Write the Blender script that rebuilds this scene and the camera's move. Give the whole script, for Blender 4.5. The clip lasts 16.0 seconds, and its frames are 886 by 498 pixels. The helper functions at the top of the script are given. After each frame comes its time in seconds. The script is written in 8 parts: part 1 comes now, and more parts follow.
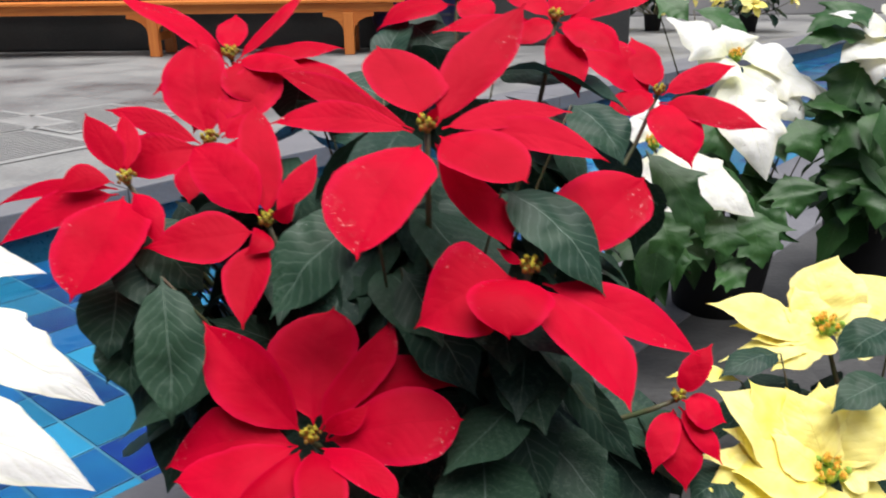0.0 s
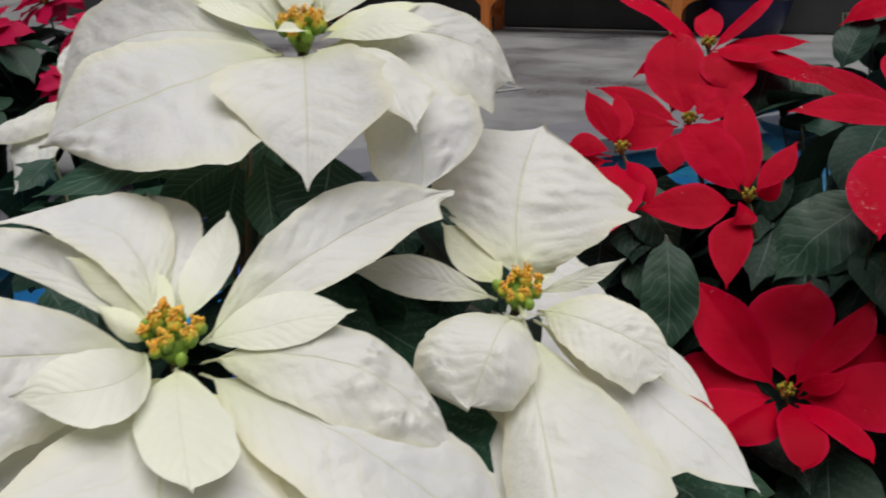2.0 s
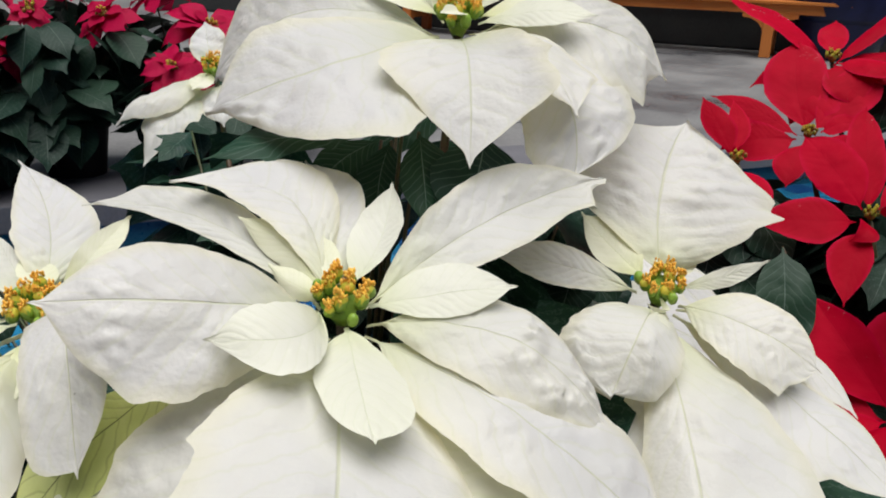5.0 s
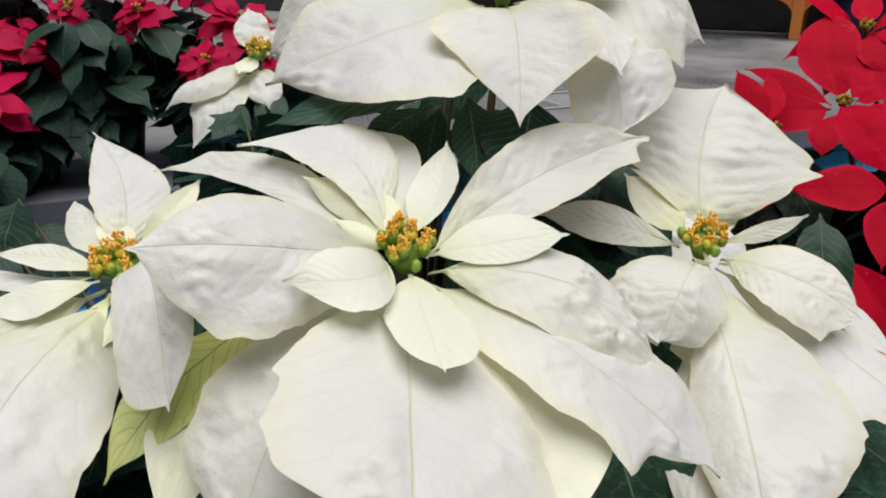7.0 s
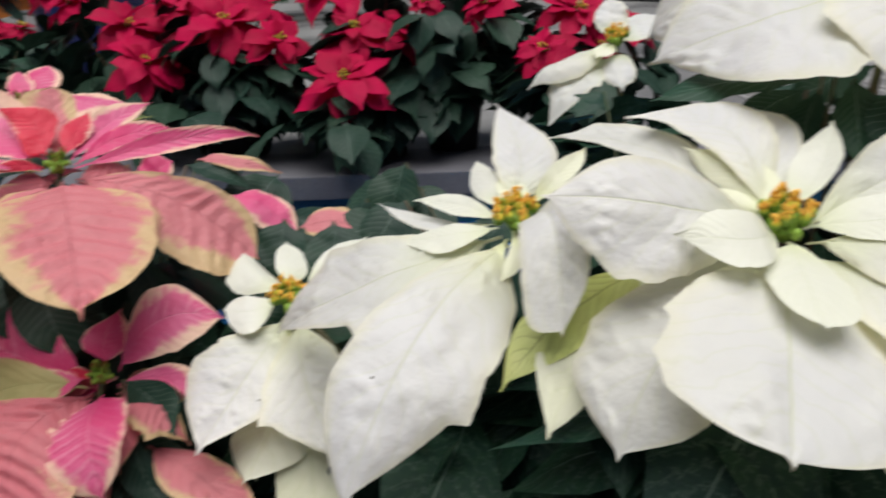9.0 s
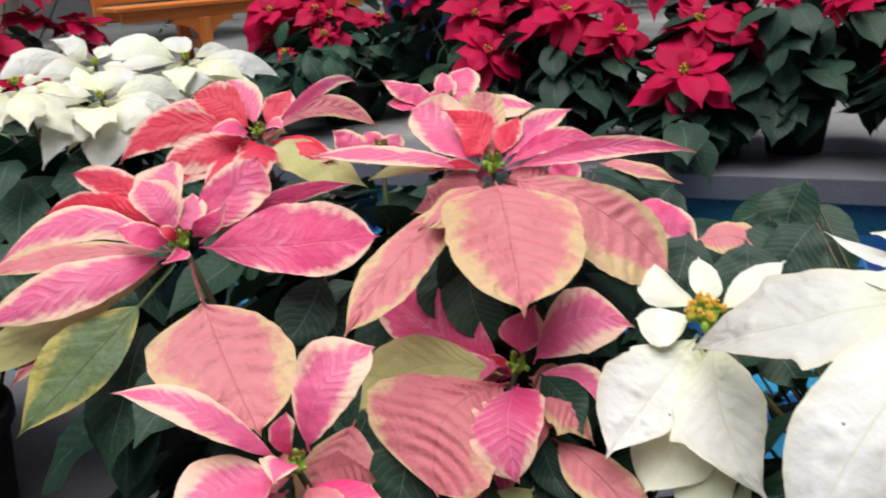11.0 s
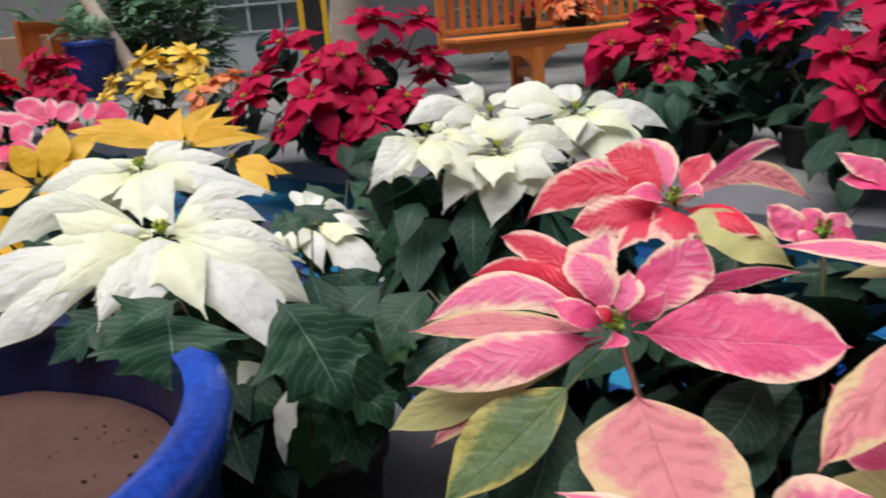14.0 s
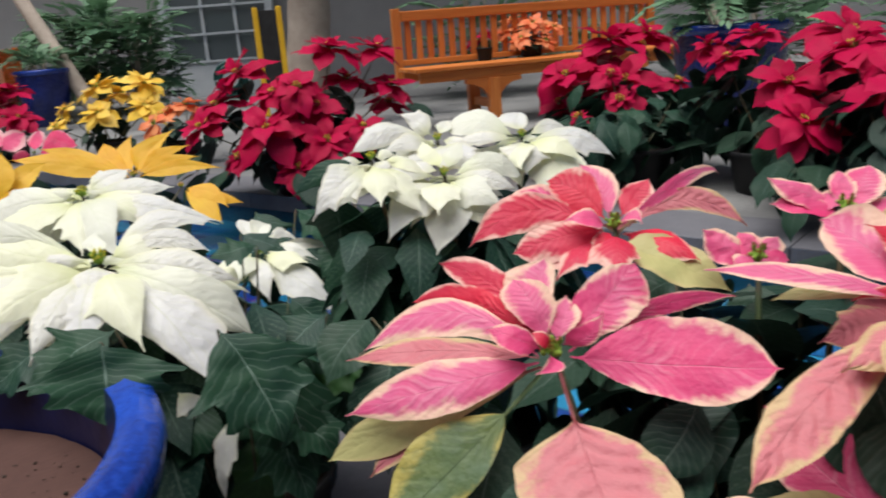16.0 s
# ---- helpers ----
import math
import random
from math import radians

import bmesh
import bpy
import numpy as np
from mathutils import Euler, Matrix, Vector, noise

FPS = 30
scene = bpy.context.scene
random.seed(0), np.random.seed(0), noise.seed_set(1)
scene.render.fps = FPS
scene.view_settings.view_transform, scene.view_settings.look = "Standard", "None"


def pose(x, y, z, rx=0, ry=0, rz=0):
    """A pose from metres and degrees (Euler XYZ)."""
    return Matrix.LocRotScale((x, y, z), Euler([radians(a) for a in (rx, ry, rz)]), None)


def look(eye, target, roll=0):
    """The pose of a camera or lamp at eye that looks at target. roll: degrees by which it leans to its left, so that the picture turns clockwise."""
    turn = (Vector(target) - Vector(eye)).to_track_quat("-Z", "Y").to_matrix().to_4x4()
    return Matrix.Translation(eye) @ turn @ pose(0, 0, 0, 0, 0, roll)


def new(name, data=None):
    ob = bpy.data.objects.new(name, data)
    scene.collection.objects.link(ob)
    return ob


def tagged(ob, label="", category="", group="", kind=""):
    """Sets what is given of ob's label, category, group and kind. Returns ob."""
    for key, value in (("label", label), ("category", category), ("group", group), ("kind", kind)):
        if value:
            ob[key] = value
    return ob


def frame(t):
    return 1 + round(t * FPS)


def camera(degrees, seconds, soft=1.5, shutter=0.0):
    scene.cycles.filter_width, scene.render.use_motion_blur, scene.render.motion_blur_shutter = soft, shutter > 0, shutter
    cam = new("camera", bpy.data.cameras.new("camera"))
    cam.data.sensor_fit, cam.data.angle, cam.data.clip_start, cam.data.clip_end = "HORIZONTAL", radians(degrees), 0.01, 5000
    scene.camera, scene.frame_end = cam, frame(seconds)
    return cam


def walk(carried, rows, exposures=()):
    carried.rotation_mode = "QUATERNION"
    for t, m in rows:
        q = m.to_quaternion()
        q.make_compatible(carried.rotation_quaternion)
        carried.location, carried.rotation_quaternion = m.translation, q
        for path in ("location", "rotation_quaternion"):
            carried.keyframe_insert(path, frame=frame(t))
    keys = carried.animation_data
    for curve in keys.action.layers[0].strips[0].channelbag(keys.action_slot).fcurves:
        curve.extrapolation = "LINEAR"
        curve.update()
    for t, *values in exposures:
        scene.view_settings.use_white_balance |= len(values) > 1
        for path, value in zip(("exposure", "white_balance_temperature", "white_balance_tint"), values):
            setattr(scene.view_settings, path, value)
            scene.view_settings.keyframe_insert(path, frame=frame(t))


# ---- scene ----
cam = camera(57.0, 16.0, soft=1.9, shutter=0.5)
METRES, EYE, TILT, LEAN, TURN = 0.7, 0.62, -18.8, 0.7, 0.0
ROWS = [
    (0.0, 0.0, 0.0, 0.0, 0.0, -0.0, 0.0),
    (0.5, -0.076, -0.0382, 0.0166, 1.38, -0.14, -1.31),
    (1.0, -0.1545, -0.1047, -0.0126, 7.01, -0.83, -4.38),
    (1.5, -0.229, -0.1707, -0.0207, 14.66, -2.05, -5.98),
    (2.0, -0.2542, -0.2063, -0.0391, 19.07, -2.51, -6.74),
    (2.5, -0.2705, -0.2156, -0.0526, 20.83, -2.67, -7.87),
    (3.0, -0.2772, -0.2291, -0.0616, 22.68, -2.85, -8.24),
    (3.5, -0.2786, -0.2202, -0.0664, 23.55, -2.37, -8.07),
    (3.7, -0.2872, -0.2264, -0.0562, 23.03, -3.4, -8.93),
    (5.8, -0.3146, -0.2516, -0.084, 23.92, -2.22, -10.72),
    (6.0, -0.3171, -0.2609, -0.0897, 24.11, -2.38, -10.71),
    (6.5, -0.311, -0.2642, -0.0921, 24.95, -3.1, -10.04),
    (7.0, -0.3072, -0.2699, -0.0964, 25.69, -3.46, -9.27),
    (7.5, -0.2977, -0.2832, -0.1041, 26.89, -3.52, -9.41),
    (8.0, -0.2937, -0.2922, -0.1097, 29.9, -3.19, -10.69),
    (8.5, -0.2997, -0.325, -0.1187, 38.39, -5.25, -11.44),
    (9.0, -0.3063, -0.3598, -0.1243, 47.42, -8.26, -12.43),
    (9.5, -0.3335, -0.3968, -0.1392, 54.6, -10.97, -13.37),
    (10.0, -0.3506, -0.4412, -0.144, 60.98, -12.9, -13.29),
    (10.2, -0.3572, -0.4505, -0.1425, 62.66, -13.55, -12.97),
    (12.3, -0.4197, -0.5067, -0.1137, 76.06, -15.09, -17.56),
    (12.5, -0.4344, -0.5105, -0.1145, 76.57, -15.36, -17.4),
    (13.0, -0.475, -0.5384, -0.1389, 79.13, -16.32, -16.2),
    (13.5, -0.4861, -0.5859, -0.126, 84.93, -17.37, -14.77),
    (14.0, -0.4968, -0.6175, -0.1314, 90.44, -17.82, -14.25),
    (14.5, -0.5025, -0.6341, -0.1372, 93.83, -17.95, -14.22),
    (15.0, -0.5082, -0.6339, -0.1375, 94.53, -17.56, -14.23),
    (15.5, -0.5097, -0.6179, -0.134, 92.19, -16.48, -13.99),
    (16.0, -0.4987, -0.5916, -0.1271, 87.62, -15.14, -14.49),
]
walk(cam, [(t, pose(0, 0, EYE, TILT, LEAN, TURN) @ pose(METRES * x, METRES * y, METRES * z, 90 + pitch, roll, yaw)) for t, x, y, z, yaw, pitch, roll in ROWS],
     exposures=[(0.0, 0.5), (1.2, 0.5), (1.5, 0.0), (2.1, -0.55), (2.6, -0.55), (3.6, -0.3), (5.8, -0.3), (9.0, -0.26), (10.2, 0.0), (12.3, 0.1), (13.0, 0.04), (16.0, -0.03)])

# ---------- world and light ----------
world = bpy.data.worlds.new("sky")
scene.world = world
world.use_nodes = True
wn = world.node_tree
sky = wn.nodes.new("ShaderNodeTexSky")
sky.sky_type, sky.sun_disc = "NISHITA", False
sky.sun_elevation, sky.sun_rotation = radians(77), radians(139)
sky.air_density, sky.dust_density = 1.0, 4.0
wn.links.new(sky.outputs[0], wn.nodes["Background"].inputs[0])
wn.nodes["Background"].inputs[1].default_value = 0.05
sun = new("sun", bpy.data.lights.new("sun", "SUN"))
sun.data.energy, sun.data.angle, sun.data.color = 4.8, radians(60), (1.0, 0.98, 0.96)
sun.matrix_world = look((0.6, -0.7, 4.0), (0, 0, 0))


# ---------- materials ----------
class Nodes:
    """Short hand for building a node material."""

    def __init__(self, name):
        self.mat = bpy.data.materials.new(name)
        self.mat.use_nodes = True
        self.tree = self.mat.node_tree
        self.bsdf = self.tree.nodes["Principled BSDF"]
        self.out = self.tree.nodes["Material Output"]

    def add(self, kind, **sets):
        node = self.tree.nodes.new(kind)
        for key, value in sets.items():
            node.inputs[key].default_value = value
        return node

    def link(self, a, b):
        self.tree.links.new(a, b)

    def math(self, op, a, b=0.0, clamp=False):
        node = self.tree.nodes.new("ShaderNodeMath")
        node.operation, node.use_clamp = op, clamp
        for k, v in enumerate((a, b)):
            if isinstance(v, (int, float)):
                node.inputs[k].default_value = v
            else:
                self.link(v, node.inputs[k])
        return node.outputs[0]

    def mix(self, fac, a, b, mode="MIX"):
        node = self.tree.nodes.new("ShaderNodeMix")
        node.data_type, node.blend_type = "RGBA", mode
        for sock, v in ((node.inputs[0], fac), (node.inputs[6], a), (node.inputs[7], b)):
            if isinstance(v, tuple):
                sock.default_value = (*v, 1.0)
            elif isinstance(v, (int, float)):
                sock.default_value = v
            else:
                self.link(v, sock)
        return node.outputs[2]

    def step(self, x, lo, hi):
        node = self.tree.nodes.new("ShaderNodeMapRange")
        node.interpolation_type = "SMOOTHSTEP"
        node.inputs[1].default_value, node.inputs[2].default_value = lo, hi
        self.link(x, node.inputs[0])
        return node.outputs[0]

    def noise(self, scale, detail=3.0, rough=0.55, coords="Object"):
        tc = self.tree.nodes.new("ShaderNodeTexCoord")
        node = self.add("ShaderNodeTexNoise", Scale=scale, Detail=detail, Roughness=rough)
        self.link(tc.outputs[coords], node.inputs["Vector"])
        return node.outputs["Fac"]

    def bump(self, height, strength, distance):
        node = self.add("ShaderNodeBump", Strength=strength, Distance=distance)
        self.link(height, node.inputs["Height"])
        self.link(node.outputs[0], self.bsdf.inputs["Normal"])
        return node.outputs[0]

    def put(self, colour=None, rough=None, spec=None, metal=None):
        for key, v in (("Base Color", colour), ("Roughness", rough), ("Specular IOR Level", spec), ("Metallic", metal)):
            if v is None:
                continue
            if isinstance(v, tuple):
                self.bsdf.inputs[key].default_value = (*v, 1.0)
            elif isinstance(v, (int, float)):
                self.bsdf.inputs[key].default_value = v
            else:
                self.link(v, self.bsdf.inputs[key])
        return self.mat


def leaf_material(name, main, other, vein, edge=None, rough=0.5, through_light=0.25, pucker=0.5, veins=11.0, spec=0.35,
                  vein_strength=0.5, marble=False, spots=0.0, young=None, specks=False, glow=None):
    """A bract or leaf: lateral veins, midrib, relief between the veins, light through the blade."""
    n = Nodes(name)
    uv = n.add("ShaderNodeUVMap")
    sep = n.add("ShaderNodeSeparateXYZ")
    n.link(uv.outputs[0], sep.inputs[0])
    across = n.math("ABSOLUTE", n.math("MULTIPLY", n.math("SUBTRACT", sep.outputs[0], 0.5), 2.0))
    along = sep.outputs[1]
    wob = n.noise(34.0, 3.0)
    phase = n.math("ADD", n.math("MULTIPLY", n.math("SUBTRACT", along, n.math("MULTIPLY", across, 0.22)), veins),
                   n.math("MULTIPLY", wob, 2.1))
    saw = n.math("PINGPONG", phase, 0.5)
    lateral = n.math("SUBTRACT", 1.0, n.step(saw, 0.0, 0.13))
    rib = n.math("SUBTRACT", 1.0, n.step(across, 0.005, 0.022))
    fine = n.noise(320.0, 4.0)
    coarse = n.noise(28.0, 3.0)
    info = n.add("ShaderNodeObjectInfo")
    rnd = info.outputs["Random"]
    base = n.mix(n.step(n.math("ADD", n.math("MULTIPLY", coarse, 0.7), n.math("MULTIPLY", rnd, 0.35)), 0.25, 0.8), main, other)
    if young:
        base = n.mix(n.math("MULTIPLY", n.math("SUBTRACT", 1.0, n.step(n.math("ADD", along, n.math("MULTIPLY", coarse, 0.3)), 0.10, 0.62)), 0.75), base, young)
    if marble:
        streak = n.math("MULTIPLY", n.math("SUBTRACT", saw, 0.25), 0.16)
        blotch = n.math("MULTIPLY", n.math("SUBTRACT", n.noise(26.0, 5.0, 0.66), 0.5), 1.7)
        fringe = n.math("ADD", n.math("ADD", across, streak), blotch)
        shift = n.math("MULTIPLY", n.math("SUBTRACT", rnd, 0.5), 0.3)
        fringe = n.math("ADD", fringe, n.math("ADD", shift, n.math("MULTIPLY", n.math("SUBTRACT", along, 0.5), 0.40)))
        pale = n.math("MULTIPLY", n.step(saw, 0.20, 0.46), n.step(n.noise(24.0, 3.0), 0.44, 0.62))
        base = n.mix(n.math("MULTIPLY", pale, 0.3), base, vein)
        base = n.mix(n.step(fringe, marble - 0.06, marble + 0.32), base, edge)
    elif edge:
        base = n.mix(n.math("MULTIPLY", n.step(across, 0.72, 1.0), 0.6), base, edge)
    veined = n.mix(n.math("MULTIPLY", n.math("MAXIMUM", n.math("MULTIPLY", lateral, 0.32), rib), vein_strength), base, vein)
    if spots:
        speck = n.step(n.noise(260.0, 4.0, 0.7), 0.62, 0.70)
        patch = n.step(n.noise(14.0, 2.0), 0.60, 0.66)
        veined = n.mix(n.math("MULTIPLY", n.math("MULTIPLY", speck, patch), spots), veined, (0.85, 0.8, 0.8))
    if specks:
        tc = n.add("ShaderNodeTexCoord")
        cells = n.add("ShaderNodeTexVoronoi", Scale=48.0)
        n.link(tc.outputs["Object"], cells.inputs["Vector"])
        pick = n.add("ShaderNodeSeparateColor")
        n.link(cells.outputs["Color"], pick.inputs[0])
        dot = n.math("MULTIPLY", n.math("SUBTRACT", 1.0, n.step(cells.outputs["Distance"], 0.03, 0.05)), n.math("GREATER_THAN", pick.outputs[0], 0.86))
        veined = n.mix(dot, veined, (0.05, 0.03, 0.02))
    patchy = n.step(n.noise(24.0, 2.0), 0.38, 0.64)
    height = n.math("ADD", n.math("MULTIPLY", n.math("MULTIPLY", n.step(saw, 0.0, 0.40), patchy), 0.34), n.math("MULTIPLY", fine, 0.35))
    height = n.math("ADD", height, n.math("MULTIPLY", n.noise(75.0, 3.0), 1.9))
    height = n.math("SUBTRACT", height, n.math("MULTIPLY", rib, 0.4))
    normal = n.bump(height, pucker, 0.0011)
    gloss = n.math("ADD", rough - 0.08, n.math("MULTIPLY", coarse, 0.16))
    if spots:
        wet = n.math("MULTIPLY", patch, n.step(n.noise(150.0, 2.0), 0.50, 0.60))
        gloss = n.math("SUBTRACT", gloss, n.math("MULTIPLY", wet, 0.34))
    n.put(veined, gloss, spec)
    trans = n.add("ShaderNodeBsdfTranslucent")
    n.link(n.mix(0.5, veined, glow) if glow else veined, trans.inputs["Color"])
    n.link(normal, trans.inputs["Normal"])
    blend = n.add("ShaderNodeMixShader", Fac=through_light)
    n.link(n.bsdf.outputs[0], blend.inputs[1])
    n.link(trans.outputs[0], blend.inputs[2])
    n.link(blend.outputs[0], n.out.inputs[0])
    return n.mat


def plain_material(name, a, b, scale=8.0, rough=0.6, spec=0.4, metal=0.0, relief=0.2, depth=0.003, fine=90.0, var=0.0):
    """Two tones mixed by a coarse and a fine noise, with matching relief."""
    n = Nodes(name)
    coarse, small = n.noise(scale, 4.0), n.noise(fine, 4.0)
    fac = n.math("ADD", n.math("MULTIPLY", coarse, 0.65), n.math("MULTIPLY", small, 0.35))
    if var:
        info = n.add("ShaderNodeObjectInfo")
        fac = n.math("ADD", fac, n.math("MULTIPLY", n.math("SUBTRACT", info.outputs["Random"], 0.5), var))
    colour = n.mix(n.step(fac, 0.3, 0.7), a, b)
    n.bump(n.math("ADD", n.math("MULTIPLY", coarse, 0.5), small), relief, depth)
    return n.put(colour, n.math("ADD", rough - 0.1, n.math("MULTIPLY", small, 0.2)), spec, metal)


def wood_material(name, a, b, axis=1):
    n = Nodes(name)
    tc = n.add("ShaderNodeTexCoord")
    mp = n.add("ShaderNodeMapping")
    stretch = [26.0, 26.0, 26.0]
    stretch[axis] = 1.6
    mp.inputs["Scale"].default_value = stretch
    n.link(tc.outputs["Object"], mp.inputs["Vector"])
    grain = n.add("ShaderNodeTexNoise", Scale=1.6, Detail=5.0, Roughness=0.65)
    n.link(mp.outputs[0], grain.inputs["Vector"])
    info = n.add("ShaderNodeObjectInfo")
    fac = n.math("ADD", grain.outputs["Fac"], n.math("MULTIPLY", n.math("SUBTRACT", info.outputs["Random"], 0.5), 0.3))
    n.bump(grain.outputs["Fac"], 0.25, 0.002)
    return n.put(n.mix(n.step(fac, 0.3, 0.72), a, b), 0.42, 0.4)


RED = leaf_material("red_bract", (0.54, 0.0005, 0.024), (0.40, 0.0004, 0.015), (0.26, 0.001, 0.014), (0.58, 0.002, 0.045), 0.55, 0.24, 0.22,
                    spec=0.06, vein_strength=0.16, spots=0.5)
RED_FAR = leaf_material("crimson_bract", (0.53, 0.005, 0.068), (0.39, 0.003, 0.042), (0.30, 0.003, 0.04), None, 0.55, 0.28, 0.3, spec=0.12, vein_strength=0.25)
WHITE = leaf_material("white_bract", (0.79, 0.79, 0.80), (0.78, 0.78, 0.74), (0.62, 0.66, 0.40), (0.77, 0.75, 0.58), 0.44, 0.33, 0.6, vein_strength=0.55,
                      young=(0.66, 0.70, 0.40), specks=True, glow=(0.92, 0.82, 0.34))
INNER = leaf_material("inner_bract", (0.78, 0.78, 0.71), (0.76, 0.77, 0.66), (0.56, 0.63, 0.36), None, 0.46, 0.25, 0.42, vein_strength=0.36,
                      young=(0.70, 0.74, 0.46), glow=(0.86, 0.86, 0.46))
CREAM = leaf_material("cream_bract", (0.82, 0.82, 0.68), (0.80, 0.81, 0.60), (0.58, 0.64, 0.28), None, 0.5, 0.25, 0.3, vein_strength=0.4, young=(0.68, 0.72, 0.32))
PALE_LEAF = leaf_material("pale_leaf", (0.50, 0.46, 0.20), (0.40, 0.42, 0.16), (0.30, 0.30, 0.10), (0.56, 0.44, 0.22), 0.5, 0.22, 0.5, vein_strength=0.4)
LIME = leaf_material("lime_leaf", (0.74, 0.76, 0.36), (0.60, 0.67, 0.22), (0.08, 0.10, 0.02), None, 0.5, 0.3, 0.6, vein_strength=0.8)
PINK = leaf_material("pink_bract", (0.68, 0.042, 0.17), (0.70, 0.130, 0.28), (0.84, 0.42, 0.50), (0.84, 0.56, 0.42), 0.48, 0.22, 0.7, vein_strength=0.32,
                     marble=0.72)
PINK_PALE = leaf_material("pale_pink_bract", (0.58, 0.150, 0.185), (0.62, 0.215, 0.235), (0.48, 0.10, 0.13), (0.62, 0.44, 0.24), 0.52, 0.22, 1.2, vein_strength=0.12,
                          marble=0.74)
PINK_LIGHT = leaf_material("light_pink_bract", (0.80, 0.05, 0.16), (0.80, 0.12, 0.26), (0.84, 0.40, 0.44), (0.84, 0.46, 0.47), 0.5, 0.25, 0.3, spec=0.15, vein_strength=0.2, marble=0.72)
CORAL = leaf_material("coral_bract", (0.70, 0.02, 0.055), (0.60, 0.03, 0.08), (0.78, 0.18, 0.20), (0.84, 0.50, 0.42), 0.5, 0.22, 0.7, vein_strength=0.3, marble=0.80)
YELLOW = leaf_material("yellow_bract", (0.92, 0.79, 0.13), (0.92, 0.84, 0.32), (0.55, 0.42, 0.05), (0.85, 0.72, 0.30), 0.5, 0.25, 0.45, vein_strength=0.35)
SUN_YELLOW = leaf_material("sun_yellow_bract", (0.84, 0.54, 0.05), (0.86, 0.62, 0.14), (0.6, 0.4, 0.04), None, 0.5, 0.25, 0.3, spec=0.2, vein_strength=0.3)
GOLD = leaf_material("gold_bract", (0.76, 0.37, 0.008), (0.78, 0.46, 0.02), (0.6, 0.34, 0.02), None, 0.5, 0.25, 0.3, vein_strength=0.35)
ORANGE = leaf_material("orange_bract", (0.80, 0.17, 0.06), (0.80, 0.33, 0.13), (0.6, 0.1, 0.04), None, 0.5, 0.25, 0.4, vein_strength=0.3)
DARK_LEAF = leaf_material("dark_leaf", (0.013, 0.034, 0.025), (0.022, 0.050, 0.030), (0.15, 0.20, 0.17), None, 0.42, 0.08, 0.3, spec=0.16, vein_strength=0.7, spots=0.2)
GREEN_LEAF = leaf_material("green_leaf", (0.011, 0.036, 0.027), (0.019, 0.058, 0.030), (0.17, 0.24, 0.20), None, 0.46, 0.10, 0.25, spec=0.17, vein_strength=0.8)
FRESH_LEAF = leaf_material("fresh_leaf", (0.018, 0.062, 0.018), (0.032, 0.098, 0.022), (0.09, 0.19, 0.07), None, 0.42, 0.26, 0.25, spec=0.4, vein_strength=0.5)
TWO_TONE = leaf_material("two_tone_leaf", (0.05, 0.11, 0.06), (0.13, 0.17, 0.05), (0.03, 0.05, 0.02), (0.40, 0.34, 0.09), 0.5, 0.16, 0.8, vein_strength=0.75, marble=0.80)
FERN = leaf_material("fern_leaf", (0.08, 0.18, 0.10), (0.17, 0.30, 0.17), (0.10, 0.18, 0.09), None, 0.5, 0.2, 0.2, vein_strength=0.3)

STEM_GREEN = plain_material("green_stem", (0.045, 0.07, 0.025), (0.09, 0.05, 0.03), 30, 0.5)
BUD_GREEN = plain_material("green_bud", (0.16, 0.30, 0.03), (0.28, 0.42, 0.06), 200, 0.4, fine=600)
BUD_YELLOW = plain_material("yellow_bud", (0.72, 0.58, 0.06), (0.55, 0.55, 0.06), 250, 0.45, fine=800)
BUD_ORANGE = plain_material("orange_bud", (0.80, 0.36, 0.035), (0.88, 0.58, 0.10), 300, 0.5, fine=900)
BUD_RED = plain_material("red_bud", (0.30, 0.03, 0.01), (0.12, 0.20, 0.02), 300, 0.4, fine=900)
POT_BLACK = plain_material("black_plastic", (0.006, 0.006, 0.007), (0.012, 0.012, 0.013), 12, 0.6, 0.25)
# the blue glaze again, darkened to navy where a pot lies in shade
SHADED_GLAZE = plain_material("shaded_glaze", (0.004, 0.006, 0.035), (0.008, 0.012, 0.06), 9, 0.35, 0.4)
SOIL = plain_material("soil", (0.012, 0.009, 0.007), (0.035, 0.026, 0.020), 40, 0.9, 0.2, relief=1.0, depth=0.008)
CLAY = plain_material("clay_lining", (0.062, 0.031, 0.026), (0.085, 0.044, 0.036), 6, 0.8, 0.2, relief=0.3)
# body: deeper blue than the rim, with the leaves' shadow in its colour
BODY_GLAZE = plain_material("deep_blue_shaded_glaze", (0.003, 0.008, 0.07), (0.008, 0.025, 0.20), 7, 0.28, 0.5, relief=0.3, depth=0.004, fine=120)
# rim: worn cobalt, mottled dark and bright for leaf shade and sky sheen
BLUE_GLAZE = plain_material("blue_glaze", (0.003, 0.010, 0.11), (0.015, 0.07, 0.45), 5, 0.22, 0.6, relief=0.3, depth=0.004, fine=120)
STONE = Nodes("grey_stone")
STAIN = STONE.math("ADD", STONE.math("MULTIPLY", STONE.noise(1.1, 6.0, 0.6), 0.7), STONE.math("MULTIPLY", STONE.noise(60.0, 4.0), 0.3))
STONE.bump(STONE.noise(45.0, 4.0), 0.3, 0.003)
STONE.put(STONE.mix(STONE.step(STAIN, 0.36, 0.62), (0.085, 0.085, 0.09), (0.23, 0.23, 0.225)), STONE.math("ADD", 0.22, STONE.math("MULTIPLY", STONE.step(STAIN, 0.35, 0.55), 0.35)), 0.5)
STONE = STONE.mat
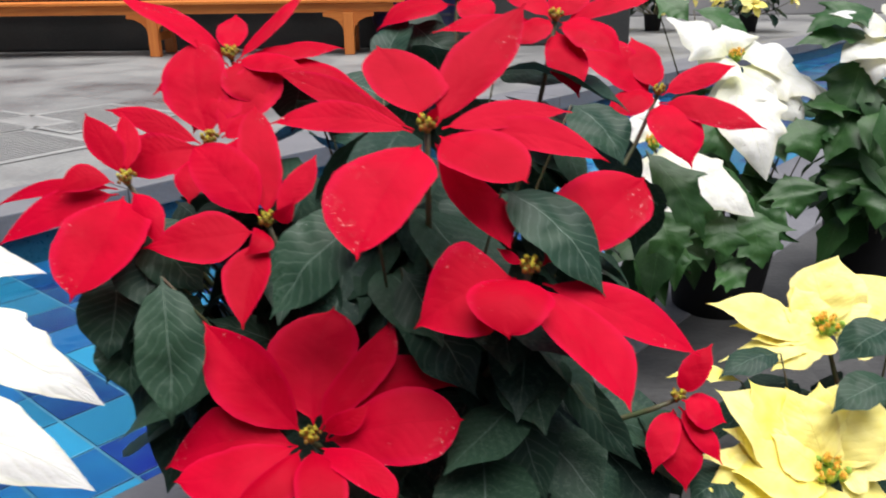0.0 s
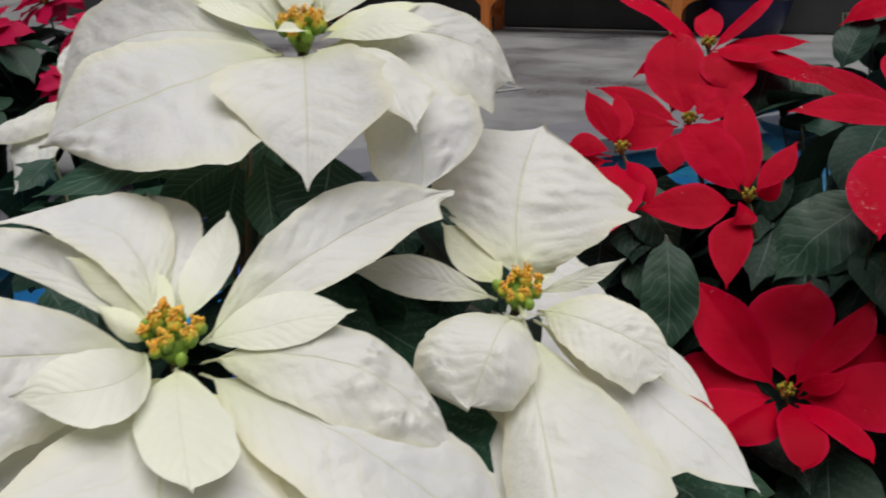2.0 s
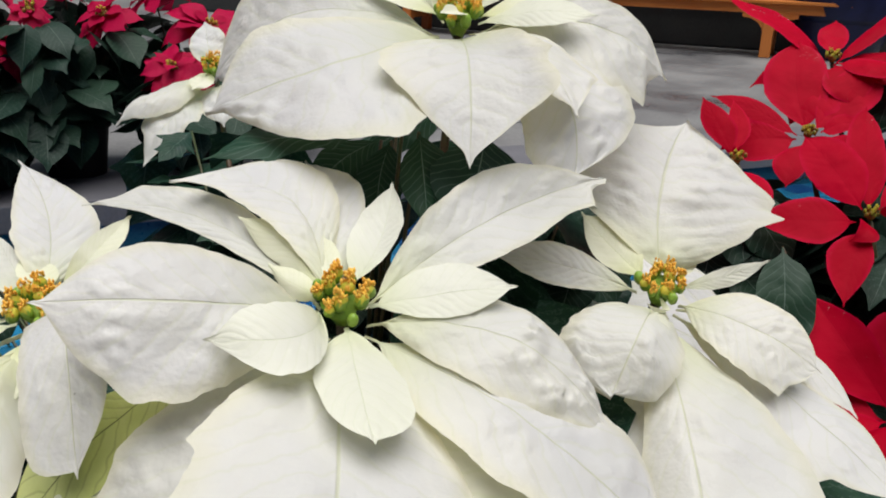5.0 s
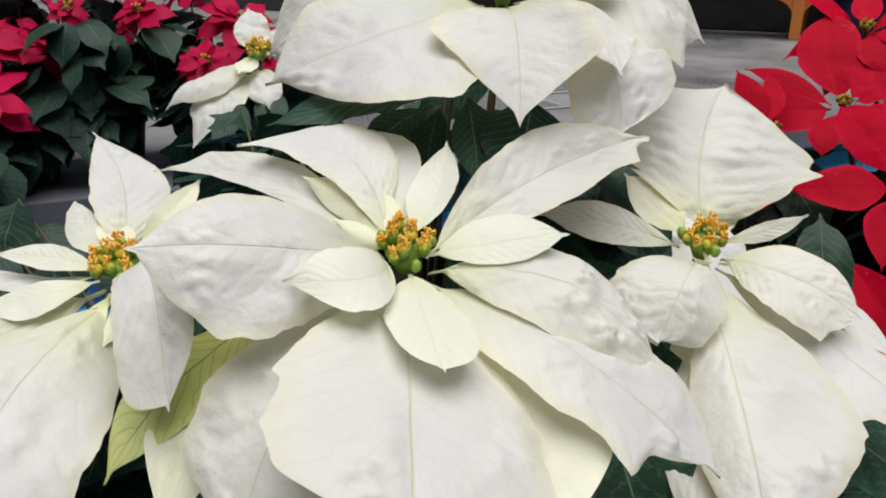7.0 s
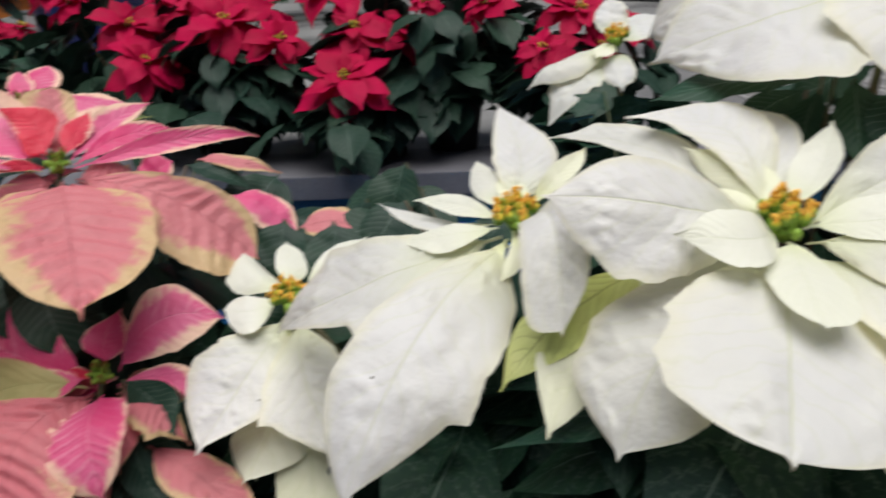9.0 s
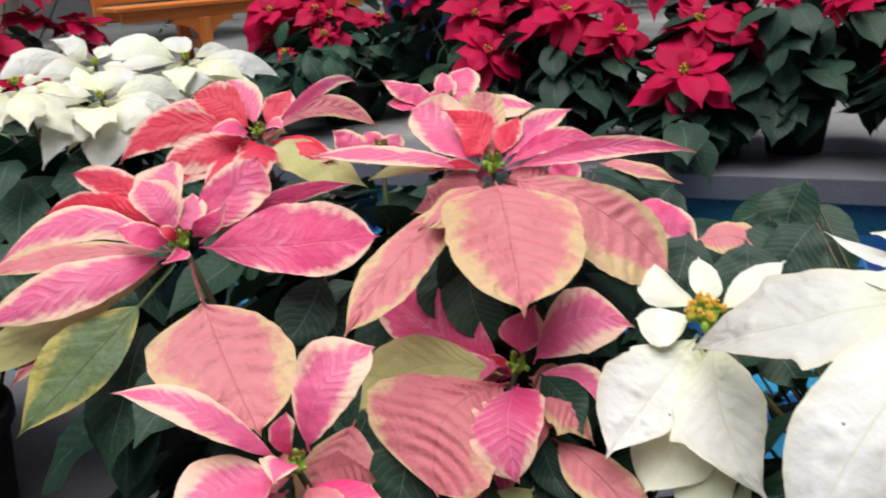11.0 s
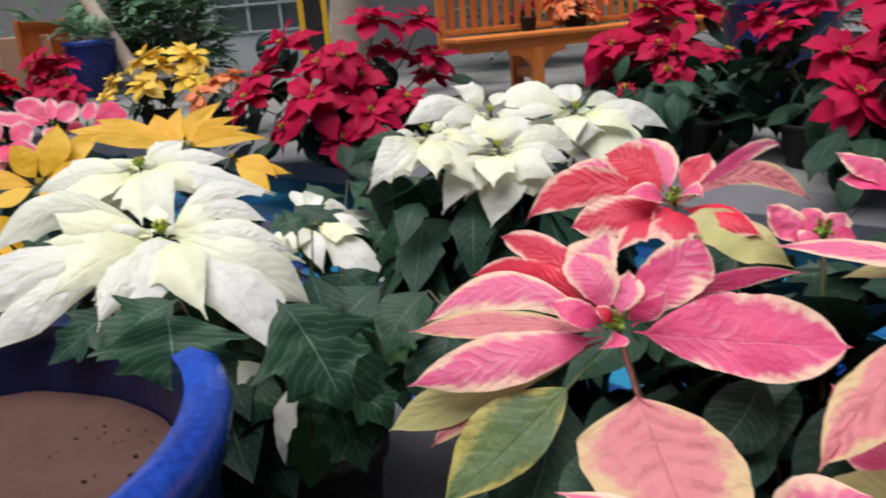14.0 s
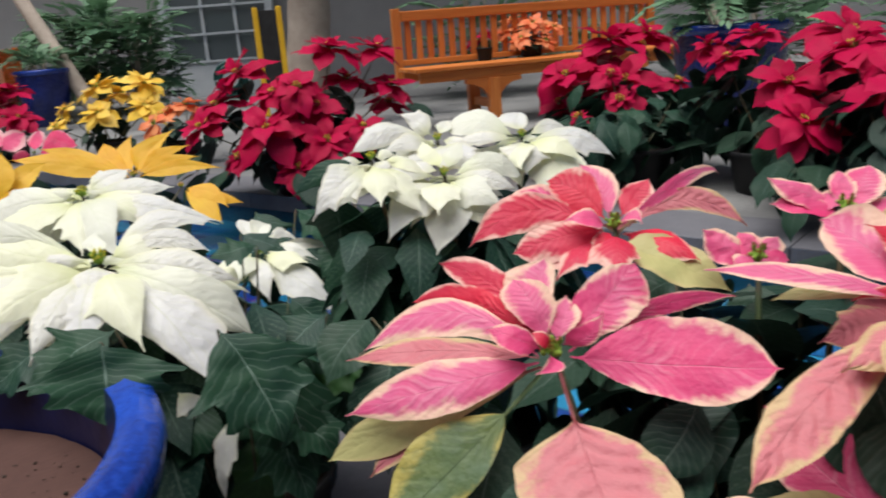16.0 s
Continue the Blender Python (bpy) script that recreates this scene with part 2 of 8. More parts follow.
# near paving: dark grey stone with the plants' shade worked into its colour
SHADED_STONE = plain_material("dark_shaded_paving", (0.022, 0.022, 0.024), (0.075, 0.074, 0.075), 5.0, 0.5, 0.4, relief=0.4, depth=0.003)
COPING = plain_material("stone_coping", (0.10, 0.10, 0.115), (0.16, 0.16, 0.175), 4.0, 0.55, 0.4, relief=0.3, depth=0.003, var=0.2)
GRATE = plain_material("grate_metal", (0.30, 0.30, 0.30), (0.42, 0.42, 0.41), 10, 0.45, 0.5, 0.4)
SLOT = plain_material("dark_slot", (0.02, 0.02, 0.02), (0.04, 0.04, 0.04), 20, 0.9)
TEAK = wood_material("oiled_wood", (0.48, 0.13, 0.025), (0.62, 0.21, 0.045), 1)
TEAK_UP = wood_material("oiled_wood_upright", (0.46, 0.12, 0.025), (0.60, 0.20, 0.045), 2)
PLASTER = plain_material("tan_plaster", (0.44, 0.27, 0.18), (0.54, 0.36, 0.26), 2.0, 0.8, 0.2)
WALL = plain_material("dark_planter_wall", (0.035, 0.037, 0.038), (0.06, 0.06, 0.06), 1.5, 0.8, 0.2)
WALL_GREY = plain_material("grey_wall", (0.22, 0.215, 0.225), (0.30, 0.295, 0.30), 1.2, 0.8, 0.2)
FRAME_WHITE = plain_material("painted_frame", (0.42, 0.46, 0.50), (0.52, 0.55, 0.58), 5, 0.5)
TRUNK = plain_material("palm_bark", (0.34, 0.28, 0.23), (0.46, 0.39, 0.33), 7, 0.85, 0.2, relief=0.6, depth=0.01)
YELLOW_PAINT = plain_material("yellow_plastic", (0.75, 0.42, 0.02), (0.82, 0.50, 0.03), 10, 0.45)
BLACK_PANEL = plain_material("black_panel", (0.012, 0.012, 0.012), (0.03, 0.03, 0.03), 10, 0.6)
TEAL_HOSE = plain_material("teal_plastic", (0.006, 0.05, 0.045), (0.01, 0.08, 0.07), 20, 0.4)


def tile_material(island=False):
    """Glazed pool tile, its shade of blue by the piece."""
    n = Nodes("blue_tile")
    if island:
        shade = n.add("ShaderNodeNewGeometry").outputs["Random Per Island"]
    else:
        shade = n.add("ShaderNodeObjectInfo").outputs["Random"]
    ramp = n.add("ShaderNodeValToRGB")
    cr = ramp.color_ramp
    cr.interpolation = "CONSTANT"
    shades = [(0.0, (0.007, 0.06, 0.16)), (0.3, (0.004, 0.018, 0.08)), (0.52, (0.018, 0.15, 0.25)), (0.66, (0.004, 0.008, 0.11)), (0.78, (0.010, 0.085, 0.15))]
    while len(cr.elements) < len(shades):
        cr.elements.new(0.5)
    for el, (at, colour) in zip(cr.elements, shades):
        el.position, el.color = at, (*colour, 1.0)
    n.link(shade, ramp.inputs[0])
    stain = n.step(n.noise(9.0, 3.0), 0.3, 0.8)
    colour = n.mix(n.math("MULTIPLY", stain, 0.35), ramp.outputs[0], (0.02, 0.12, 0.18))
    n.bump(n.noise(30.0, 2.0), 0.08, 0.003)
    return n.put(colour, 0.16, 0.5)


TILE = tile_material()
TILE_REST = tile_material(True)
WALL_TEAL = plain_material("teal_pool_wall", (0.006, 0.055, 0.10), (0.010, 0.08, 0.13), 4, 0.3, 0.5)
GROUT = plain_material("grout", (0.02, 0.09, 0.14), (0.04, 0.13, 0.18), 20, 0.8)
WATER = Nodes("shallow_water")
WATER.put((0.75, 0.9, 1.0), 0.02, 0.5)
WATER.bsdf.inputs["Transmission Weight"].default_value = 1.0
WATER.bsdf.inputs["IOR"].default_value = 1.33
WATER.bump(WATER.noise(7.0, 2.0), 0.12, 0.01)
WATER = WATER.mat
PANE = Nodes("window_glass")
PANE.put((0.10, 0.12, 0.13), 0.08, 0.5)
PANE = PANE.mat


# ---------- building helpers ----------
def mesh_of(bm, name, *mats, smooth=True):
    me = bpy.data.meshes.new(name)
    bm.normal_update()
    bm.to_mesh(me)
    bm.free()
    for m in mats:
        me.materials.append(m)
    if smooth:
        me.polygons.foreach_set("use_smooth", [True] * len(me.polygons))
    return me


def part(name, bm, material, parent, label="", smooth=False, at=None):
    """One mesh object under a thing or under a part."""
    ob = new(name, bm if isinstance(bm, bpy.types.Mesh) else mesh_of(bm, name, *(material if isinstance(material, tuple) else (material,)), smooth=smooth))
    ob.parent = parent
    if at is not None:
        ob.matrix_basis = at
    return tagged(ob, label)


def thing(name, m, label, category, group="", kind=""):
    ob = new(name)
    ob.empty_display_size = 0.05
    ob.matrix_basis = m
    return tagged(ob, label, category, group, kind)


def box(bm, x0, y0, z0, x1, y1, z1, bevel=0.0, m=None, mat=0):
    """A bevelled box into bm."""
    vs = bmesh.ops.create_cube(bm, size=1.0)["verts"]
    t = Matrix.Translation(((x0 + x1) / 2, (y0 + y1) / 2, (z0 + z1) / 2)) @ Matrix.Diagonal((x1 - x0, y1 - y0, z1 - z0, 1))
    bmesh.ops.transform(bm, matrix=t, verts=vs)
    faces = list({f for v in vs for f in v.link_faces})
    if bevel:
        es = list({e for v in vs for e in v.link_edges})
        made = bmesh.ops.bevel(bm, geom=es, offset=bevel, segments=2, profile=0.6, affect="EDGES")
        faces = list({f for f in made["faces"]} | {f for f in faces if f.is_valid})
    verts = list({v for f in faces for v in f.verts})
    if m is not None:
        bmesh.ops.transform(bm, matrix=m, verts=verts)
    for f in faces:
        f.material_index = mat
    return bm


def boxed(*a, **k):
    return box(bmesh.new(), *a, **k)


def lathe(profile, seg=40):
    """A turned body from (radius, height) pairs."""
    bm = bmesh.new()
    rings = []
    for r, z in profile:
        rings.append([bm.verts.new((r * math.cos(2 * math.pi * k / seg), r * math.sin(2 * math.pi * k / seg), z)) for k in range(seg)])
    for a, b in zip(rings, rings[1:]):
        for k in range(seg):
            bm.faces.new((a[k], a[(k + 1) % seg], b[(k + 1) % seg], b[k]))
    bm.faces.new(list(reversed(rings[0])))
    bm.faces.new(rings[-1])
    return bm


def tube(bm, pts, radii, seg=7):
    """A tapered tube along points."""
    rings = []
    for k, p in enumerate(pts):
        d = (pts[min(k + 1, len(pts) - 1)] - pts[max(k - 1, 0)]).normalized()
        s = d.orthogonal().normalized() if abs(d.z) > 0.98 else d.cross(Vector((0, 0, 1))).normalized()
        t = d.cross(s)
        rings.append([bm.verts.new(p + radii[k] * (math.cos(2 * math.pi * j / seg) * s + math.sin(2 * math.pi * j / seg) * t)) for j in range(seg)])
    for a, b in zip(rings, rings[1:]):
        for j in range(seg):
            bm.faces.new((a[j], a[(j + 1) % seg], b[(j + 1) % seg], b[j]))
    bm.faces.new(list(reversed(rings[0])))
    bm.faces.new(rings[-1])
    return bm


def bend(a, b, lift=0.0, n=7):
    """Points of a soft curve from a that leaves upward and ends at b."""
    c = Vector((a.x * 0.25 + b.x * 0.75, a.y * 0.25 + b.y * 0.75, a.z * 0.5 + b.z * 0.5 + lift))
    return [(1 - s) ** 2 * a + 2 * s * (1 - s) * c + s * s * b for s in (k / (n - 1) for k in range(n))]


# ---------- bracts and leaves ----------
def blade(length, width, bow, form, rng, rows=20, cols=10, material=None, soft=1.0, quilt=0.004, neck=0.05, cup=0.0, curl=0.0):
    """A bract along +x with its face to +z. form: 'oval', 'lobed' or 'wide'."""
    verts, faces, uvs = [], [], []
    fold = rng.uniform(-0.10, 0.20) * soft
    wav, wfreq, wph = rng.uniform(0.05, 0.13) * soft, rng.uniform(7, 13), rng.uniform(0, 6.3)
    twist, sway = rng.uniform(-0.3, 0.3) * soft, rng.uniform(-0.05, 0.05) * soft
    seed = rng.uniform(0, 50)
    tip_curl = rng.uniform(-0.05, 0.10) * soft + curl
    cup *= rng.uniform(0.2, 1.4)
    teeth = {-1: [], 1: []}
    if form == "holly":
        for side in (-1, 1):
            for k in range(2):
                teeth[side].append(((0.40, 0.66)[k] + rng.uniform(-0.04, 0.04), rng.uniform(0.42, 0.70) * (1.0 - 0.2 * k)))
    if form in ("lobed", "wide"):
        for side in (-1, 1):
            for k in range(rng.choice((1, 1, 2)) if form == "lobed" else 1):
                at = (0.42, 0.62, 0.78)[k] + rng.uniform(-0.05, 0.05) if form == "lobed" else rng.uniform(0.60, 0.68)
                teeth[side].append((at, rng.uniform(0.12, 0.34) * (1.0 - 0.25 * k) if form == "lobed" else 0.35))
    widest = 1.0 + max([h for side in (-1, 1) for at, h in teeth[side]] + [0.0]) * 0.55
    width = width / (1 + 0.5 * (widest - 1))
    blunt = 0.72 if form == "round" else 0.54
    if form == "round":
        teeth = {-1: [], 1: []}
    peak = 0.95 if form == "round" else 0.85 if form == "oval" else (0.95 if form in ("lobed", "holly") else 1.55)
    for i in range(rows + 1):
        t = i / rows
        s = max(0.0, (t - neck) / (1 - neck))
        hw = max(math.sin(math.pi * min(s ** peak, 1.0)), 0.0) ** {"lobed": 0.74, "round": 0.52}.get(form, 0.62)
        if s > blunt:
            q = (s - blunt) / (1 - blunt)
            q = q * q * (3 - 2 * q)
            hw *= 1 - q + q * (1 - s) / ((1 - blunt) * 0.85)
        if form in ("lobed", "holly"):
            u = max(0.0, (s - 0.38) / 0.62)
            hw = min(1.0, s / 0.38) ** 0.62 if s < 0.38 else (1 - u) ** 1.05 + 0.16 * math.sin(math.pi * u)
        hw *= min(1.0, 0.25 + s / 0.10)
        hw = max(hw * width / 2, 0.0011 if s < 0.99 else 0.0001)
        for j in range(cols + 1):
            c = 2 * j / cols - 1
            side = -1 if c < 0 else 1
            grow = 1.0 + sum(h * max(0.0, 1 - abs(s - at) / 0.075) for at, h in teeth[side])
            y = c * hw * grow * (1 + 0.05 * soft * noise.noise((s * 9.0, side * 3.0, seed)) + 0.025 * soft * noise.noise((s * 27.0, side * 3.0, seed)))
            back = sum(h * max(0.0, 1 - abs(s - at) / 0.075) for at, h in teeth[side]) * abs(c) * 0.17 * length
            x = t * length + back
            y += sway * length * math.sin(math.pi * t)
            z = 4 * bow * length * t * (1 - t) * (1 - 0.25 * (t - 0.5))
            z += fold * abs(c) * hw * (1 if s < 0.9 else 0.6) - tip_curl * length * max(0.0, s - 0.75) ** 2 * 8
            z += wav * width * 0.5 * math.sin(wfreq * s + wph + (0 if c < 0 else 1.7)) * c * c * math.sin(math.pi * s)
            z += twist * y * s - cup * hw * c * c * min(1.0, s * 3)
            z += quilt * width * soft * math.cos(2 * math.pi * 9 * (s - 0.22 * abs(c)) + wph + 2.5 * noise.noise((x / width * 2.2 + seed, y / width * 2.2, 1.0))) * (0.3 + 1.2 * abs(noise.noise((x / width * 2 + seed, y / width * 2, 7.0)))) * (1 - abs(c)) * min(1, abs(c) * 5)
            z += soft * 0.075 * width * noise.noise((x / width * 1.7 + seed, y / width * 1.7, seed)) * min(1.0, s * 4)
            z += soft * 0.040 * width * noise.noise((x / width * 5.5 + seed, y / width * 5.5, seed + 3)) * min(1.0, s * 4)
            verts.append((x, y, z))
            uvs.append((c / 2 + 0.5, s))
    for i in range(rows):
        for j in range(cols):
            a = i * (cols + 1) + j
            faces.append((a, a + cols + 1, a + cols + 2, a + 1))
    me = bpy.data.meshes.new("blade")
    me.from_pydata(verts, [], faces)
    layer = me.uv_layers.new(name="UVMap")
    for loop in me.loops:
        layer.data[loop.index].uv = uvs[loop.vertex_index]
    me.polygons.foreach_set("use_smooth", [True] * len(me.polygons))
    if material:
        me.materials.append(material)
    return me


def aim(base, way, face, roll=0.0):
    """The pose of a blade at base, along way, with its face turned to face as far as it can."""
    d = Vector(way).normalized()
    nrm = Vector(face) - Vector(face).dot(d) * d
    if nrm.length < 0.15:
        nrm = Vector((0, 0, 1)) - d.z * d
    nrm.normalize()
    m = Matrix((d, nrm.cross(d), nrm)).transposed().to_4x4()
    return Matrix.Translation(base) @ m @ Matrix.Rotation(radians(roll), 4, "X")


def way_of(az, el):
    a, e = radians(az), radians(el)
    return Vector((math.cos(e) * math.cos(a), math.cos(e) * math.sin(a), math.sin(e)))


def cyathia(kind, rng, size=1.0):
    """The small buds in a flower's middle, facing +z."""
    bm = bmesh.new()
    count = {"white": 11, "red": 9, "pink": 8, "yellow": 10}.get(kind, 7)
    vs = bmesh.ops.create_cone(bm, cap_ends=True, segments=12, radius1=0.0022 * size, radius2=0.0088 * size, depth=0.016 * size, matrix=Matrix.Translation((0, 0, -0.007 * size)))["verts"]
    for k in range(count):
        r = 0.0032 + 0.0098 * math.sqrt(k / count)
        a = 2.4 * k + rng.uniform(-0.2, 0.2)
        p = Vector((r * math.cos(a), r * math.sin(a), 0.008 - 0.45 * r + rng.uniform(-0.0022, 0.0022))) * size
        rad = rng.uniform(0.0022, 0.0035) * size
        lean = Matrix.Translation(p) @ Matrix.Rotation(rng.uniform(-0.4, 0.4), 4, "X") @ Matrix.Rotation(rng.uniform(-0.4, 0.4), 4, "Y")
        vs = bmesh.ops.create_icosphere(bm, subdivisions=2, radius=rad, matrix=lean @ Matrix.Diagonal((1, 1, 1.5, 1)))["verts"]
        ripe = k < count * (0.75 if kind in ("white", "yellow") else 0.45)
        for v in vs:
            for f in v.link_faces:
                f.material_index = 1 if ripe and f.calc_center_median().z > p.z + 0.0015 * size else 0
        if ripe:
            for j in range(22):
                b = rng.uniform(0, 6.28)
                out = rng.uniform(0.1, 1.0)
                q = p + Vector((math.cos(b) * rad * out, math.sin(b) * rad * out, rad * (rng.uniform(1.2, 2.7) - 0.5 * out)))
                vs = bmesh.ops.create_icosphere(bm, subdivisions=1, radius=rng.uniform(0.0005, 0.0008) * size, matrix=Matrix.Translation(q) @ Matrix.Rotation(rng.uniform(-0.7, 0.7), 4, "X") @ Matrix.Diagonal((1, 1, 2.3, 1)))["verts"]
                for v in vs:
                    for f in v.link_faces:
                        f.material_index = 2
    return bm


BUDS = {"white": (BUD_GREEN, BUD_YELLOW, BUD_ORANGE), "yellow": (BUD_GREEN, BUD_YELLOW, BUD_ORANGE), "red": (BUD_RED, BUD_RED, BUD_YELLOW),
        "pink": (BUD_GREEN, BUD_GREEN, BUD_RED), "pale": (BUD_GREEN, BUD_GREEN, BUD_YELLOW)}
FORMS = {"y": "oval", "C": "lobed", "o": "oval", "L": "lobed", "T": "wide", "D": "holly", "G": "lobed", "W": "lobed", "d": "oval", "g": "oval", "p": "round", "q": "oval", "r": "round", "R": "round", "M": "oval"}
KINDS = {"D": GREEN_LEAF, "G": LIME, "d": DARK_LEAF, "g": TWO_TONE, "y": PALE_LEAF, "C": CREAM, "p": PINK, "q": PINK_PALE, "r": CORAL}


def nursery_pot(parent, r, h, m=None):
    pot = part("pot", lathe([(r * 0.78, 0.0), (r * 0.80, 0.004), (r * 0.97, h * 0.86), (r * 0.98, h * 0.88), (r * 1.05, h * 0.885), (r * 1.06, h * 0.99),
                             (r * 1.03, h), (r * 0.97, h * 0.99), (r * 0.93, h * 0.80), (r * 0.4, h * 0.80)], 36), POT_BLACK, parent,
               "black plastic nursery pot", smooth=True, at=m)
    bm = bmesh.new()
    bmesh.ops.create_circle(bm, cap_ends=True, radius=r * 0.94, segments=28)
    bmesh.ops.poke(bm, faces=bm.faces[:])
    bmesh.ops.subdivide_edges(bm, edges=bm.edges[:], cuts=2, use_grid_fill=True)
    for v in bm.verts:
        v.co.z = h * 0.84 + 0.006 * noise.noise(v.co * 60)
    part("soil", bm, SOIL, pot, "dark potting soil")
    return pot


class Plant:
    """A potted poinsettia that is built head by head."""

    def __init__(self, spot, kind, material, face, label, pot_r=0.085, pot_h=0.15, seed=1, lift=0.0):
        self.spot, self.kind, self.material, self.face = Vector((*spot, lift)), kind, material, Vector(face).normalized()
        self.rng = random.Random(seed)
        self.ob = thing("poinsettia", pose(*spot, lift), label, "potted plant", "poinsettias by the pool")
        self.top, self.guard = Vector((0, 0, pot_h * 0.8)), []
        self.green, self.buds, self.fresh = GREEN_LEAF, None, 0.0
        nursery_pot(self.ob, pot_r, pot_h)

    def stem(self, tip, r0=0.0045, r1=0.0024, lift=0.0):
        root = self.top + Vector((self.rng.uniform(-0.025, 0.025), self.rng.uniform(-0.025, 0.025), 0))
        part("stem", tube(bmesh.new(), bend(root, tip, lift), [r0 + (r1 - r0) * k / 6 for k in range(7)]), STEM_GREEN, self.ob, smooth=True)


def head(plant, at, bracts):
    """One flower: buds in the middle, a stem, and bracts as (kind, azimuth, elevation, length cm, width cm, bow, roll)."""
    c = Vector(at) - plant.spot
    axis = (Vector((0, 0, 1)) + 0.7 * plant.face).normalized()
    size = {"white": 1.05, "yellow": 1.3, "red": 0.66, "pink": 0.7}.get(plant.kind, 1.0)
    pose_m = Matrix.Translation(c) @ axis.to_track_quat("Z", "Y").to_matrix().to_4x4()
    hub = part("flower_head", cyathia(plant.kind, plant.rng, size), BUDS[plant.kind], plant.ob, "green and yellow buds ringed by bracts", smooth=True, at=pose_m)
    plant.stem(c - 0.006 * axis)
    back = pose_m.inverted()
    order = sorted(b[3] for b in bracts)
    for kind, az, el, length, width, bow, roll, *neck in bracts:
        sink = 0.007 if kind == "M" else 0.003 + 0.020 * order.index(length) / len(order)
        tip = c + way_of(az, el) * length / 100
        start = c + way_of(az, el) * 0.005 - axis * sink
        way, span = (tip - start).normalized(), (tip - start).length
        hint = 0.75 * Vector((0, 0, 1)) + 0.65 * plant.face
        mat = KINDS.get(kind, plant.material)
        if plant.kind == "white" and kind in "oR" and width < 3.2:
            mat = CREAM if plant.rng.random() < 0.35 else WHITE
        me = blade(span, width / 100, bow, FORMS[kind], plant.rng, 44 if plant.kind == "pink" else 30, 14, mat, 0.55 if plant.kind == "red" else 1.0, 0.026 if kind == "q" else 0.016 if kind in "pr" else 0.005, neck[0] if neck else 0.07,
                   {"white": 0.35, "red": 0.15, "pink": 0.12}.get(plant.kind, 0.1), 0.05 if plant.kind == "white" else 0.0)
        part("bract", me, None, hub, at=back @ aim(start, way, hint, roll))
        for k in (0.3, 0.6, 0.9):
            plant.guard.append((start + way * span * k, max(0.02, width / 180)))
    plant.guard.append((c, 0.06))


def petal(span, bow, sway, wl, wr, fl, fr, pl, pr, form, lobes, rng, material, rough=1.0, rows=34, cols=16, neck=0.05, blister=0.0, veins=9, quilt=0.005):
    """A bract along +x, face to +z: bowed midrib, two halves of their own width and fold, lobes as (side, place, height)."""
    p, q = {"e": (1.85, 1.0), "r": (2.8, 0.70), "w": (1.25, 1.0), "b": (4.0, 0.55)}[form.lower()]
    neck = 0.26 if form.isupper() else neck
    seed, ph = rng.uniform(0, 50), rng.uniform(0, 6.3)
    wave, wf = rng.uniform(0.02, 0.06) * rough, rng.uniform(8, 14)
    fl, fr = radians(fl), radians(fr)
    wid = max(wl + wr, 0.008)
    verts, uvs, faces = [], [], []

    def half(s, peak):
        s = max(0.0, (s - neck) / (1 - neck))
        peak = max(0.15, (peak - neck) / (1 - neck))
        if s < peak:
            return math.sin(math.pi / 2 * s / peak) ** 0.78
        u = (s - peak) / (1 - peak)
        body = (1 - (u / 0.91) ** p) ** q if u < 0.91 else 0.0
        return max(body, 0.5 * (1 - u) if u > 0.8 else 0.0)

    for i in range(rows + 1):
        t = i / rows
        for j in range(cols + 1):
            c = 2 * j / cols - 1
            left = c > 0
            a = abs(c)
            w, f, pk = (wl, fl, pl) if left else (wr, fr, pr)
            grow = sum(h * max(0.0, 1 - abs(t - at) / (0.11 if t < at else 0.05)) ** 1.3 for sd, at, h in lobes if (sd > 0) == left)
            hw = max(w * (half(t, pk) + grow), 0.0009 if t < 0.985 else 0.0)
            if form.isupper() and t < neck:
                hw = 0.0012
            hw *= 1 + 0.06 * rough * noise.noise((t * 11.0, 3.0 if left else -3.0, seed)) + 0.02 * rough * noise.noise((t * 31.0, 3.0 if left else -3.0, seed))
            y = (a if left else -a) * hw * math.cos(f)
            z = -hw * math.sin(f) * a ** 1.5
            arch = 4 * t * (1 - t)
            x = t * span + grow * w * a * a * 0.35
            u, v = x / wid, y / wid
            z += wave * w * math.sin(wf * t + ph + (1.7 if left else 0)) * a ** 3
            z += 0.075 * rough * w * noise.noise((u * 1.8 + seed, v * 1.8, seed)) * min(1.0, t * 4)
            z += 0.022 * rough * w * noise.noise((u * 6 + seed, v * 6, seed + 3)) * min(1.0, t * 4)
            ridge = math.cos(2 * math.pi * veins * (t - 0.16 * a) + ph + 3.2 * noise.noise((u * 2.4 + seed, v * 2.4, 5.0)))
            z += quilt * w * ridge * (0.25 + 1.3 * abs(noise.noise((u * 2 + seed, v * 2, 7.0)))) * (1 - a) * min(1, a * 5)
            if blister:
                lump = max(0.0, noise.noise((u * 3.2 + seed, v * 3.2, 9.0)) + 0.1)
                z += blister * w * lump * (0.5 + noise.noise((u * 15 + seed, v * 15, 2.0))) * min(1, a * 4) * (1 - a ** 4)
            z -= 0.012 * w * max(0.0, 1 - a * 9)
            verts.append((x, y + sway * span * arch, z + bow * span * arch))
            uvs.append((c / 2 + 0.5, t))
    for i in range(rows):
        for j in range(cols):
            k = i * (cols + 1) + j
            faces.append((k, k + cols + 1, k + cols + 2, k + 1))
    me = bpy.data.meshes.new("blade")
    me.from_pydata(verts, [], faces)
    layer = me.uv_layers.new(name="UVMap")
    for loop in me.loops:
        layer.data[loop.index].uv = uvs[loop.vertex_index]
    me.polygons.foreach_set("use_smooth", [True] * len(me.polygons))
    if material:
        me.materials.append(material)
    return me


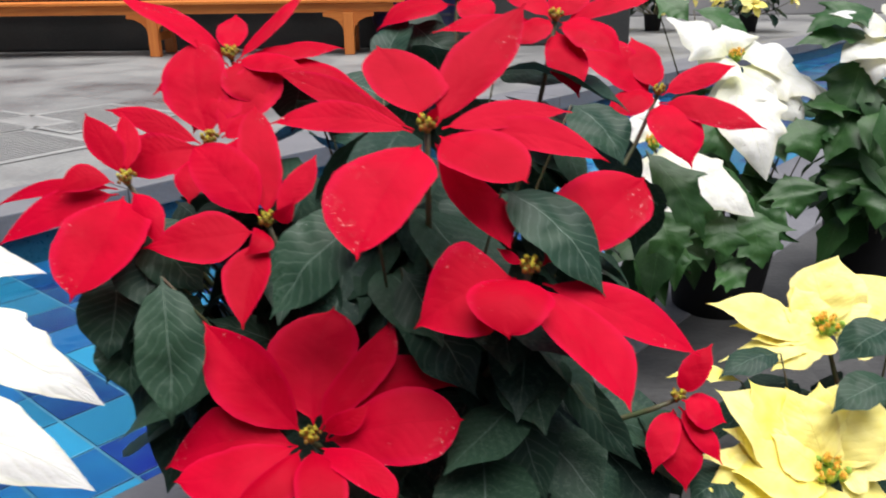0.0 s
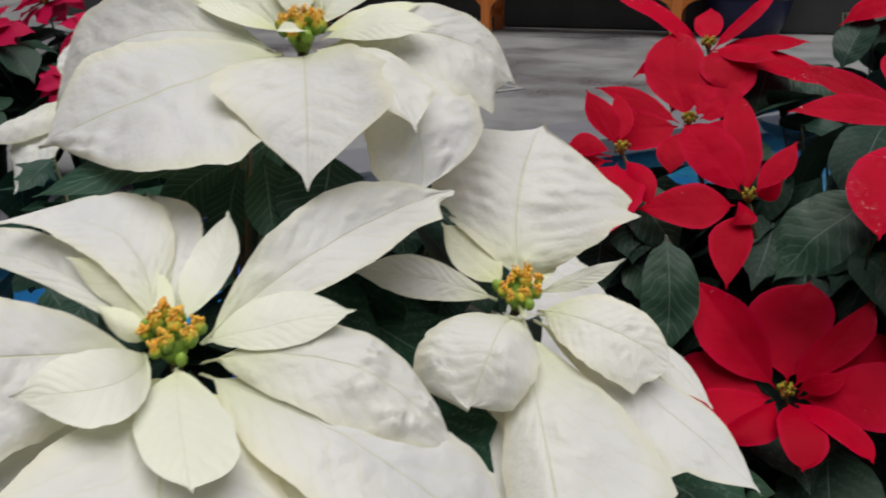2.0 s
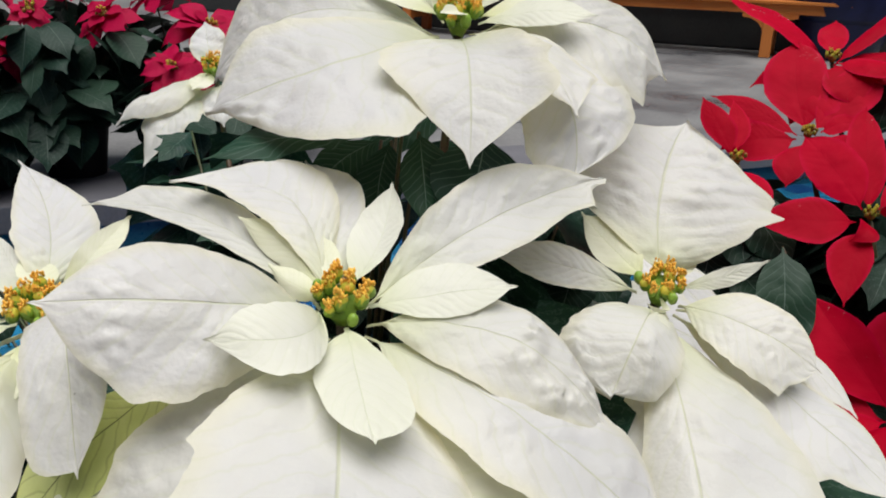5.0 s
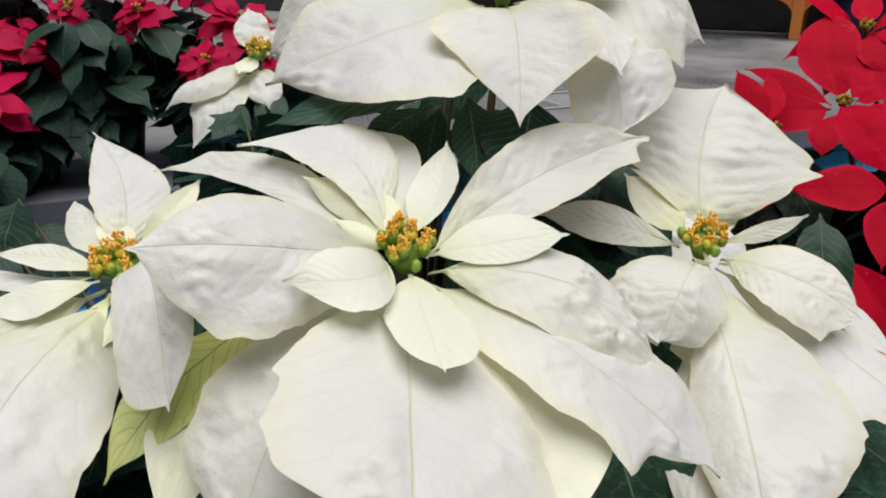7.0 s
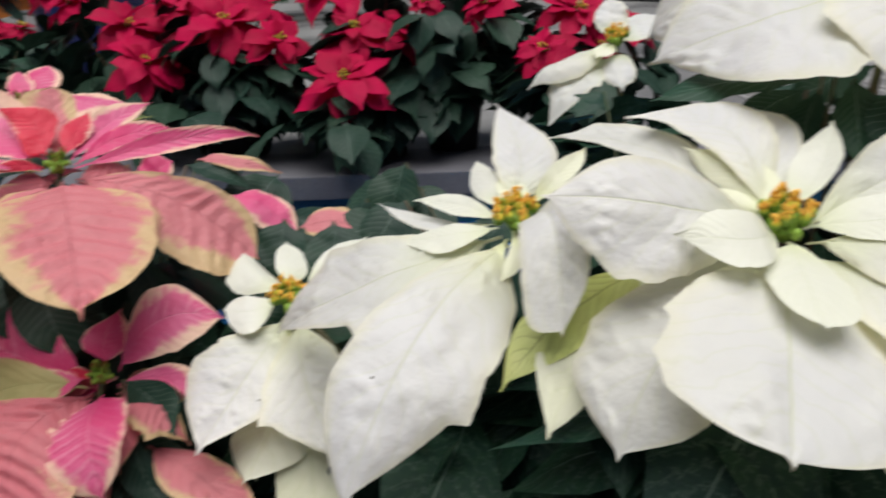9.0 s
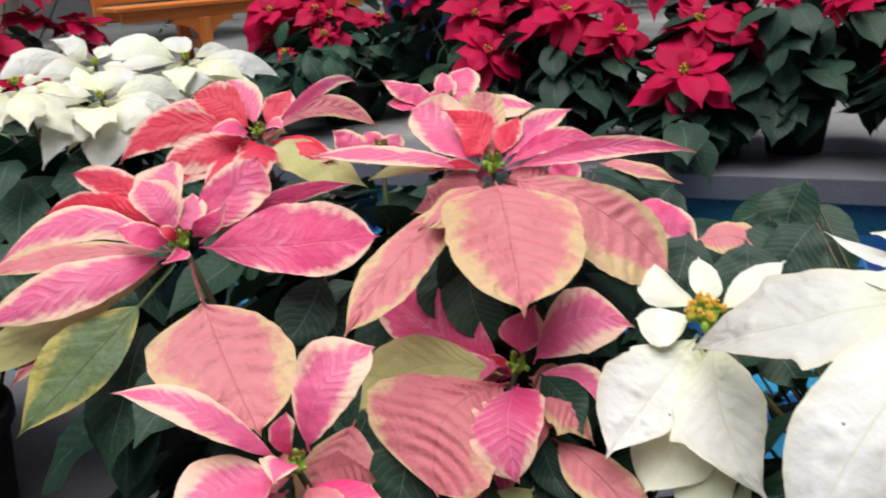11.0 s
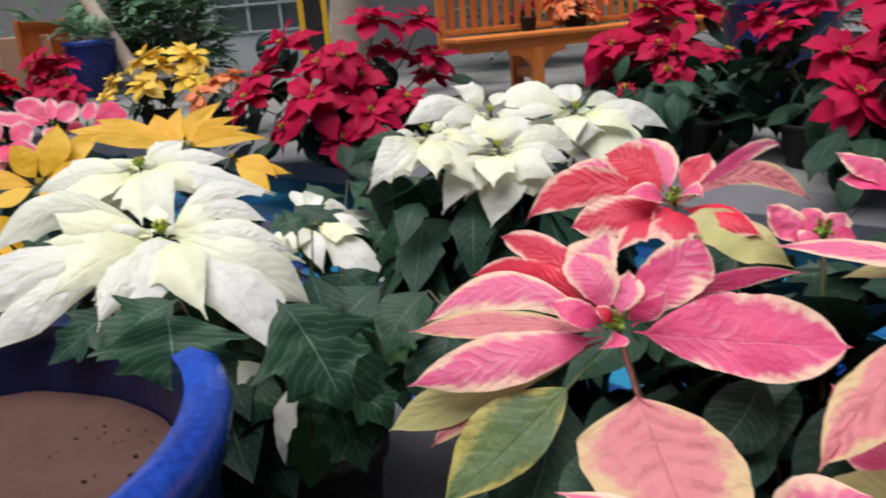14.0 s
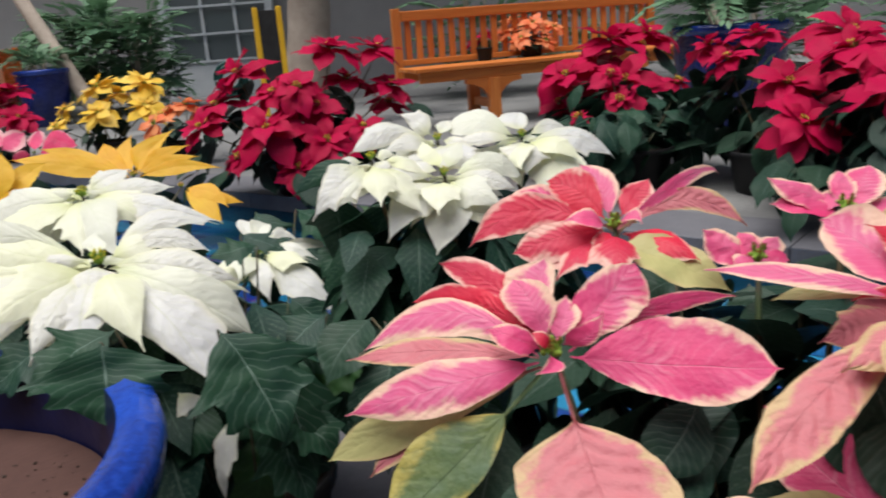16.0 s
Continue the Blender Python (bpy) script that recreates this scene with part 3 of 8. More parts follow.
def seat(plant, c, way, length, rank):
    """Where a bract of that rank leaves the flower's middle."""
    axis = (Vector((0, 0, 1)) + 0.7 * plant.face).normalized()
    return c + way * min(0.012, 0.2 * length) - axis * (0.002 + 0.011 * rank)


def flower(plant, at, bracts, spread=1.0, skirt=()):
    """A flower close by. bracts: (material, form, azimuth, elevation, length cm, bow, sway, roll, half widths cm,
    folds, widest places, lobes), from the smallest to the largest. skirt: count, length cm and
    dip of a lower ring of bracts, and their shades where they are not cream."""
    c = Vector(at) - plant.spot
    axis = (Vector((0, 0, 1)) + 0.7 * plant.face).normalized()
    size = {"white": 1.05, "yellow": 1.3, "red": 0.66, "pink": 0.7}.get(plant.kind, 1.0) * spread
    pose_m = Matrix.Translation(c) @ axis.to_track_quat("Z", "Y").to_matrix().to_4x4()
    hub = part("flower_head", cyathia(plant.kind, plant.rng, size), BUDS[plant.buds or plant.kind], plant.ob, "green and yellow buds ringed by bracts", smooth=True, at=pose_m)
    plant.stem(c - 0.006 * axis)
    back = pose_m.inverted()
    hint = 0.75 * Vector((0, 0, 1)) + 0.65 * plant.face
    if skirt:
        ring = random.Random(len(bracts) * 7 + int(at[0] * -1000))
        count, reach, dip, *shades = skirt
        for k in range(count):
            length = reach * ring.uniform(0.75, 1.1)
            lobes = [(ring.choice((-1, 1)), ring.uniform(0.45, 0.7), ring.uniform(0.15, 0.4)) for _ in range(2)]
            bracts = bracts + [(ring.choice(shades[0] if shades else "cciW"), ring.choice("ew") if shades else "w", 360 * k / count + ring.uniform(-20, 20), -dip + ring.uniform(-10, 8), length, ring.uniform(0.10, 0.22),
                                ring.uniform(-0.06, 0.06), ring.uniform(-18, 18), length * ring.uniform(0.2, 0.3), length * ring.uniform(0.2, 0.3),
                                ring.uniform(5, 30), ring.uniform(5, 30), ring.uniform(0.35, 0.5), ring.uniform(0.35, 0.5), *lobes)]
    for rank, (mat, form, az, el, length, bow, sway, roll, wl, wr, fl, fr, pl, pr, *lobes) in enumerate(bracts):
        tip = c + way_of(az, el) * length / 100
        start = seat(plant, c, way_of(az, el), length / 100, rank / len(bracts))
        way, span = (tip - start).normalized(), (tip - start).length
        fine = plant.kind == "white" and length > 9
        rough = {"red": 0.6, "white": 1.0, "pink": 1.1}.get(plant.kind, 0.8)
        me = petal(span, bow, sway, wl / 100, wr / 100, fl, fr, pl, pr, form, lobes, plant.rng, SHADES.get(mat, plant.material), rough,
                   64 if fine or RIPPLE.get(mat, 0) > 0.02 else 34, 28 if fine else 16,
                   blister={"b": 0.40, "W": 0.15}.get(mat, 0.04), veins=10, quilt=RIPPLE.get(mat, 0.006))
        part("bract", me, None, hub, at=back @ aim(start, way, hint, roll))
        for k in (0.3, 0.6, 0.9):
            plant.guard.append((start + way * span * k, max(0.02, (wl + wr) / 180)))
    plant.guard.append((c, 0.06))


def sprig(plant, at, mat, form, az, el, length, bow, sway, roll, wl, wr, fl, fr, pl, pr, *lobes, name="leaf"):
    """A single bract or leaf on a stalk of its own, at its base."""
    base = Vector(at) - plant.spot
    hint = 0.75 * Vector((0, 0, 1)) + 0.65 * plant.face
    me = petal(length / 100, bow, sway, wl / 100, wr / 100, fl, fr, pl, pr, form, lobes, plant.rng, SHADES.get(mat, plant.material), 1.0, 56, 14,
               blister=0.03, quilt=RIPPLE.get(mat, 0.005))
    part(name, me, None, plant.ob, at=aim(base, way_of(az, el), hint, roll))
    root = Vector((base.x * 0.6, base.y * 0.6, max(plant.top.z, base.z - 0.16)))
    part("stalk", tube(bmesh.new(), [root.lerp(base, k / 3) for k in range(4)], [0.0018, 0.0015, 0.0013, 0.0011], 5), STEM_GREEN, plant.ob, smooth=True)
    for k in (0.3, 0.6, 0.9):
        plant.guard.append((base + way_of(az, el) * length / 100 * k, max(0.02, (wl + wr) / 180)))


RIPPLE = {"o": 0.004, "q": 0.10, "p": 0.018, "r": 0.014, "y": 0.02, "g": 0.02, "l": 0.02}
SHADES = {"i": INNER, "c": CREAM, "l": LIME, "p": PINK, "q": PINK_PALE, "r": CORAL, "y": PALE_LEAF, "d": DARK_LEAF, "g": TWO_TONE, "D": GREEN_LEAF}


def leaf(plant, kind, at, az, el, length, width, bow, roll):
    """One foliage leaf with its stalk."""
    base = Vector(at) - plant.spot
    way = way_of(az, el)
    mat = plant.green if kind == "D" else KINDS.get(kind, plant.material)
    if kind == "D" and plant.fresh and plant.rng.random() < plant.fresh:
        mat = FRESH_LEAF
    me = blade(length / 100, width / 100, bow, FORMS[kind], plant.rng, 24, 10, mat)
    part("leaf", me, None, plant.ob, at=aim(base, way, 0.7 * Vector((0, 0, 1)) + 0.7 * plant.face, roll))
    root = Vector((base.x * 0.6, base.y * 0.6, max(plant.top.z, base.z - 0.16)))
    stalk = tube(bmesh.new(), [root.lerp(base, k / 3) for k in range(4)], [0.0018, 0.0015, 0.0013, 0.0011], 5)
    part("stalk", stalk, STEM_GREEN, plant.ob, smooth=True)


def hides(p, g, r, view):
    """Whether a leaf's point p would lie over a flower's point g, seen along view."""
    v = p - g
    d = v.dot(view)
    return d > -0.012 and (v - d * view).length < r


def fill(plant, count, size=0.10, material=None, low=0.35, high=0.85, spread=1.0):
    """Foliage under the flowers: leaves along the stems, fewer towards the rim."""
    rng = plant.rng
    hubs = [o.matrix_basis.translation for o in plant.ob.children if o.name.startswith("flower_head")]
    me_bank = bank(material or DARK_LEAF, 2 if plant.kind == "white" else 1)
    for k in range(count):
        tip = rng.choice(hubs)
        f, g = rng.uniform(low, high), rng.uniform(0.15, 1.0) * spread
        z = min(plant.top.z + (tip.z - plant.top.z) * f, tip.z - 0.035)
        base = Vector((tip.x * g + rng.uniform(-0.05, 0.05) * spread, tip.y * g + rng.uniform(-0.05, 0.05) * spread, z))
        a = math.degrees(math.atan2(base.y, base.x)) + rng.uniform(-80, 80)
        way = way_of(a, rng.uniform(-75, -10))
        length = size * rng.uniform(0.75, 1.25)
        view = (plant.face + Vector((0, 0, 0.55))).normalized()
        if any(hides(base + way * length * q, g, r, view) for q in (0.0, 0.35, 0.7, 1.0) for g, r in plant.guard):
            continue
        part("leaf", rng.choice(me_bank), None, plant.ob, at=aim(base, way, (0.6 * way.x, 0.6 * way.y, 0.8), rng.uniform(-20, 20)) @ Matrix.Diagonal((length, length, length, 1)))


BANK = {}


def bank(material, leafy, count=5):
    """A few shared blades of one material for plants further off, one unit long."""
    key = (material.name, leafy)
    if key not in BANK:
        rng = random.Random(len(BANK) + 11)
        BANK[key] = [blade(1.0, rng.uniform(0.50, 0.66), rng.uniform(0.04, 0.14), "lobed" if leafy == 2 else "oval", rng, 9, 6, material) for _ in range(count)]
    return BANK[key]


CENTRES = {}


def bloom(plant, at, radius):
    """A flower further off: a drooping outer ring and a smaller inner ring of bracts."""
    rng = plant.rng
    c = Vector(at) - plant.spot
    if plant.kind not in CENTRES:
        CENTRES[plant.kind] = mesh_of(cyathia(plant.kind, random.Random(4), 1.5), "buds", *BUDS[plant.kind])
    side = Vector((c.x, c.y, 0))
    axis = (Vector((0, 0, 1)) + 0.45 * plant.face + (0.5 * side.normalized() if side.length > 0.05 else side)).normalized()
    m = Matrix.Translation(c) @ axis.to_track_quat("Z", "Y").to_matrix().to_4x4() @ Matrix.Rotation(rng.uniform(0, 6), 4, "Z")
    hub = part("flower_head", CENTRES[plant.kind], None, plant.ob, at=m)
    plant.stem(c - 0.004 * axis)
    plant.guard.append((c, radius * 0.75))
    for ring, (count, size, el) in enumerate(((6, 1.0, -20), (5, 0.78, 4), (3, 0.45, 30))):
        for j in range(count):
            length = radius * size * rng.uniform(0.85, 1.15)
            way = way_of(360 / count * j + 35 * ring + rng.uniform(-16, 16), el + rng.uniform(-18, 14))
            part("bract", rng.choice(bank(plant.material, 0)), None, hub,
                 at=aim(way * 0.006 - Vector((0, 0, 0.008 - 0.004 * ring)), way, (0, 0, 1), rng.uniform(-18, 18)) @ Matrix.Diagonal((length, length, length, 1)))


def bush(spot, height, radius, material, kind, label, n_heads=16, bract=0.11, seed=1, leaf_mat=None, pot_r=0.095, lift=0.0, n_leaves=46, pot_h=0.17, group="poinsettias across the pool"):
    """A rounded poinsettia seen from further off, built of separate bracts and leaves."""
    rng = random.Random(seed)
    ob = thing("poinsettia", pose(*spot, lift), label, "potted plant", group)
    nursery_pot(ob, pot_r, pot_h)
    if kind not in CENTRES:
        CENTRES[kind] = mesh_of(cyathia(kind, rng, 1.5), "buds", *BUDS[kind])
    low = 0.42 * height
    for k in range(n_heads):
        up = 1 - (k + 0.5) / n_heads * 0.95
        a = 2.4 * k + rng.uniform(-0.3, 0.3)
        flat = math.sqrt(max(0.0, 1 - up * up))
        c = Vector((radius * flat * math.cos(a), radius * flat * math.sin(a), low + (height - low) * up * rng.uniform(0.86, 1.03)))
        axis = Vector((0.55 * flat * math.cos(a), 0.55 * flat * math.sin(a), 0.45 + 0.5 * up)).normalized()
        m = Matrix.Translation(c) @ axis.to_track_quat("Z", "Y").to_matrix().to_4x4() @ Matrix.Rotation(rng.uniform(0, 6), 4, "Z")
        hub = part("flower_head", CENTRES[kind], None, ob, at=m)
        part("stem", tube(bmesh.new(), bend(Vector((0, 0, pot_h * 0.8)), c, 0, 5), [0.006, 0.005, 0.004, 0.0035, 0.003], 5), STEM_GREEN, ob)
        for ring, (count, size, el) in enumerate(((5, 1.0, -12), (4, 0.72, 16))):
            for j in range(count):
                length = bract * size * rng.uniform(0.8, 1.15)
                way = way_of(360 / count * j + 40 * ring + rng.uniform(-16, 16), el + rng.uniform(-16, 14))
                part("bract", rng.choice(bank(material, 0)), None, hub,
                     at=aim(way * 0.006, way, (0, 0, 1), rng.uniform(-15, 15)) @ Matrix.Diagonal((length, length, length, 1)))
    for k in range(n_leaves):
        a, z = 2.4 * k + 1, height * rng.uniform(0.30, 0.80)
        r = radius * rng.uniform(0.35, 0.85)
        base = Vector((r * math.cos(a) * 0.8, r * math.sin(a) * 0.8, z))
        length = bract * rng.uniform(0.9, 1.4)
        way = way_of(math.degrees(a) + rng.uniform(-35, 35), rng.uniform(-70, -5))
        part("leaf", rng.choice(bank(leaf_mat or DARK_LEAF, 2 if kind == "white" else 1)), None, ob,
             at=aim(base, way, (0.4 * math.cos(a), 0.4 * math.sin(a), 1)) @ Matrix.Diagonal((length, length, length, 1)))
    return ob

# ---------- the place: floor, pool, walls ----------
POOL = Matrix.Rotation(radians(49.3), 4, "Z")
NEAR, FAR, WATER_Z, BED_Z = 0.885, 2.31, -0.15, -0.18
floor = tagged(new("floor"), "smooth grey stone paving around a sunken pool", "floor", kind="structure")
# the near side takes the paving that is darkened for shade
for d0, d1, stone in ((-40.0, NEAR - 0.30, SHADED_STONE), (FAR + 0.30, 45.0, STONE)):
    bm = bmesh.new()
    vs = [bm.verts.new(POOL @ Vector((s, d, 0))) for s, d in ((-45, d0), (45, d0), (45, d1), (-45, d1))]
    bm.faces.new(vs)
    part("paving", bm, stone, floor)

coping = tagged(new("pool_coping"), "grey stone slabs along the pool's edge", "coping", kind="structure")
slab = mesh_of(boxed(0.002, 0, -0.07, 1.198, 0.31, 0.003, bevel=0.004), "coping_slab", COPING, smooth=False)
for k in range(-10, 12):
    part("slab", slab, None, coping, at=POOL @ pose(1.2 * k, FAR, 0))
    part("slab", slab, None, coping, at=POOL @ pose(1.2 * k + 0.5, NEAR - 0.31, 0))

pool = tagged(new("pool"), "sunken channel lined with blue glazed tiles", "pool", kind="structure")
bm = bmesh.new()
for pts in (((-14, NEAR - 0.02, BED_Z - 0.004), (14, NEAR - 0.02, BED_Z - 0.004), (14, FAR + 0.02, BED_Z - 0.004), (-14, FAR + 0.02, BED_Z - 0.004)),
            ((-14, FAR + 0.02, BED_Z), (14, FAR + 0.02, BED_Z), (14, FAR + 0.02, -0.05), (-14, FAR + 0.02, -0.05)),
            ((14, NEAR - 0.02, BED_Z), (-14, NEAR - 0.02, BED_Z), (-14, NEAR - 0.02, -0.05), (14, NEAR - 0.02, -0.05))):
    bm.faces.new([bm.verts.new(POOL @ Vector(p)) for p in pts])
bm.faces.ensure_lookup_table()
bm.faces[1].material_index = bm.faces[2].material_index = 1
part("lining", bm, (GROUT, WALL_TEAL), pool)
bm = bmesh.new()
bm.faces.new([bm.verts.new(POOL @ Vector(p)) for p in ((-14, NEAR - 0.015, WATER_Z), (14, NEAR - 0.015, WATER_Z), (14, FAR + 0.015, WATER_Z), (-14, FAR + 0.015, WATER_Z))])
water = part("water", bm, WATER, pool, "shallow clear water over the tiles")
water.visible_shadow = False

# walls that close the hall
hall = []
for name, x0, y0, x1, y1, h, mat, label in (
        ("wall_west", -12.4, -14, -12.0, 12, 4.5, WALL_GREY, "shaded grey hall wall behind the plants"),
        ("wall_north", -12, 11.6, 14, 12, 4.5, WALL_GREY, "shaded grey hall wall"),
        ("wall_east", 13.6, -14, 14, 11.6, 4.5, PLASTER, "tan plastered hall wall"),
        ("wall_south", -12, -14.4, 14, -14, 4.5, PLASTER, "tan plastered hall wall")):
    ob = new(name, mesh_of(boxed(x0, y0, 0, x1, y1, h, bevel=0.02), name, mat, smooth=False))
    tagged(ob, label, "wall", kind="structure")
planter = new("planter_wall", mesh_of(boxed(-7.5, 7.25, 0, 1.6, 7.6, 0.75, bevel=0.02), "planter_wall", WALL, smooth=False))
tagged(planter, "dark low planter wall behind the benches", "wall", kind="structure")


def grate(m):
    """A floor grate: frame, slotted panel bars over a dark void."""
    ob = thing("floor_grate", m, "light grey slotted metal floor grate", "floor grate", "floor grates")
    bm = bmesh.new()
    for a in ((-0.30, -0.30, 0.30, -0.27), (-0.30, 0.27, 0.30, 0.30), (-0.30, -0.27, -0.27, 0.27), (0.27, -0.27, 0.30, 0.27)):
        box(bm, a[0], a[1], 0.002, a[2], a[3], 0.006, 0.001)
    part("frame", bm, GRATE, ob)
    part("backing", boxed(-0.27, -0.27, 0.001, 0.27, 0.27, 0.003), SLOT, ob)
    bar = mesh_of(boxed(-0.27, -0.007, 0.003, 0.27, 0.007, 0.0048, 0.0005), "bar", GRATE, smooth=False)
    for k in range(18):
        part("bar", bar, None, ob, at=pose(0, -0.255 + 0.03 * k, 0))


grate(pose(-1.72, 3.05, 0.0, 0, 0, 55))
grate(pose(-2.07, 3.56, 0.0, 0, 0, 55))
grate(pose(-1.62, 3.75, 0.0, 0, 0, 55))


def bench(m, length, label, legs=None):
    """A slatted wooden bench with inset trestle legs; its front faces +x, it runs along y."""
    ob = thing("bench", m, label, "bench", "benches")
    h = length / 2
    for x in (0.03, 0.14, 0.25, 0.36):
        part("seat_slat", boxed(x, -h, 0.395, x + 0.10, h, 0.42, 0.005), TEAK, ob)
    part("apron", boxed(0.40, -h + 0.03, 0.325, 0.43, h - 0.03, 0.393, 0.004), TEAK, ob)
    part("rear_apron", boxed(0.03, -h + 0.03, 0.325, 0.06, h - 0.03, 0.393, 0.004), TEAK, ob)
    for y in (-h, h - 0.06):
        part("back_post", boxed(-0.06, y, 0.30, -0.01, y + 0.06, 0.82, 0.006), TEAK_UP, ob)
    part("top_rail", boxed(-0.065, -h + 0.06, 0.73, -0.005, h - 0.06, 0.80, 0.008), TEAK, ob)
    part("lower_rail", boxed(-0.06, -h + 0.06, 0.43, -0.01, h - 0.06, 0.47, 0.006), TEAK, ob)
    n = int(length / 0.085)
    slat = mesh_of(boxed(-0.045, -0.022, 0.47, -0.025, 0.022, 0.73, 0.003), "back_slat", TEAK_UP, smooth=False)
    for k in range(n):
        part("back_slat", slat, None, ob, at=pose(0, -h + 0.11 + (length - 0.22) * k / (n - 1), 0))
    for y in legs or (-h + 0.55, h - 0.55):
        part("leg", boxed(0.38, y - 0.04, 0, 0.45, y + 0.04, 0.325, 0.006), TEAK_UP, ob)
        part("leg", boxed(0.0, y - 0.04, 0, 0.07, y + 0.04, 0.325, 0.006), TEAK_UP, ob)
        part("stretcher", boxed(0.07, y - 0.02, 0.12, 0.38, y + 0.02, 0.18, 0.004), TEAK, ob)
        for sgn in (-1, 1):
            bm = bmesh.new()
            pts = [(0.040, 0.325), (0.20, 0.325)] + [(0.20 - 0.16 * math.sin(q), 0.325 - 0.03 - 0.12 * (1 - math.cos(q))) for q in (0.0, 0.4, 0.8, 1.2, 1.5)]
            fr = [[bm.verts.new((x, y + sgn * a, z)) for a, z in pts] for x in (0.395, 0.435)]
            bm.faces.new(fr[0]), bm.faces.new(list(reversed(fr[1])))
            for k in range(len(pts)):
                bm.faces.new((fr[0][k], fr[1][k], fr[1][(k + 1) % len(pts)], fr[0][(k + 1) % len(pts)]))
            bmesh.ops.recalc_face_normals(bm, faces=bm.faces[:])
            part("bracket", bm, TEAK, ob)
    return ob


bench(pose(-6.50, 0.47, 0, 0, 0, 17), 2.1, "orange-brown slatted wooden bench with curved brackets")
bench(pose(-2.3, 7.10, 0, 0, 0, -90), 4.2, "long orange-brown wooden bench before a dark planter wall", (-1.55, 0.0, 1.55))
bench(pose(-9.51, -4.85, 0, 0, 0, 92), 1.2, "orange-brown wooden bench beside a blue planter")


def planter_pot(m, r, h, label, rim=0.045, glaze=None):
    """A large blue glazed pot with a thick rolled rim."""
    ob = thing("ceramic_pot", m, label, "planter", "blue glazed planters")
    prof = [(r * 0.62, 0), (r * 0.66, 0.01), (r * 0.82, h * 0.3), (r * 0.92, h * 0.7), (r * 0.93, h - rim * 1.2), (r * 0.98, h - rim), (r, h - rim * 0.5), (r * 0.99, h - rim * 0.15),
            (r - rim * 0.45, h), (r - rim * 0.85, h - rim * 0.15), (r - rim, h - rim * 0.6), (r - rim * 1.05, h - rim * 1.6), (r - rim * 1.2, h * 0.5)]
    bm = lathe(prof[:5], 72)
    bmesh.ops.delete(bm, geom=[f for f in bm.faces if len(f.verts) > 4 and f.calc_center_median().z > h * 0.5], context="FACES_ONLY")
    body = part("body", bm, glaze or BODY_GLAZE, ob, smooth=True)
    bm = lathe(prof[4:10], 72)
    bmesh.ops.delete(bm, geom=[f for f in bm.faces if len(f.verts) > 4], context="FACES_ONLY")
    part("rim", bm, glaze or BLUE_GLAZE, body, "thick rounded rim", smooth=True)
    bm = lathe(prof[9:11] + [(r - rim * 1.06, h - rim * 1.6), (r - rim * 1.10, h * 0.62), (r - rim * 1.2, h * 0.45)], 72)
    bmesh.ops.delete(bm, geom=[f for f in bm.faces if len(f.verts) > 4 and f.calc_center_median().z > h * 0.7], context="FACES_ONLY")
    # inside of the pot, its shade painted by the navy copy of the glaze
    part("inner_wall", bm, SHADED_GLAZE, body, smooth=True)
    return ob


# ---------- poinsettias close by ----------
RED_FRONT = Plant((-0.03, 0.80), "red", RED, (0.0, -0.85, 0.5), "red poinsettia with wide glossy bracts in a black pot", seed=3)
WHITE_FRONT = Plant((-0.46, 0.21), "white", WHITE, (0.35, -0.75, 0.5), "creamy white poinsettia with yellow-orange buds in a black pot", seed=5)
PINK_FRONT = Plant((-0.90, -0.16), "pink", PINK, (0.85, -0.35, 0.45), "marbled pink and cream poinsettia in a black pot", seed=7)
WHITE_MID = Plant((-1.36, -0.36), "white", WHITE, (0.9, 0.0, 0.4), "white poinsettia with green leaves at the pool's edge", seed=9)
WHITE_LEFT = Plant((-1.25, -0.66), "white", WHITE, (0.85, 0.35, 0.4), "white poinsettia in a black pot beside a blue planter", seed=11, pot_r=0.10, pot_h=0.17)
YELLOW_FRONT = Plant((0.50, 0.86), "yellow", YELLOW, (-0.4, -0.75, 0.6), "pale yellow poinsettia in a low black pot", pot_h=0.06, seed=13)
WHITE_BACK = Plant((0.52, 1.47), "white", WHITE, (-0.3, -0.8, 0.45), "white poinsettia with deep green leaves in a black pot", pot_r=0.10, seed=15)
WHITE_RIGHT = Plant((0.86, 1.60), "white", WHITE, (-0.4, -0.8, 0.45), "white poinsettia with deep green leaves", seed=17)

RED_LABEL = "full crimson poinsettia in a black pot across the pool"
TOWARDS = (0.85, -0.3, 0.3)
WHITE_MID.fresh = WHITE_LEFT.fresh = 0.28
RED_MID = Plant((-4.05, -0.95), "red", RED_FAR, TOWARDS, RED_LABEL, 0.15, 0.16, 51)
RED_RIGHT = Plant((-4.02, 0.42), "red", RED_FAR, TOWARDS, RED_LABEL, 0.12, 0.16, 52)
RED_LOW = Plant((-3.28, 0.86), "red", RED_FAR, TOWARDS, RED_LABEL, 0.15, 0.16, 53)
RED_ROW = Plant((-2.66, 0.96), "red", RED_FAR, TOWARDS, RED_LABEL, 0.12, 0.16, 54)
RED_HEART = Plant((-2.28, 1.26), "red", RED_FAR, TOWARDS, RED_LABEL, 0.10, 0.16, 55)
RED_END = Plant((-1.95, 1.74), "red", RED_FAR, (0.5, -0.7, 0.3), RED_LABEL, 0.10, 0.16, 56)
YELLOW_FAR = Plant((-5.52, -2.33), "yellow", SUN_YELLOW, TOWARDS, "golden yellow poinsettia in a black pot across the pool", 0.11, 0.15, 57)
ORANGE_FAR = Plant((-5.22, -1.80), "pink", ORANGE, TOWARDS, "orange poinsettia in a black pot across the pool", 0.10, 0.14, 58)
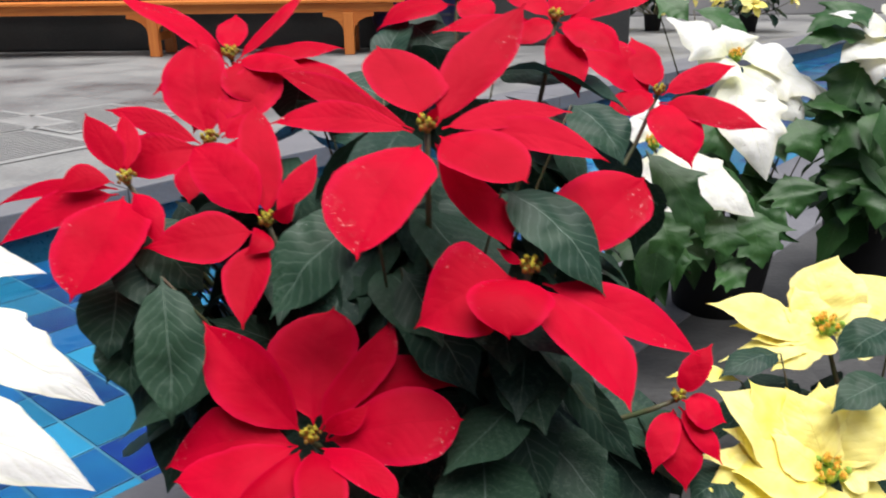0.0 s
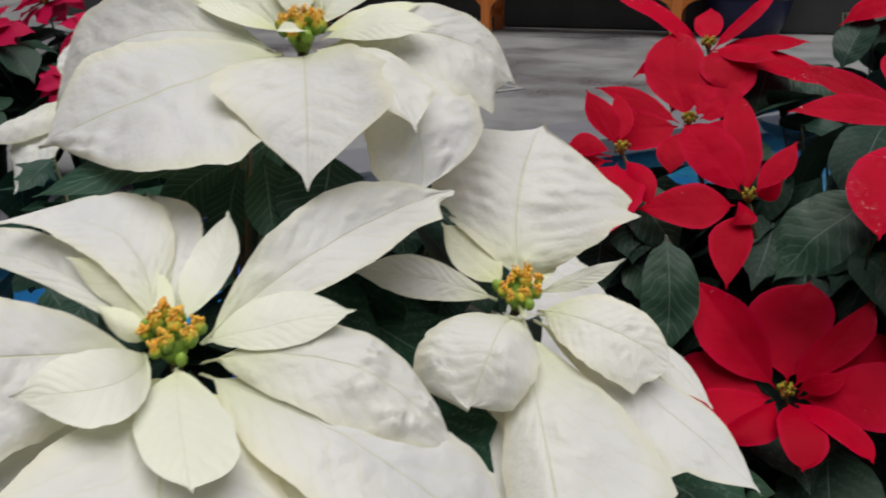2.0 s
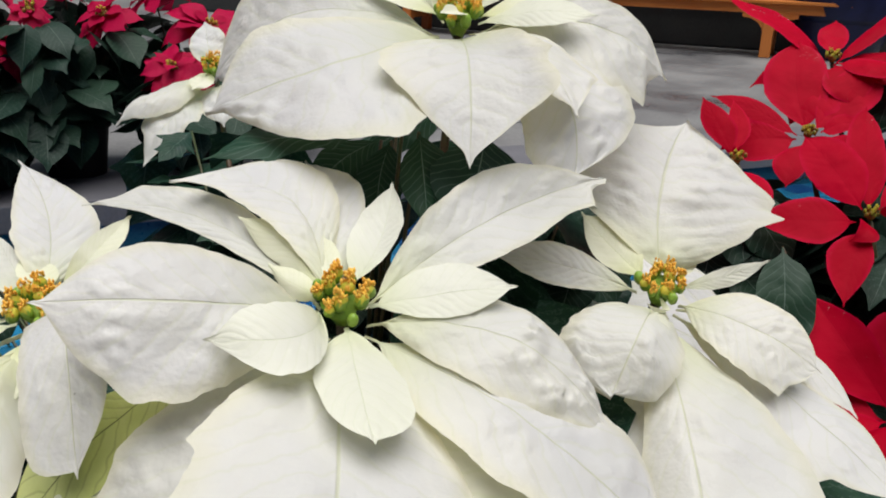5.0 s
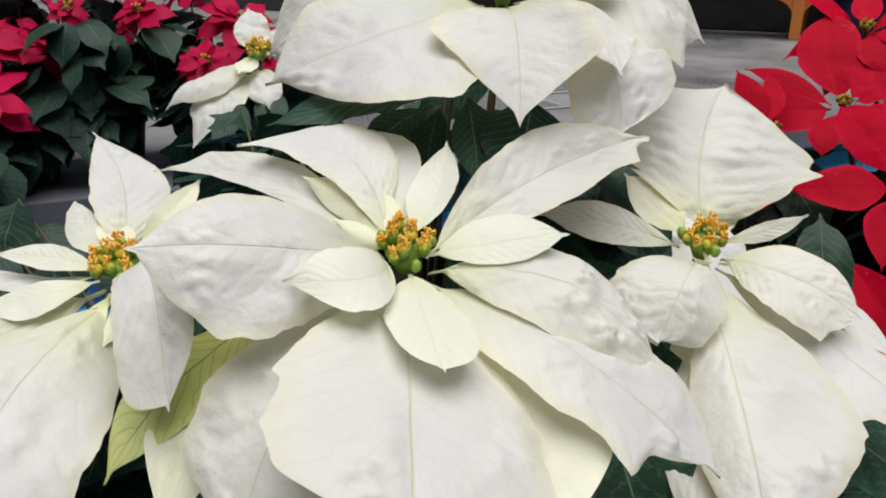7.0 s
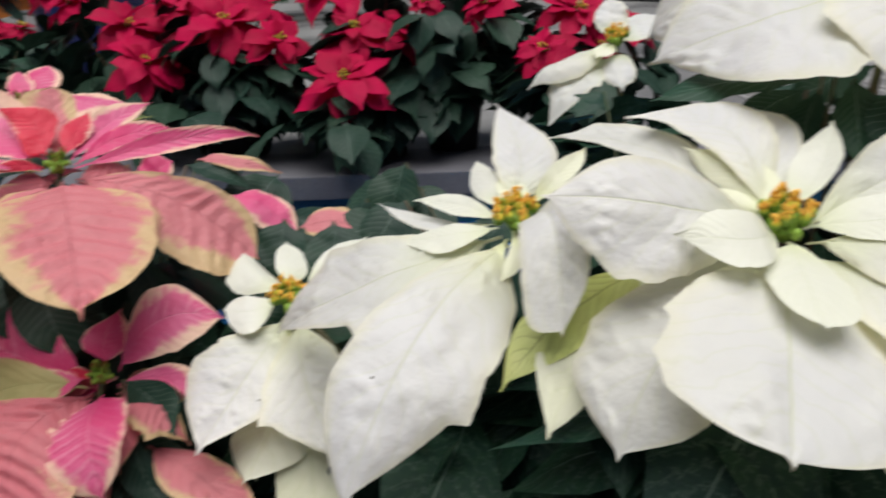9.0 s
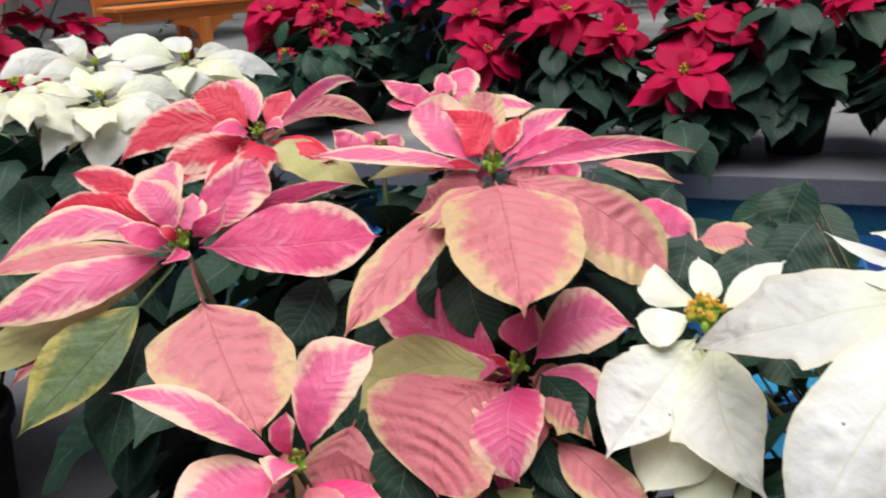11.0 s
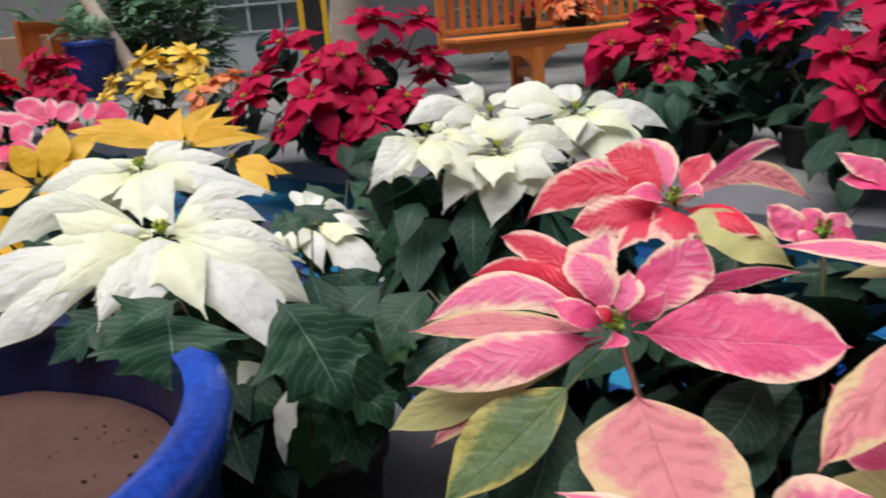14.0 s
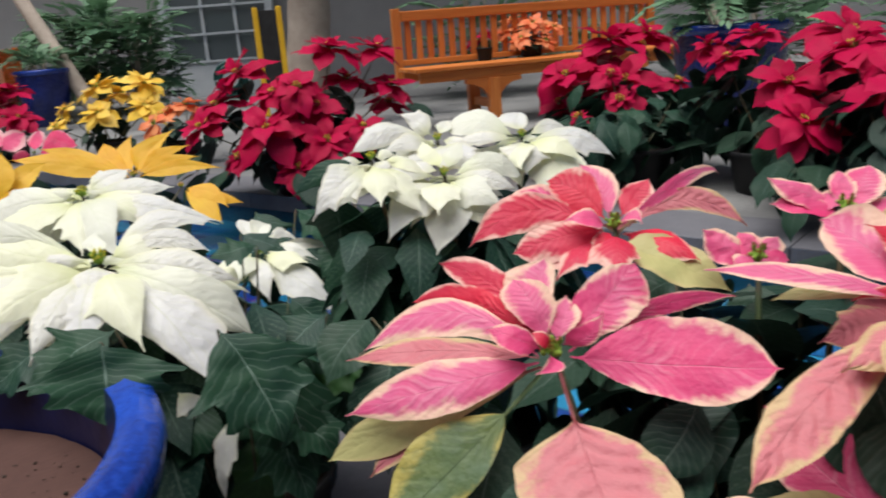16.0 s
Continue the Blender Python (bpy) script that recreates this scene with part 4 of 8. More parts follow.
RED_DISTANT = Plant((-5.70, -3.50), "red", RED, TOWARDS, "bright red poinsettia in a black pot", 0.12, 0.15, 59)
CRIMSON_DISTANT = Plant((-6.08, -3.22), "red", RED_FAR, TOWARDS, "crimson poinsettia in a black pot", 0.12, 0.15, 60)
GOLD_SIDE = Plant((-2.06, -1.28), "yellow", GOLD, (0.85, 0.2, 0.35), "golden yellow poinsettia in a black pot at the pool's edge", 0.10, 0.15, 61)
PINK_SIDE = Plant((-2.38, -1.64), "pink", PINK_LIGHT, (0.85, 0.3, 0.35), "marbled pink poinsettia in a black pot at the pool's edge", 0.10, 0.15, 62)
BENCH_ORANGE = Plant((-6.45, 0.45), "pink", ORANGE, TOWARDS, "orange poinsettia in a black pot standing on the bench", 0.09, 0.12, 63, 0.421)
BENCH_RED = Plant((-6.33, 0.10), "red", RED_FAR, TOWARDS, "small red poinsettia standing on the bench", 0.06, 0.09, 64, 0.421)

WHITE_BACK.green = WHITE_RIGHT.green = FRESH_LEAF
WHITE_MID.buds = WHITE_LEFT.buds = "pale"
# red front
flower(RED_FRONT, (-0.112, 0.578, 0.264), [
    ("o", "e", 5, 29, 5.7, 0.17, -0.06, 33, 0.9, 1.1, -3, 0, 0.36, 0.56),
    ("o", "r", -78, -24, 8.4, 0.16, 0.07, -4, 2.0, 2.1, 6, 7, 0.60, 0.47),
    ("o", "e", -135, -25, 8.5, 0.14, 0.08, 4, 2.4, 1.5, 19, 27, 0.45, 0.66),
    ("o", "r", -36, -18, 9.3, 0.13, 0.03, -15, 1.3, 1.8, -7, -1, 0.75, 0.32),
    ("o", "r", 80, 45, 11.4, 0.04, 0.08, 6, 4.1, 3.5, -4, -5, 0.43, 0.54),
    ("o", "r", -169, -14, 11.4, 0.08, 0.10, -3, 2.8, 2.2, 4, 6, 0.43, 0.50),
    ("o", "e", 41, 42, 12.0, 0.04, -0.01, 19, 1.4, 2.2, -10, -5, 0.27, 0.67),
    ("o", "r", 2, 5, 12.6, 0.09, 0.02, 16, 3.0, 3.4, 2, 2, 0.60, 0.57),
    ("o", "e", 176, -16, 13.1, 0.08, -0.11, -22, 2.6, 3.0, -3, -2, 0.54, 0.50),
    ("o", "e", 22, 7, 13.2, 0.06, 0.22, 30, 2.1, 1.7, 3, 7, 0.71, 0.58),
    ("o", "e", 152, 38, 13.3, 0.04, 0.00, -21, 3.4, 2.4, -7, -10, 0.53, 0.51)])
flower(RED_FRONT, (-0.014, 0.640, 0.506), [
    ("o", "e", -33, 54, 1.8, 0.00, 0.04, 68, 0.4, 0.4, -0, 0, 0.39, 0.51),
    ("o", "r", 125, 37, 9.3, -0.01, -0.06, -2, 2.8, 3.2, 0, 1, 0.58, 0.25),
    ("o", "r", -30, -23, 9.6, 0.06, -0.03, 7, 3.1, 2.4, -1, -4, 0.59, 0.25),
    ("o", "e", 6, 3, 11.8, -0.00, 0.06, 21, 1.3, 1.3, -0, -0, 0.47, 0.45),
    ("o", "e", -32, -50, 11.9, -0.14, -0.02, 19, 2.4, 1.2, 5, -2, 0.73, 0.38),
    ("o", "e", 176, -0, 12.7, 0.05, -0.06, -23, 1.4, 1.5, -1, -1, 0.54, 0.58),
    ("o", "r", -119, -38, 13.2, 0.08, -0.04, -6, 3.0, 4.1, -5, -2, 0.28, 0.59),
    ("o", "e", 161, 16, 14.0, 0.04, 0.01, -23, 1.2, 1.4, -3, -3, 0.46, 0.59),
    ("o", "e", -8, -11, 14.6, 0.01, 0.11, 23, 1.6, 1.5, -1, -2, 0.59, 0.57),
    ("o", "e", 50, 33, 16.0, 0.01, 0.02, 19, 2.5, 2.3, 4, 4, 0.44, 0.60)])
flower(RED_FRONT, (-0.162, 0.709, 0.408), [
    ("o", "e", -24, 37, 4.0, 0.19, -0.18, 58, 0.8, 0.8, -8, -6, 0.37, 0.59),
    ("o", "e", -119, -35, 4.1, 0.27, 0.21, -16, 1.3, 1.1, 0, -13, 0.55, 0.25),
    ("o", "e", 50, 38, 8.1, 0.04, -0.00, 16, 1.1, 1.6, -1, -1, 0.40, 0.53),
    ("o", "r", 150, 36, 10.6, 0.04, -0.02, -19, 2.5, 2.8, 1, 1, 0.51, 0.42),
    ("o", "e", -98, -43, 10.8, 0.05, -0.04, -5, 1.7, 2.5, -12, -9, 0.46, 0.46),
    ("o", "e", -171, -10, 11.4, 0.09, 0.03, -20, 2.6, 2.6, -1, -0, 0.38, 0.40),
    ("o", "r", 104, 47, 12.6, 0.02, 0.01, 11, 2.0, 1.9, -1, -2, 0.57, 0.40)])
flower(RED_FRONT, (-0.233, 0.800, 0.466), [
    ("o", "e", 13, 8, 6.1, 0.05, 0.16, 29, 1.1, 1.1, 1, -1, 0.40, 0.29),
    ("o", "e", -103, -46, 7.4, 0.02, -0.08, -7, 1.6, 1.9, 9, 8, 0.50, 0.51),
    ("o", "r", -32, -17, 7.7, 0.06, 0.11, 15, 2.1, 2.4, 4, 3, 0.58, 0.37),
    ("o", "r", -173, -18, 9.3, 0.05, -0.06, -23, 2.8, 2.6, -3, -7, 0.34, 0.75),
    ("o", "r", 55, 36, 11.5, 0.02, 0.05, 17, 1.9, 3.4, 1, 0, 0.49, 0.57),
    ("o", "e", 165, 12, 11.9, 0.06, -0.04, -23, 1.5, 1.2, 2, 4, 0.40, 0.56),
    ("o", "r", 107, 42, 13.3, 0.05, 0.06, -6, 3.5, 3.4, -0, -0, 0.52, 0.44)])
flower(RED_FRONT, (-0.297, 0.740, 0.441), [
    ("o", "e", -167, -10, 6.4, 0.07, -0.21, -25, 1.4, 1.5, 7, 6, 0.49, 0.57),
    ("o", "e", 108, 40, 8.2, 0.05, -0.05, -0, 1.1, 1.3, 3, 2, 0.49, 0.37),
    ("o", "e", -50, -39, 8.3, 0.12, 0.08, 18, 1.4, 1.4, 11, 12, 0.55, 0.47),
    ("o", "e", 136, 37, 8.9, 0.06, -0.01, -17, 1.5, 1.7, 3, 2, 0.55, 0.36),
    ("o", "r", -106, -42, 12.9, 0.07, 0.06, -3, 3.8, 4.3, -6, -4, 0.28, 0.42),
    ("o", "e", 175, -12, 13.6, 0.05, -0.07, -31, 0.8, 0.8, -0, -1, 0.49, 0.53),
    ("o", "e", -170, -26, 13.8, 0.06, -0.07, -25, 1.8, 1.8, 0, -0, 0.41, 0.39)])
flower(RED_FRONT, (0.065, 0.594, 0.403), [
    ("o", "e", 136, 11, 3.4, 0.07, 0.00, -34, 0.5, 0.4, 4, 6, 0.40, 0.53),
    ("o", "r", -108, -26, 7.5, 0.21, -0.12, -4, 3.2, 3.2, 8, 10, 0.35, 0.56),
    ("o", "e", -165, -24, 10.2, 0.10, -0.06, -18, 3.8, 4.0, -3, -5, 0.46, 0.30),
    ("o", "e", -46, -42, 13.3, 0.03, 0.04, -5, 2.8, 2.6, -3, -4, 0.64, 0.30),
    ("o", "r", 35, 23, 13.5, 0.02, -0.02, 23, 3.9, 2.8, -1, -3, 0.42, 0.71),
    ("o", "e", -10, -27, 15.1, 0.04, 0.02, 16, 2.2, 1.7, -3, -4, 0.49, 0.49)])
head(RED_FRONT, (-0.224, 0.877, 0.541), [
    ("o", 157, 21, 16.3, 4.5, 0.08, 20), ("o", 45, 31, 12.4, 2.1, 0.04, 0), ("o", -17, -8, 8.6, 3, 0.04, 10),
    ("o", 94, 34, 6.7, 3.3, 0.04, 0), ("o", 6, -19, 15.7, 5.1, 0.11, 0), ("o", -119, -48, 9.8, 7.5, 0.09, 0),
    ("o", -46, -44, 7.3, 5.4, 0.09, 0), ("o", -171, -25, 9.4, 4.2, 0.09, 0), ("o", 25, 0, 12.7, 3.6, 0.09, 0)])
head(RED_FRONT, (0.275, 1.057, 0.472), [
    ("o", 151, 28, 14.9, 7.7, 0.11, 0), ("o", 16, 14, 11.6, 3.3, 0.08, 20), ("o", -20, -18, 14.3, 4.4, 0.11, 20),
    ("o", -71, -44, 11.9, 6.9, 0.11, 0), ("o", 108, 39, 9.9, 5.1, 0.08, 0), ("o", -158, -16, 8.3, 4.4, 0.08, 0)])
head(RED_FRONT, (0.121, 0.913, 0.574), [
    ("o", -177, -7, 13.6, 3.7, 0.09, 0), ("o", 13, 9, 13.1, 3.1, 0.09, 0), ("o", 140, 24, 9.2, 3.7, 0.08, 0),
    ("o", 60, 31, 9.4, 4.9, 0.08, 0), ("o", -76, -48, 10.8, 4.3, 0.11, 0), ("o", -148, -26, 6.7, 3.7, 0.08, 0),
    ("o", -34, -27, 9, 5.5, 0.11, 0)])
head(RED_FRONT, (0.234, 0.738, 0.208), [
    ("o", 34, 44, 6.6, 2.9, 0.08, 0), ("o", -21, -23, 5.4, 4.1, 0.11, 0), ("o", -124, -43, 8.4, 3.2, 0.11, 0),
    ("o", -91, -53, 9.4, 4.4, 0.09, 0), ("o", -46, -45, 7.9, 2.6, 0.09, 0)])
head(RED_FRONT, (0.017, 1.018, 0.595), [
    ("o", -166, -21, 10.7, 5.1, 0.11, 0), ("o", 117, 37, 8.2, 4.8, 0.08, 0), ("o", 30, 15, 10.8, 4.8, 0.08, 0),
    ("o", -38, -33, 6.3, 4.8, 0.08, 0)])
leaf(RED_FRONT, "d", (-0.234, 0.627, 0.385), -77, -61, 12.2, 5.4, 0.06, 0)
leaf(RED_FRONT, "d", (-0.058, 0.627, 0.443), -148, -40, 12, 6.9, 0.08, 0)
leaf(RED_FRONT, "d", (0.045, 0.632, 0.455), -30, -39, 11.8, 5.7, 0.1, 0)
leaf(RED_FRONT, "d", (-0.039, 0.667, 0.376), -40, -50, 13.1, 6.5, 0.08, 0)
leaf(RED_FRONT, "d", (0.055, 0.664, 0.271), -59, -57, 11.7, 5.7, 0.08, 0)
leaf(RED_FRONT, "d", (0.092, 0.671, 0.291), -33, -44, 13.2, 3.4, 0.1, 30)
leaf(RED_FRONT, "d", (0.123, 0.794, 0.496), -47, -37, 8.2, 6.6, 0.1, 0)
leaf(RED_FRONT, "d", (-0.073, 0.955, 0.506), 59, 45, 8.9, 4.6, 0.1, 0)
leaf(RED_FRONT, "d", (0.025, 0.67, 0.257), -123, -48, 10.3, 8.9, 0.08, 0)
leaf(RED_FRONT, "d", (0.058, 0.955, 0.505), -14, -5, 9.2, 4.6, 0.1, 0)
leaf(RED_FRONT, "d", (-0.115, 0.833, 0.461), -22, -12, 7.2, 3.5, 0.1, 0)
leaf(RED_FRONT, "d", (-0.286, 0.738, 0.403), -32, -38, 9.7, 5.9, 0.08, 0)
leaf(RED_FRONT, "d", (-0.032, 0.769, 0.426), -41, -44, 8.9, 6.1, 0.08, 0)
leaf(RED_FRONT, "d", (-0.144, 0.715, 0.27), -175, 27, 9.4, 4.4, 0.08, 0)
leaf(RED_FRONT, "d", (-0.117, 0.829, 0.417), -132, -42, 6.6, 6.6, 0.08, 0)
leaf(RED_FRONT, "d", (-0.068, 0.748, 0.303), -125, -53, 9.5, 6.8, 0.08, 0)
leaf(RED_FRONT, "d", (0.023, 0.743, 0.286), -61, -49, 6.6, 6.2, 0.08, 0)
leaf(RED_FRONT, "d", (0.009, 0.666, 0.186), -39, -39, 7.7, 8.1, 0.08, 0)
leaf(RED_FRONT, "d", (-0.3, 0.877, 0.382), -21, -45, 10.6, 6.8, 0.08, -7)
leaf(RED_FRONT, "d", (-0.31, 0.857, 0.346), -62, -56, 8.5, 6.8, 0.08, -14)
leaf(RED_FRONT, "d", (-0.308, 0.814, 0.4), -121, -41, 9.2, 6.8, 0.08, 5)
leaf(RED_FRONT, "d", (-0.271, 0.801, 0.38), -83, -56, 8.9, 6.8, 0.08, 8)
leaf(RED_FRONT, "d", (-0.283, 0.875, 0.364), -4, -28, 11.3, 6.8, 0.08, 2)
leaf(RED_FRONT, "d", (-0.283, 0.71, 0.327), -17, -36, 7.5, 6.4, 0.08, -8)
leaf(RED_FRONT, "d", (-0.288, 0.748, 0.327), -64, -57, 9, 6.4, 0.08, -3)
leaf(RED_FRONT, "d", (-0.296, 0.737, 0.336), -43, -49, 6.9, 6.4, 0.08, 19)
leaf(RED_FRONT, "d", (-0.304, 0.726, 0.316), -81, -56, 8.7, 6.4, 0.08, 9)
leaf(RED_FRONT, "d", (-0.311, 0.724, 0.354), -92, -54, 8.5, 6.4, 0.08, -10)
leaf(RED_FRONT, "d", (-0.288, 0.719, 0.389), -65, -54, 7.4, 6, 0.08, -16)
leaf(RED_FRONT, "d", (-0.277, 0.771, 0.354), -105, -53, 7.5, 6, 0.08, -18)
leaf(RED_FRONT, "d", (-0.296, 0.743, 0.32), -121, -50, 9, 6, 0.08, 1)
leaf(RED_FRONT, "d", (-0.274, 0.753, 0.344), -130, -39, 7.1, 6, 0.08, 7)
leaf(RED_FRONT, "d", (-0.096, 1.013, 0.495), -139, -28, 10.1, 6.2, 0.08, 6)
leaf(RED_FRONT, "d", (-0.127, 0.96, 0.505), -14, -29, 8.7, 6.2, 0.08, 1)
leaf(RED_FRONT, "d", (-0.087, 1.01, 0.5), -21, -35, 7.8, 6.2, 0.08, 6)
leaf(RED_FRONT, "d", (-0.153, 0.919, 0.518), -104, -50, 7.8, 6.2, 0.08, -8)
leaf(RED_FRONT, "d", (-0.069, 1.081, 0.565), -13, -30, 8.9, 6.5, 0.08, -5)
leaf(RED_FRONT, "d", (-0.072, 1.032, 0.551), -33, -46, 8.5, 6.5, 0.08, -11)
leaf(RED_FRONT, "d", (-0.039, 1.019, 0.561), -20, -38, 9.2, 6.5, 0.08, 5)
# white front
flower(WHITE_FRONT, (-0.390, 0.102, 0.492), [
    ("c", "e", 173, 10, 4.3, 0.03, 0.07, -24, 0.6, 0.7, 24, 20, 0.35, 0.53),
    ("c", "r", 134, 23, 4.3, -0.04, 0.03, -4, 0.6, 0.6, -4, -4, 0.55, 0.49),
    ("i", "e", -108, 3, 6.6, 0.31, 0.22, -28, 1.6, 1.7, -11, 11, 0.75, 0.63),
    ("i", "e", 99, 31, 7.3, -0.07, -0.06, -1, 1.4, 0.9, -11, -16, 0.49, 0.63),
    ("c", "e", 164, 16, 7.6, -0.03, -0.08, -16, 0.9, 1.2, 15, 11, 0.59, 0.60),
    ("i", "e", 35, 3, 7.8, 0.02, 0.01, 9, 1.6, 1.2, 2, 2, 0.54, 0.54),
    ("i", "r", -49, -15, 8.2, 0.04, -0.02, -15, 2.0, 1.6, 5, 7, 0.65, 0.49),
    ("W", "e", 170, 16, 11.7, 0.12, -0.25, 14, 1.8, 3.1, 13, -1, 0.50, 0.75),
    ("W", "e", 132, 17, 11.8, 0.05, -0.05, -2, 1.0, 1.9, -5, -3, 0.60, 0.62),
    ("W", "e", -130, 8, 12.0, 0.15, 0.01, -28, 3.8, 2.5, 6, 10, 0.61, 0.59),
    ("b", "e", 18, -26, 13.6, 0.17, 0.11, -1, 2.3, 2.6, 13, 12, 0.47, 0.51),
    ("W", "r", -59, -24, 14.0, 0.06, -0.01, -21, 5.5, 5.3, 7, 7, 0.64, 0.68, (-1, 0.5, 0.1), (1, 0.8, 0.12)),
    ("W", "e", -93, -36, 14.5, 0.13, -0.04, 7, 3.2, 4.2, 15, 6, 0.70, 0.75, (-1, 0.6, 0.1)),
    ("c", "e", -31, -38, 14.5, 0.01, 0.03, 1, 4.1, 1.4, 0, 3, 0.75, 0.54, (1, 0.62, 0.12)),
    ("c", "e", -114, -38, 15.7, 0.06, -0.13, 1, 1.3, 3.3, 16, 2, 0.75, 0.75, (-1, 0.62, 0.25)),
    ("W", "e", 176, 5, 16.5, 0.04, -0.11, -3, 0.9, 1.7, 2, -0, 0.44, 0.64, (-1, 0.85, 0.3)),
    ("W", "e", 64, 11, 16.7, 0.03, 0.05, 20, 2.4, 2.0, -5, -6, 0.59, 0.55, (-1, 0.86, 0.35), (-1, 0.97, 0.2)),
    ("W", "e", 6, -30, 17.0, 0.12, -0.03, -20, 3.6, 3.3, 3, 11, 0.75, 0.48, (-1, 0.74, 0.42))])
flower(WHITE_FRONT, (-0.537, 0.068, 0.470), [
    ("c", "e", 144, 24, 4.3, -0.01, -0.04, 9, 0.9, 1.0, 7, 6, 0.58, 0.42),
    ("c", "e", -58, -32, 4.9, 0.03, 0.12, -23, 0.5, 0.5, 7, 6, 0.65, 0.60),
    ("c", "e", 79, 32, 6.3, 0.06, 0.00, 24, 0.7, 0.8, -11, -14, 0.48, 0.66),
    ("i", "e", 155, 12, 7.5, 0.12, -0.01, -11, 1.4, 0.5, 3, 5, 0.41, 0.37),
    ("i", "e", -165, -1, 7.5, 0.02, -0.05, -6, 0.8, 0.8, -1, -2, 0.46, 0.55),
    ("i", "e", -143, -15, 7.8, 0.08, 0.09, 0, 1.4, 0.8, -2, -3, 0.45, 0.45),
    ("c", "e", -85, -31, 8.1, 0.07, 0.08, -15, 0.9, 1.1, -1, 4, 0.71, 0.56),
    ("W", "e", -162, -3, 10.1, -0.08, -0.01, 23, 1.3, 0.8, 3, 5, 0.48, 0.59),
    ("W", "e", 143, 30, 10.2, 0.06, -0.10, 15, 1.8, 2.4, 3, 2, 0.44, 0.43),
    ("W", "b", -34, -15, 11.1, 0.35, 0.19, 10, 2.2, 2.2, -26, 9, 0.75, 0.75),
    ("W", "w", -149, -30, 19.6, 0.20, 0.13, -7, 3.1, 3.8, -4, 2, 0.33, 0.56, (1, 0.45, 0.25), (-1, 0.6, 0.15)),
    ("W", "e", -78, -34, 19.9, 0.17, -0.05, -18, 4.3, 3.2, 12, 7, 0.45, 0.70, (1, 0.62, 0.2))])
flower(WHITE_FRONT, (-0.284, 0.266, 0.462), [
    ("c", "e", -93, 2, 3.0, 0.35, 0.21, -95, 1.0, 0.5, -57, -30, 0.75, 0.60),
    ("c", "r", 87, 13, 4.9, -0.02, -0.08, -0, 0.9, 0.9, 2, 3, 0.52, 0.74),
    ("c", "e", 156, 25, 6.8, -0.03, 0.02, -16, 1.2, 1.6, -4, -3, 0.46, 0.51),
    ("i", "e", 40, 10, 6.9, 0.04, -0.02, 41, 0.5, 0.6, 0, 0, 0.49, 0.50),
    ("b", "b", -95, -27, 8.1, 0.29, 0.01, 0, 2.7, 3.7, 22, 7, 0.51, 0.75),
    ("W", "r", -2, -19, 9.3, 0.15, 0.01, 12, 2.0, 2.6, 4, 3, 0.47, 0.56, (-1, 0.8, 0.2)),
    ("W", "e", -167, 5, 9.8, 0.02, -0.05, -20, 1.3, 1.3, -0, -1, 0.54, 0.64),
    ("W", "e", 1, -26, 12.2, 0.02, 0.15, -2, 1.1, 1.2, 4, 5, 0.75, 0.69),
    ("W", "w", 98, 37, 12.4, 0.08, 0.08, 4, 5.8, 6.9, 9, 8, 0.68, 0.64, (1, 0.86, 0.2), (-1, 0.52, 0.12)),
    ("W", "e", -15, -28, 16.1, -0.00, 0.05, -3, 2.0, 2.3, 9, 8, 0.70, 0.68, (-1, 0.72, 0.3)),
    ("W", "e", -77, -37, 17.4, -0.02, 0.02, 8, 2.8, 2.2, 9, 11, 0.65, 0.57),
    ("W", "e", -64, -33, 18.1, 0.07, 0.00, 7, 5.7, 2.6, 12, 26, 0.64, 0.67, (1, 0.62, 0.12))])
flower(WHITE_FRONT, (-0.420, 0.278, 0.600), [
    ("c", "e", -84, 6, 3.2, 0.23, 0.08, -31, 0.7, 0.4, -25, -10, 0.75, 0.75),
    ("c", "e", 34, 12, 7.2, 0.08, -0.09, 8, 1.0, 0.9, -1, -1, 0.51, 0.48),
    ("c", "e", -174, 15, 7.4, 0.08, 0.07, -3, 0.8, 0.8, -0, -0, 0.46, 0.49),
    ("W", "r", 122, 28, 7.6, 0.17, 0.01, -3, 1.4, 1.4, 0, -1, 0.49, 0.42),
    ("i", "e", 14, 3, 8.0, 0.09, -0.01, 8, 1.6, 1.1, 6, 8, 0.57, 0.61),
    ("W", "e", -29, -22, 11.2, 0.16, 0.01, -13, 2.6, 1.8, 5, 16, 0.72, 0.56, (1, 0.8, 0.15)),
    ("W", "w", -61, -32, 12.4, 0.18, 0.02, 1, 4.5, 4.7, -22, -8, 0.75, 0.52, (1, 0.5, 0.12), (-1, 0.28, 0.14)),
    ("W", "r", -25, -38, 12.5, 0.15, 0.18, -5, 4.5, 3.1, 5, 13, 0.75, 0.72),
    ("W", "e", 29, -15, 13.2, 0.19, 0.07, 9, 2.3, 4.5, -8, 11, 0.75, 0.56, (-1, 0.82, 0.3)),
    ("W", "e", -138, -21, 15.5, 0.18, 0.19, 3, 7.5, 5.4, -0, -2, 0.42, 0.65),
    ("W", "e", 81, 32, 15.7, -0.01, 0.03, 18, 2.7, 2.5, -9, -10, 0.60, 0.59),
    ("W", "e", -165, -17, 16.2, 0.21, -0.09, -15, 3.1, 3.4, 6, -12, 0.75, 0.75),
    ("W", "e", 165, 26, 18.0, 0.02, -0.04, -17, 2.3, 3.4, -3, -3, 0.54, 0.66),
    ("W", "e", 132, 33, 20.2, 0.02, -0.00, -3, 2.8, 3.7, -2, -1, 0.57, 0.54)])
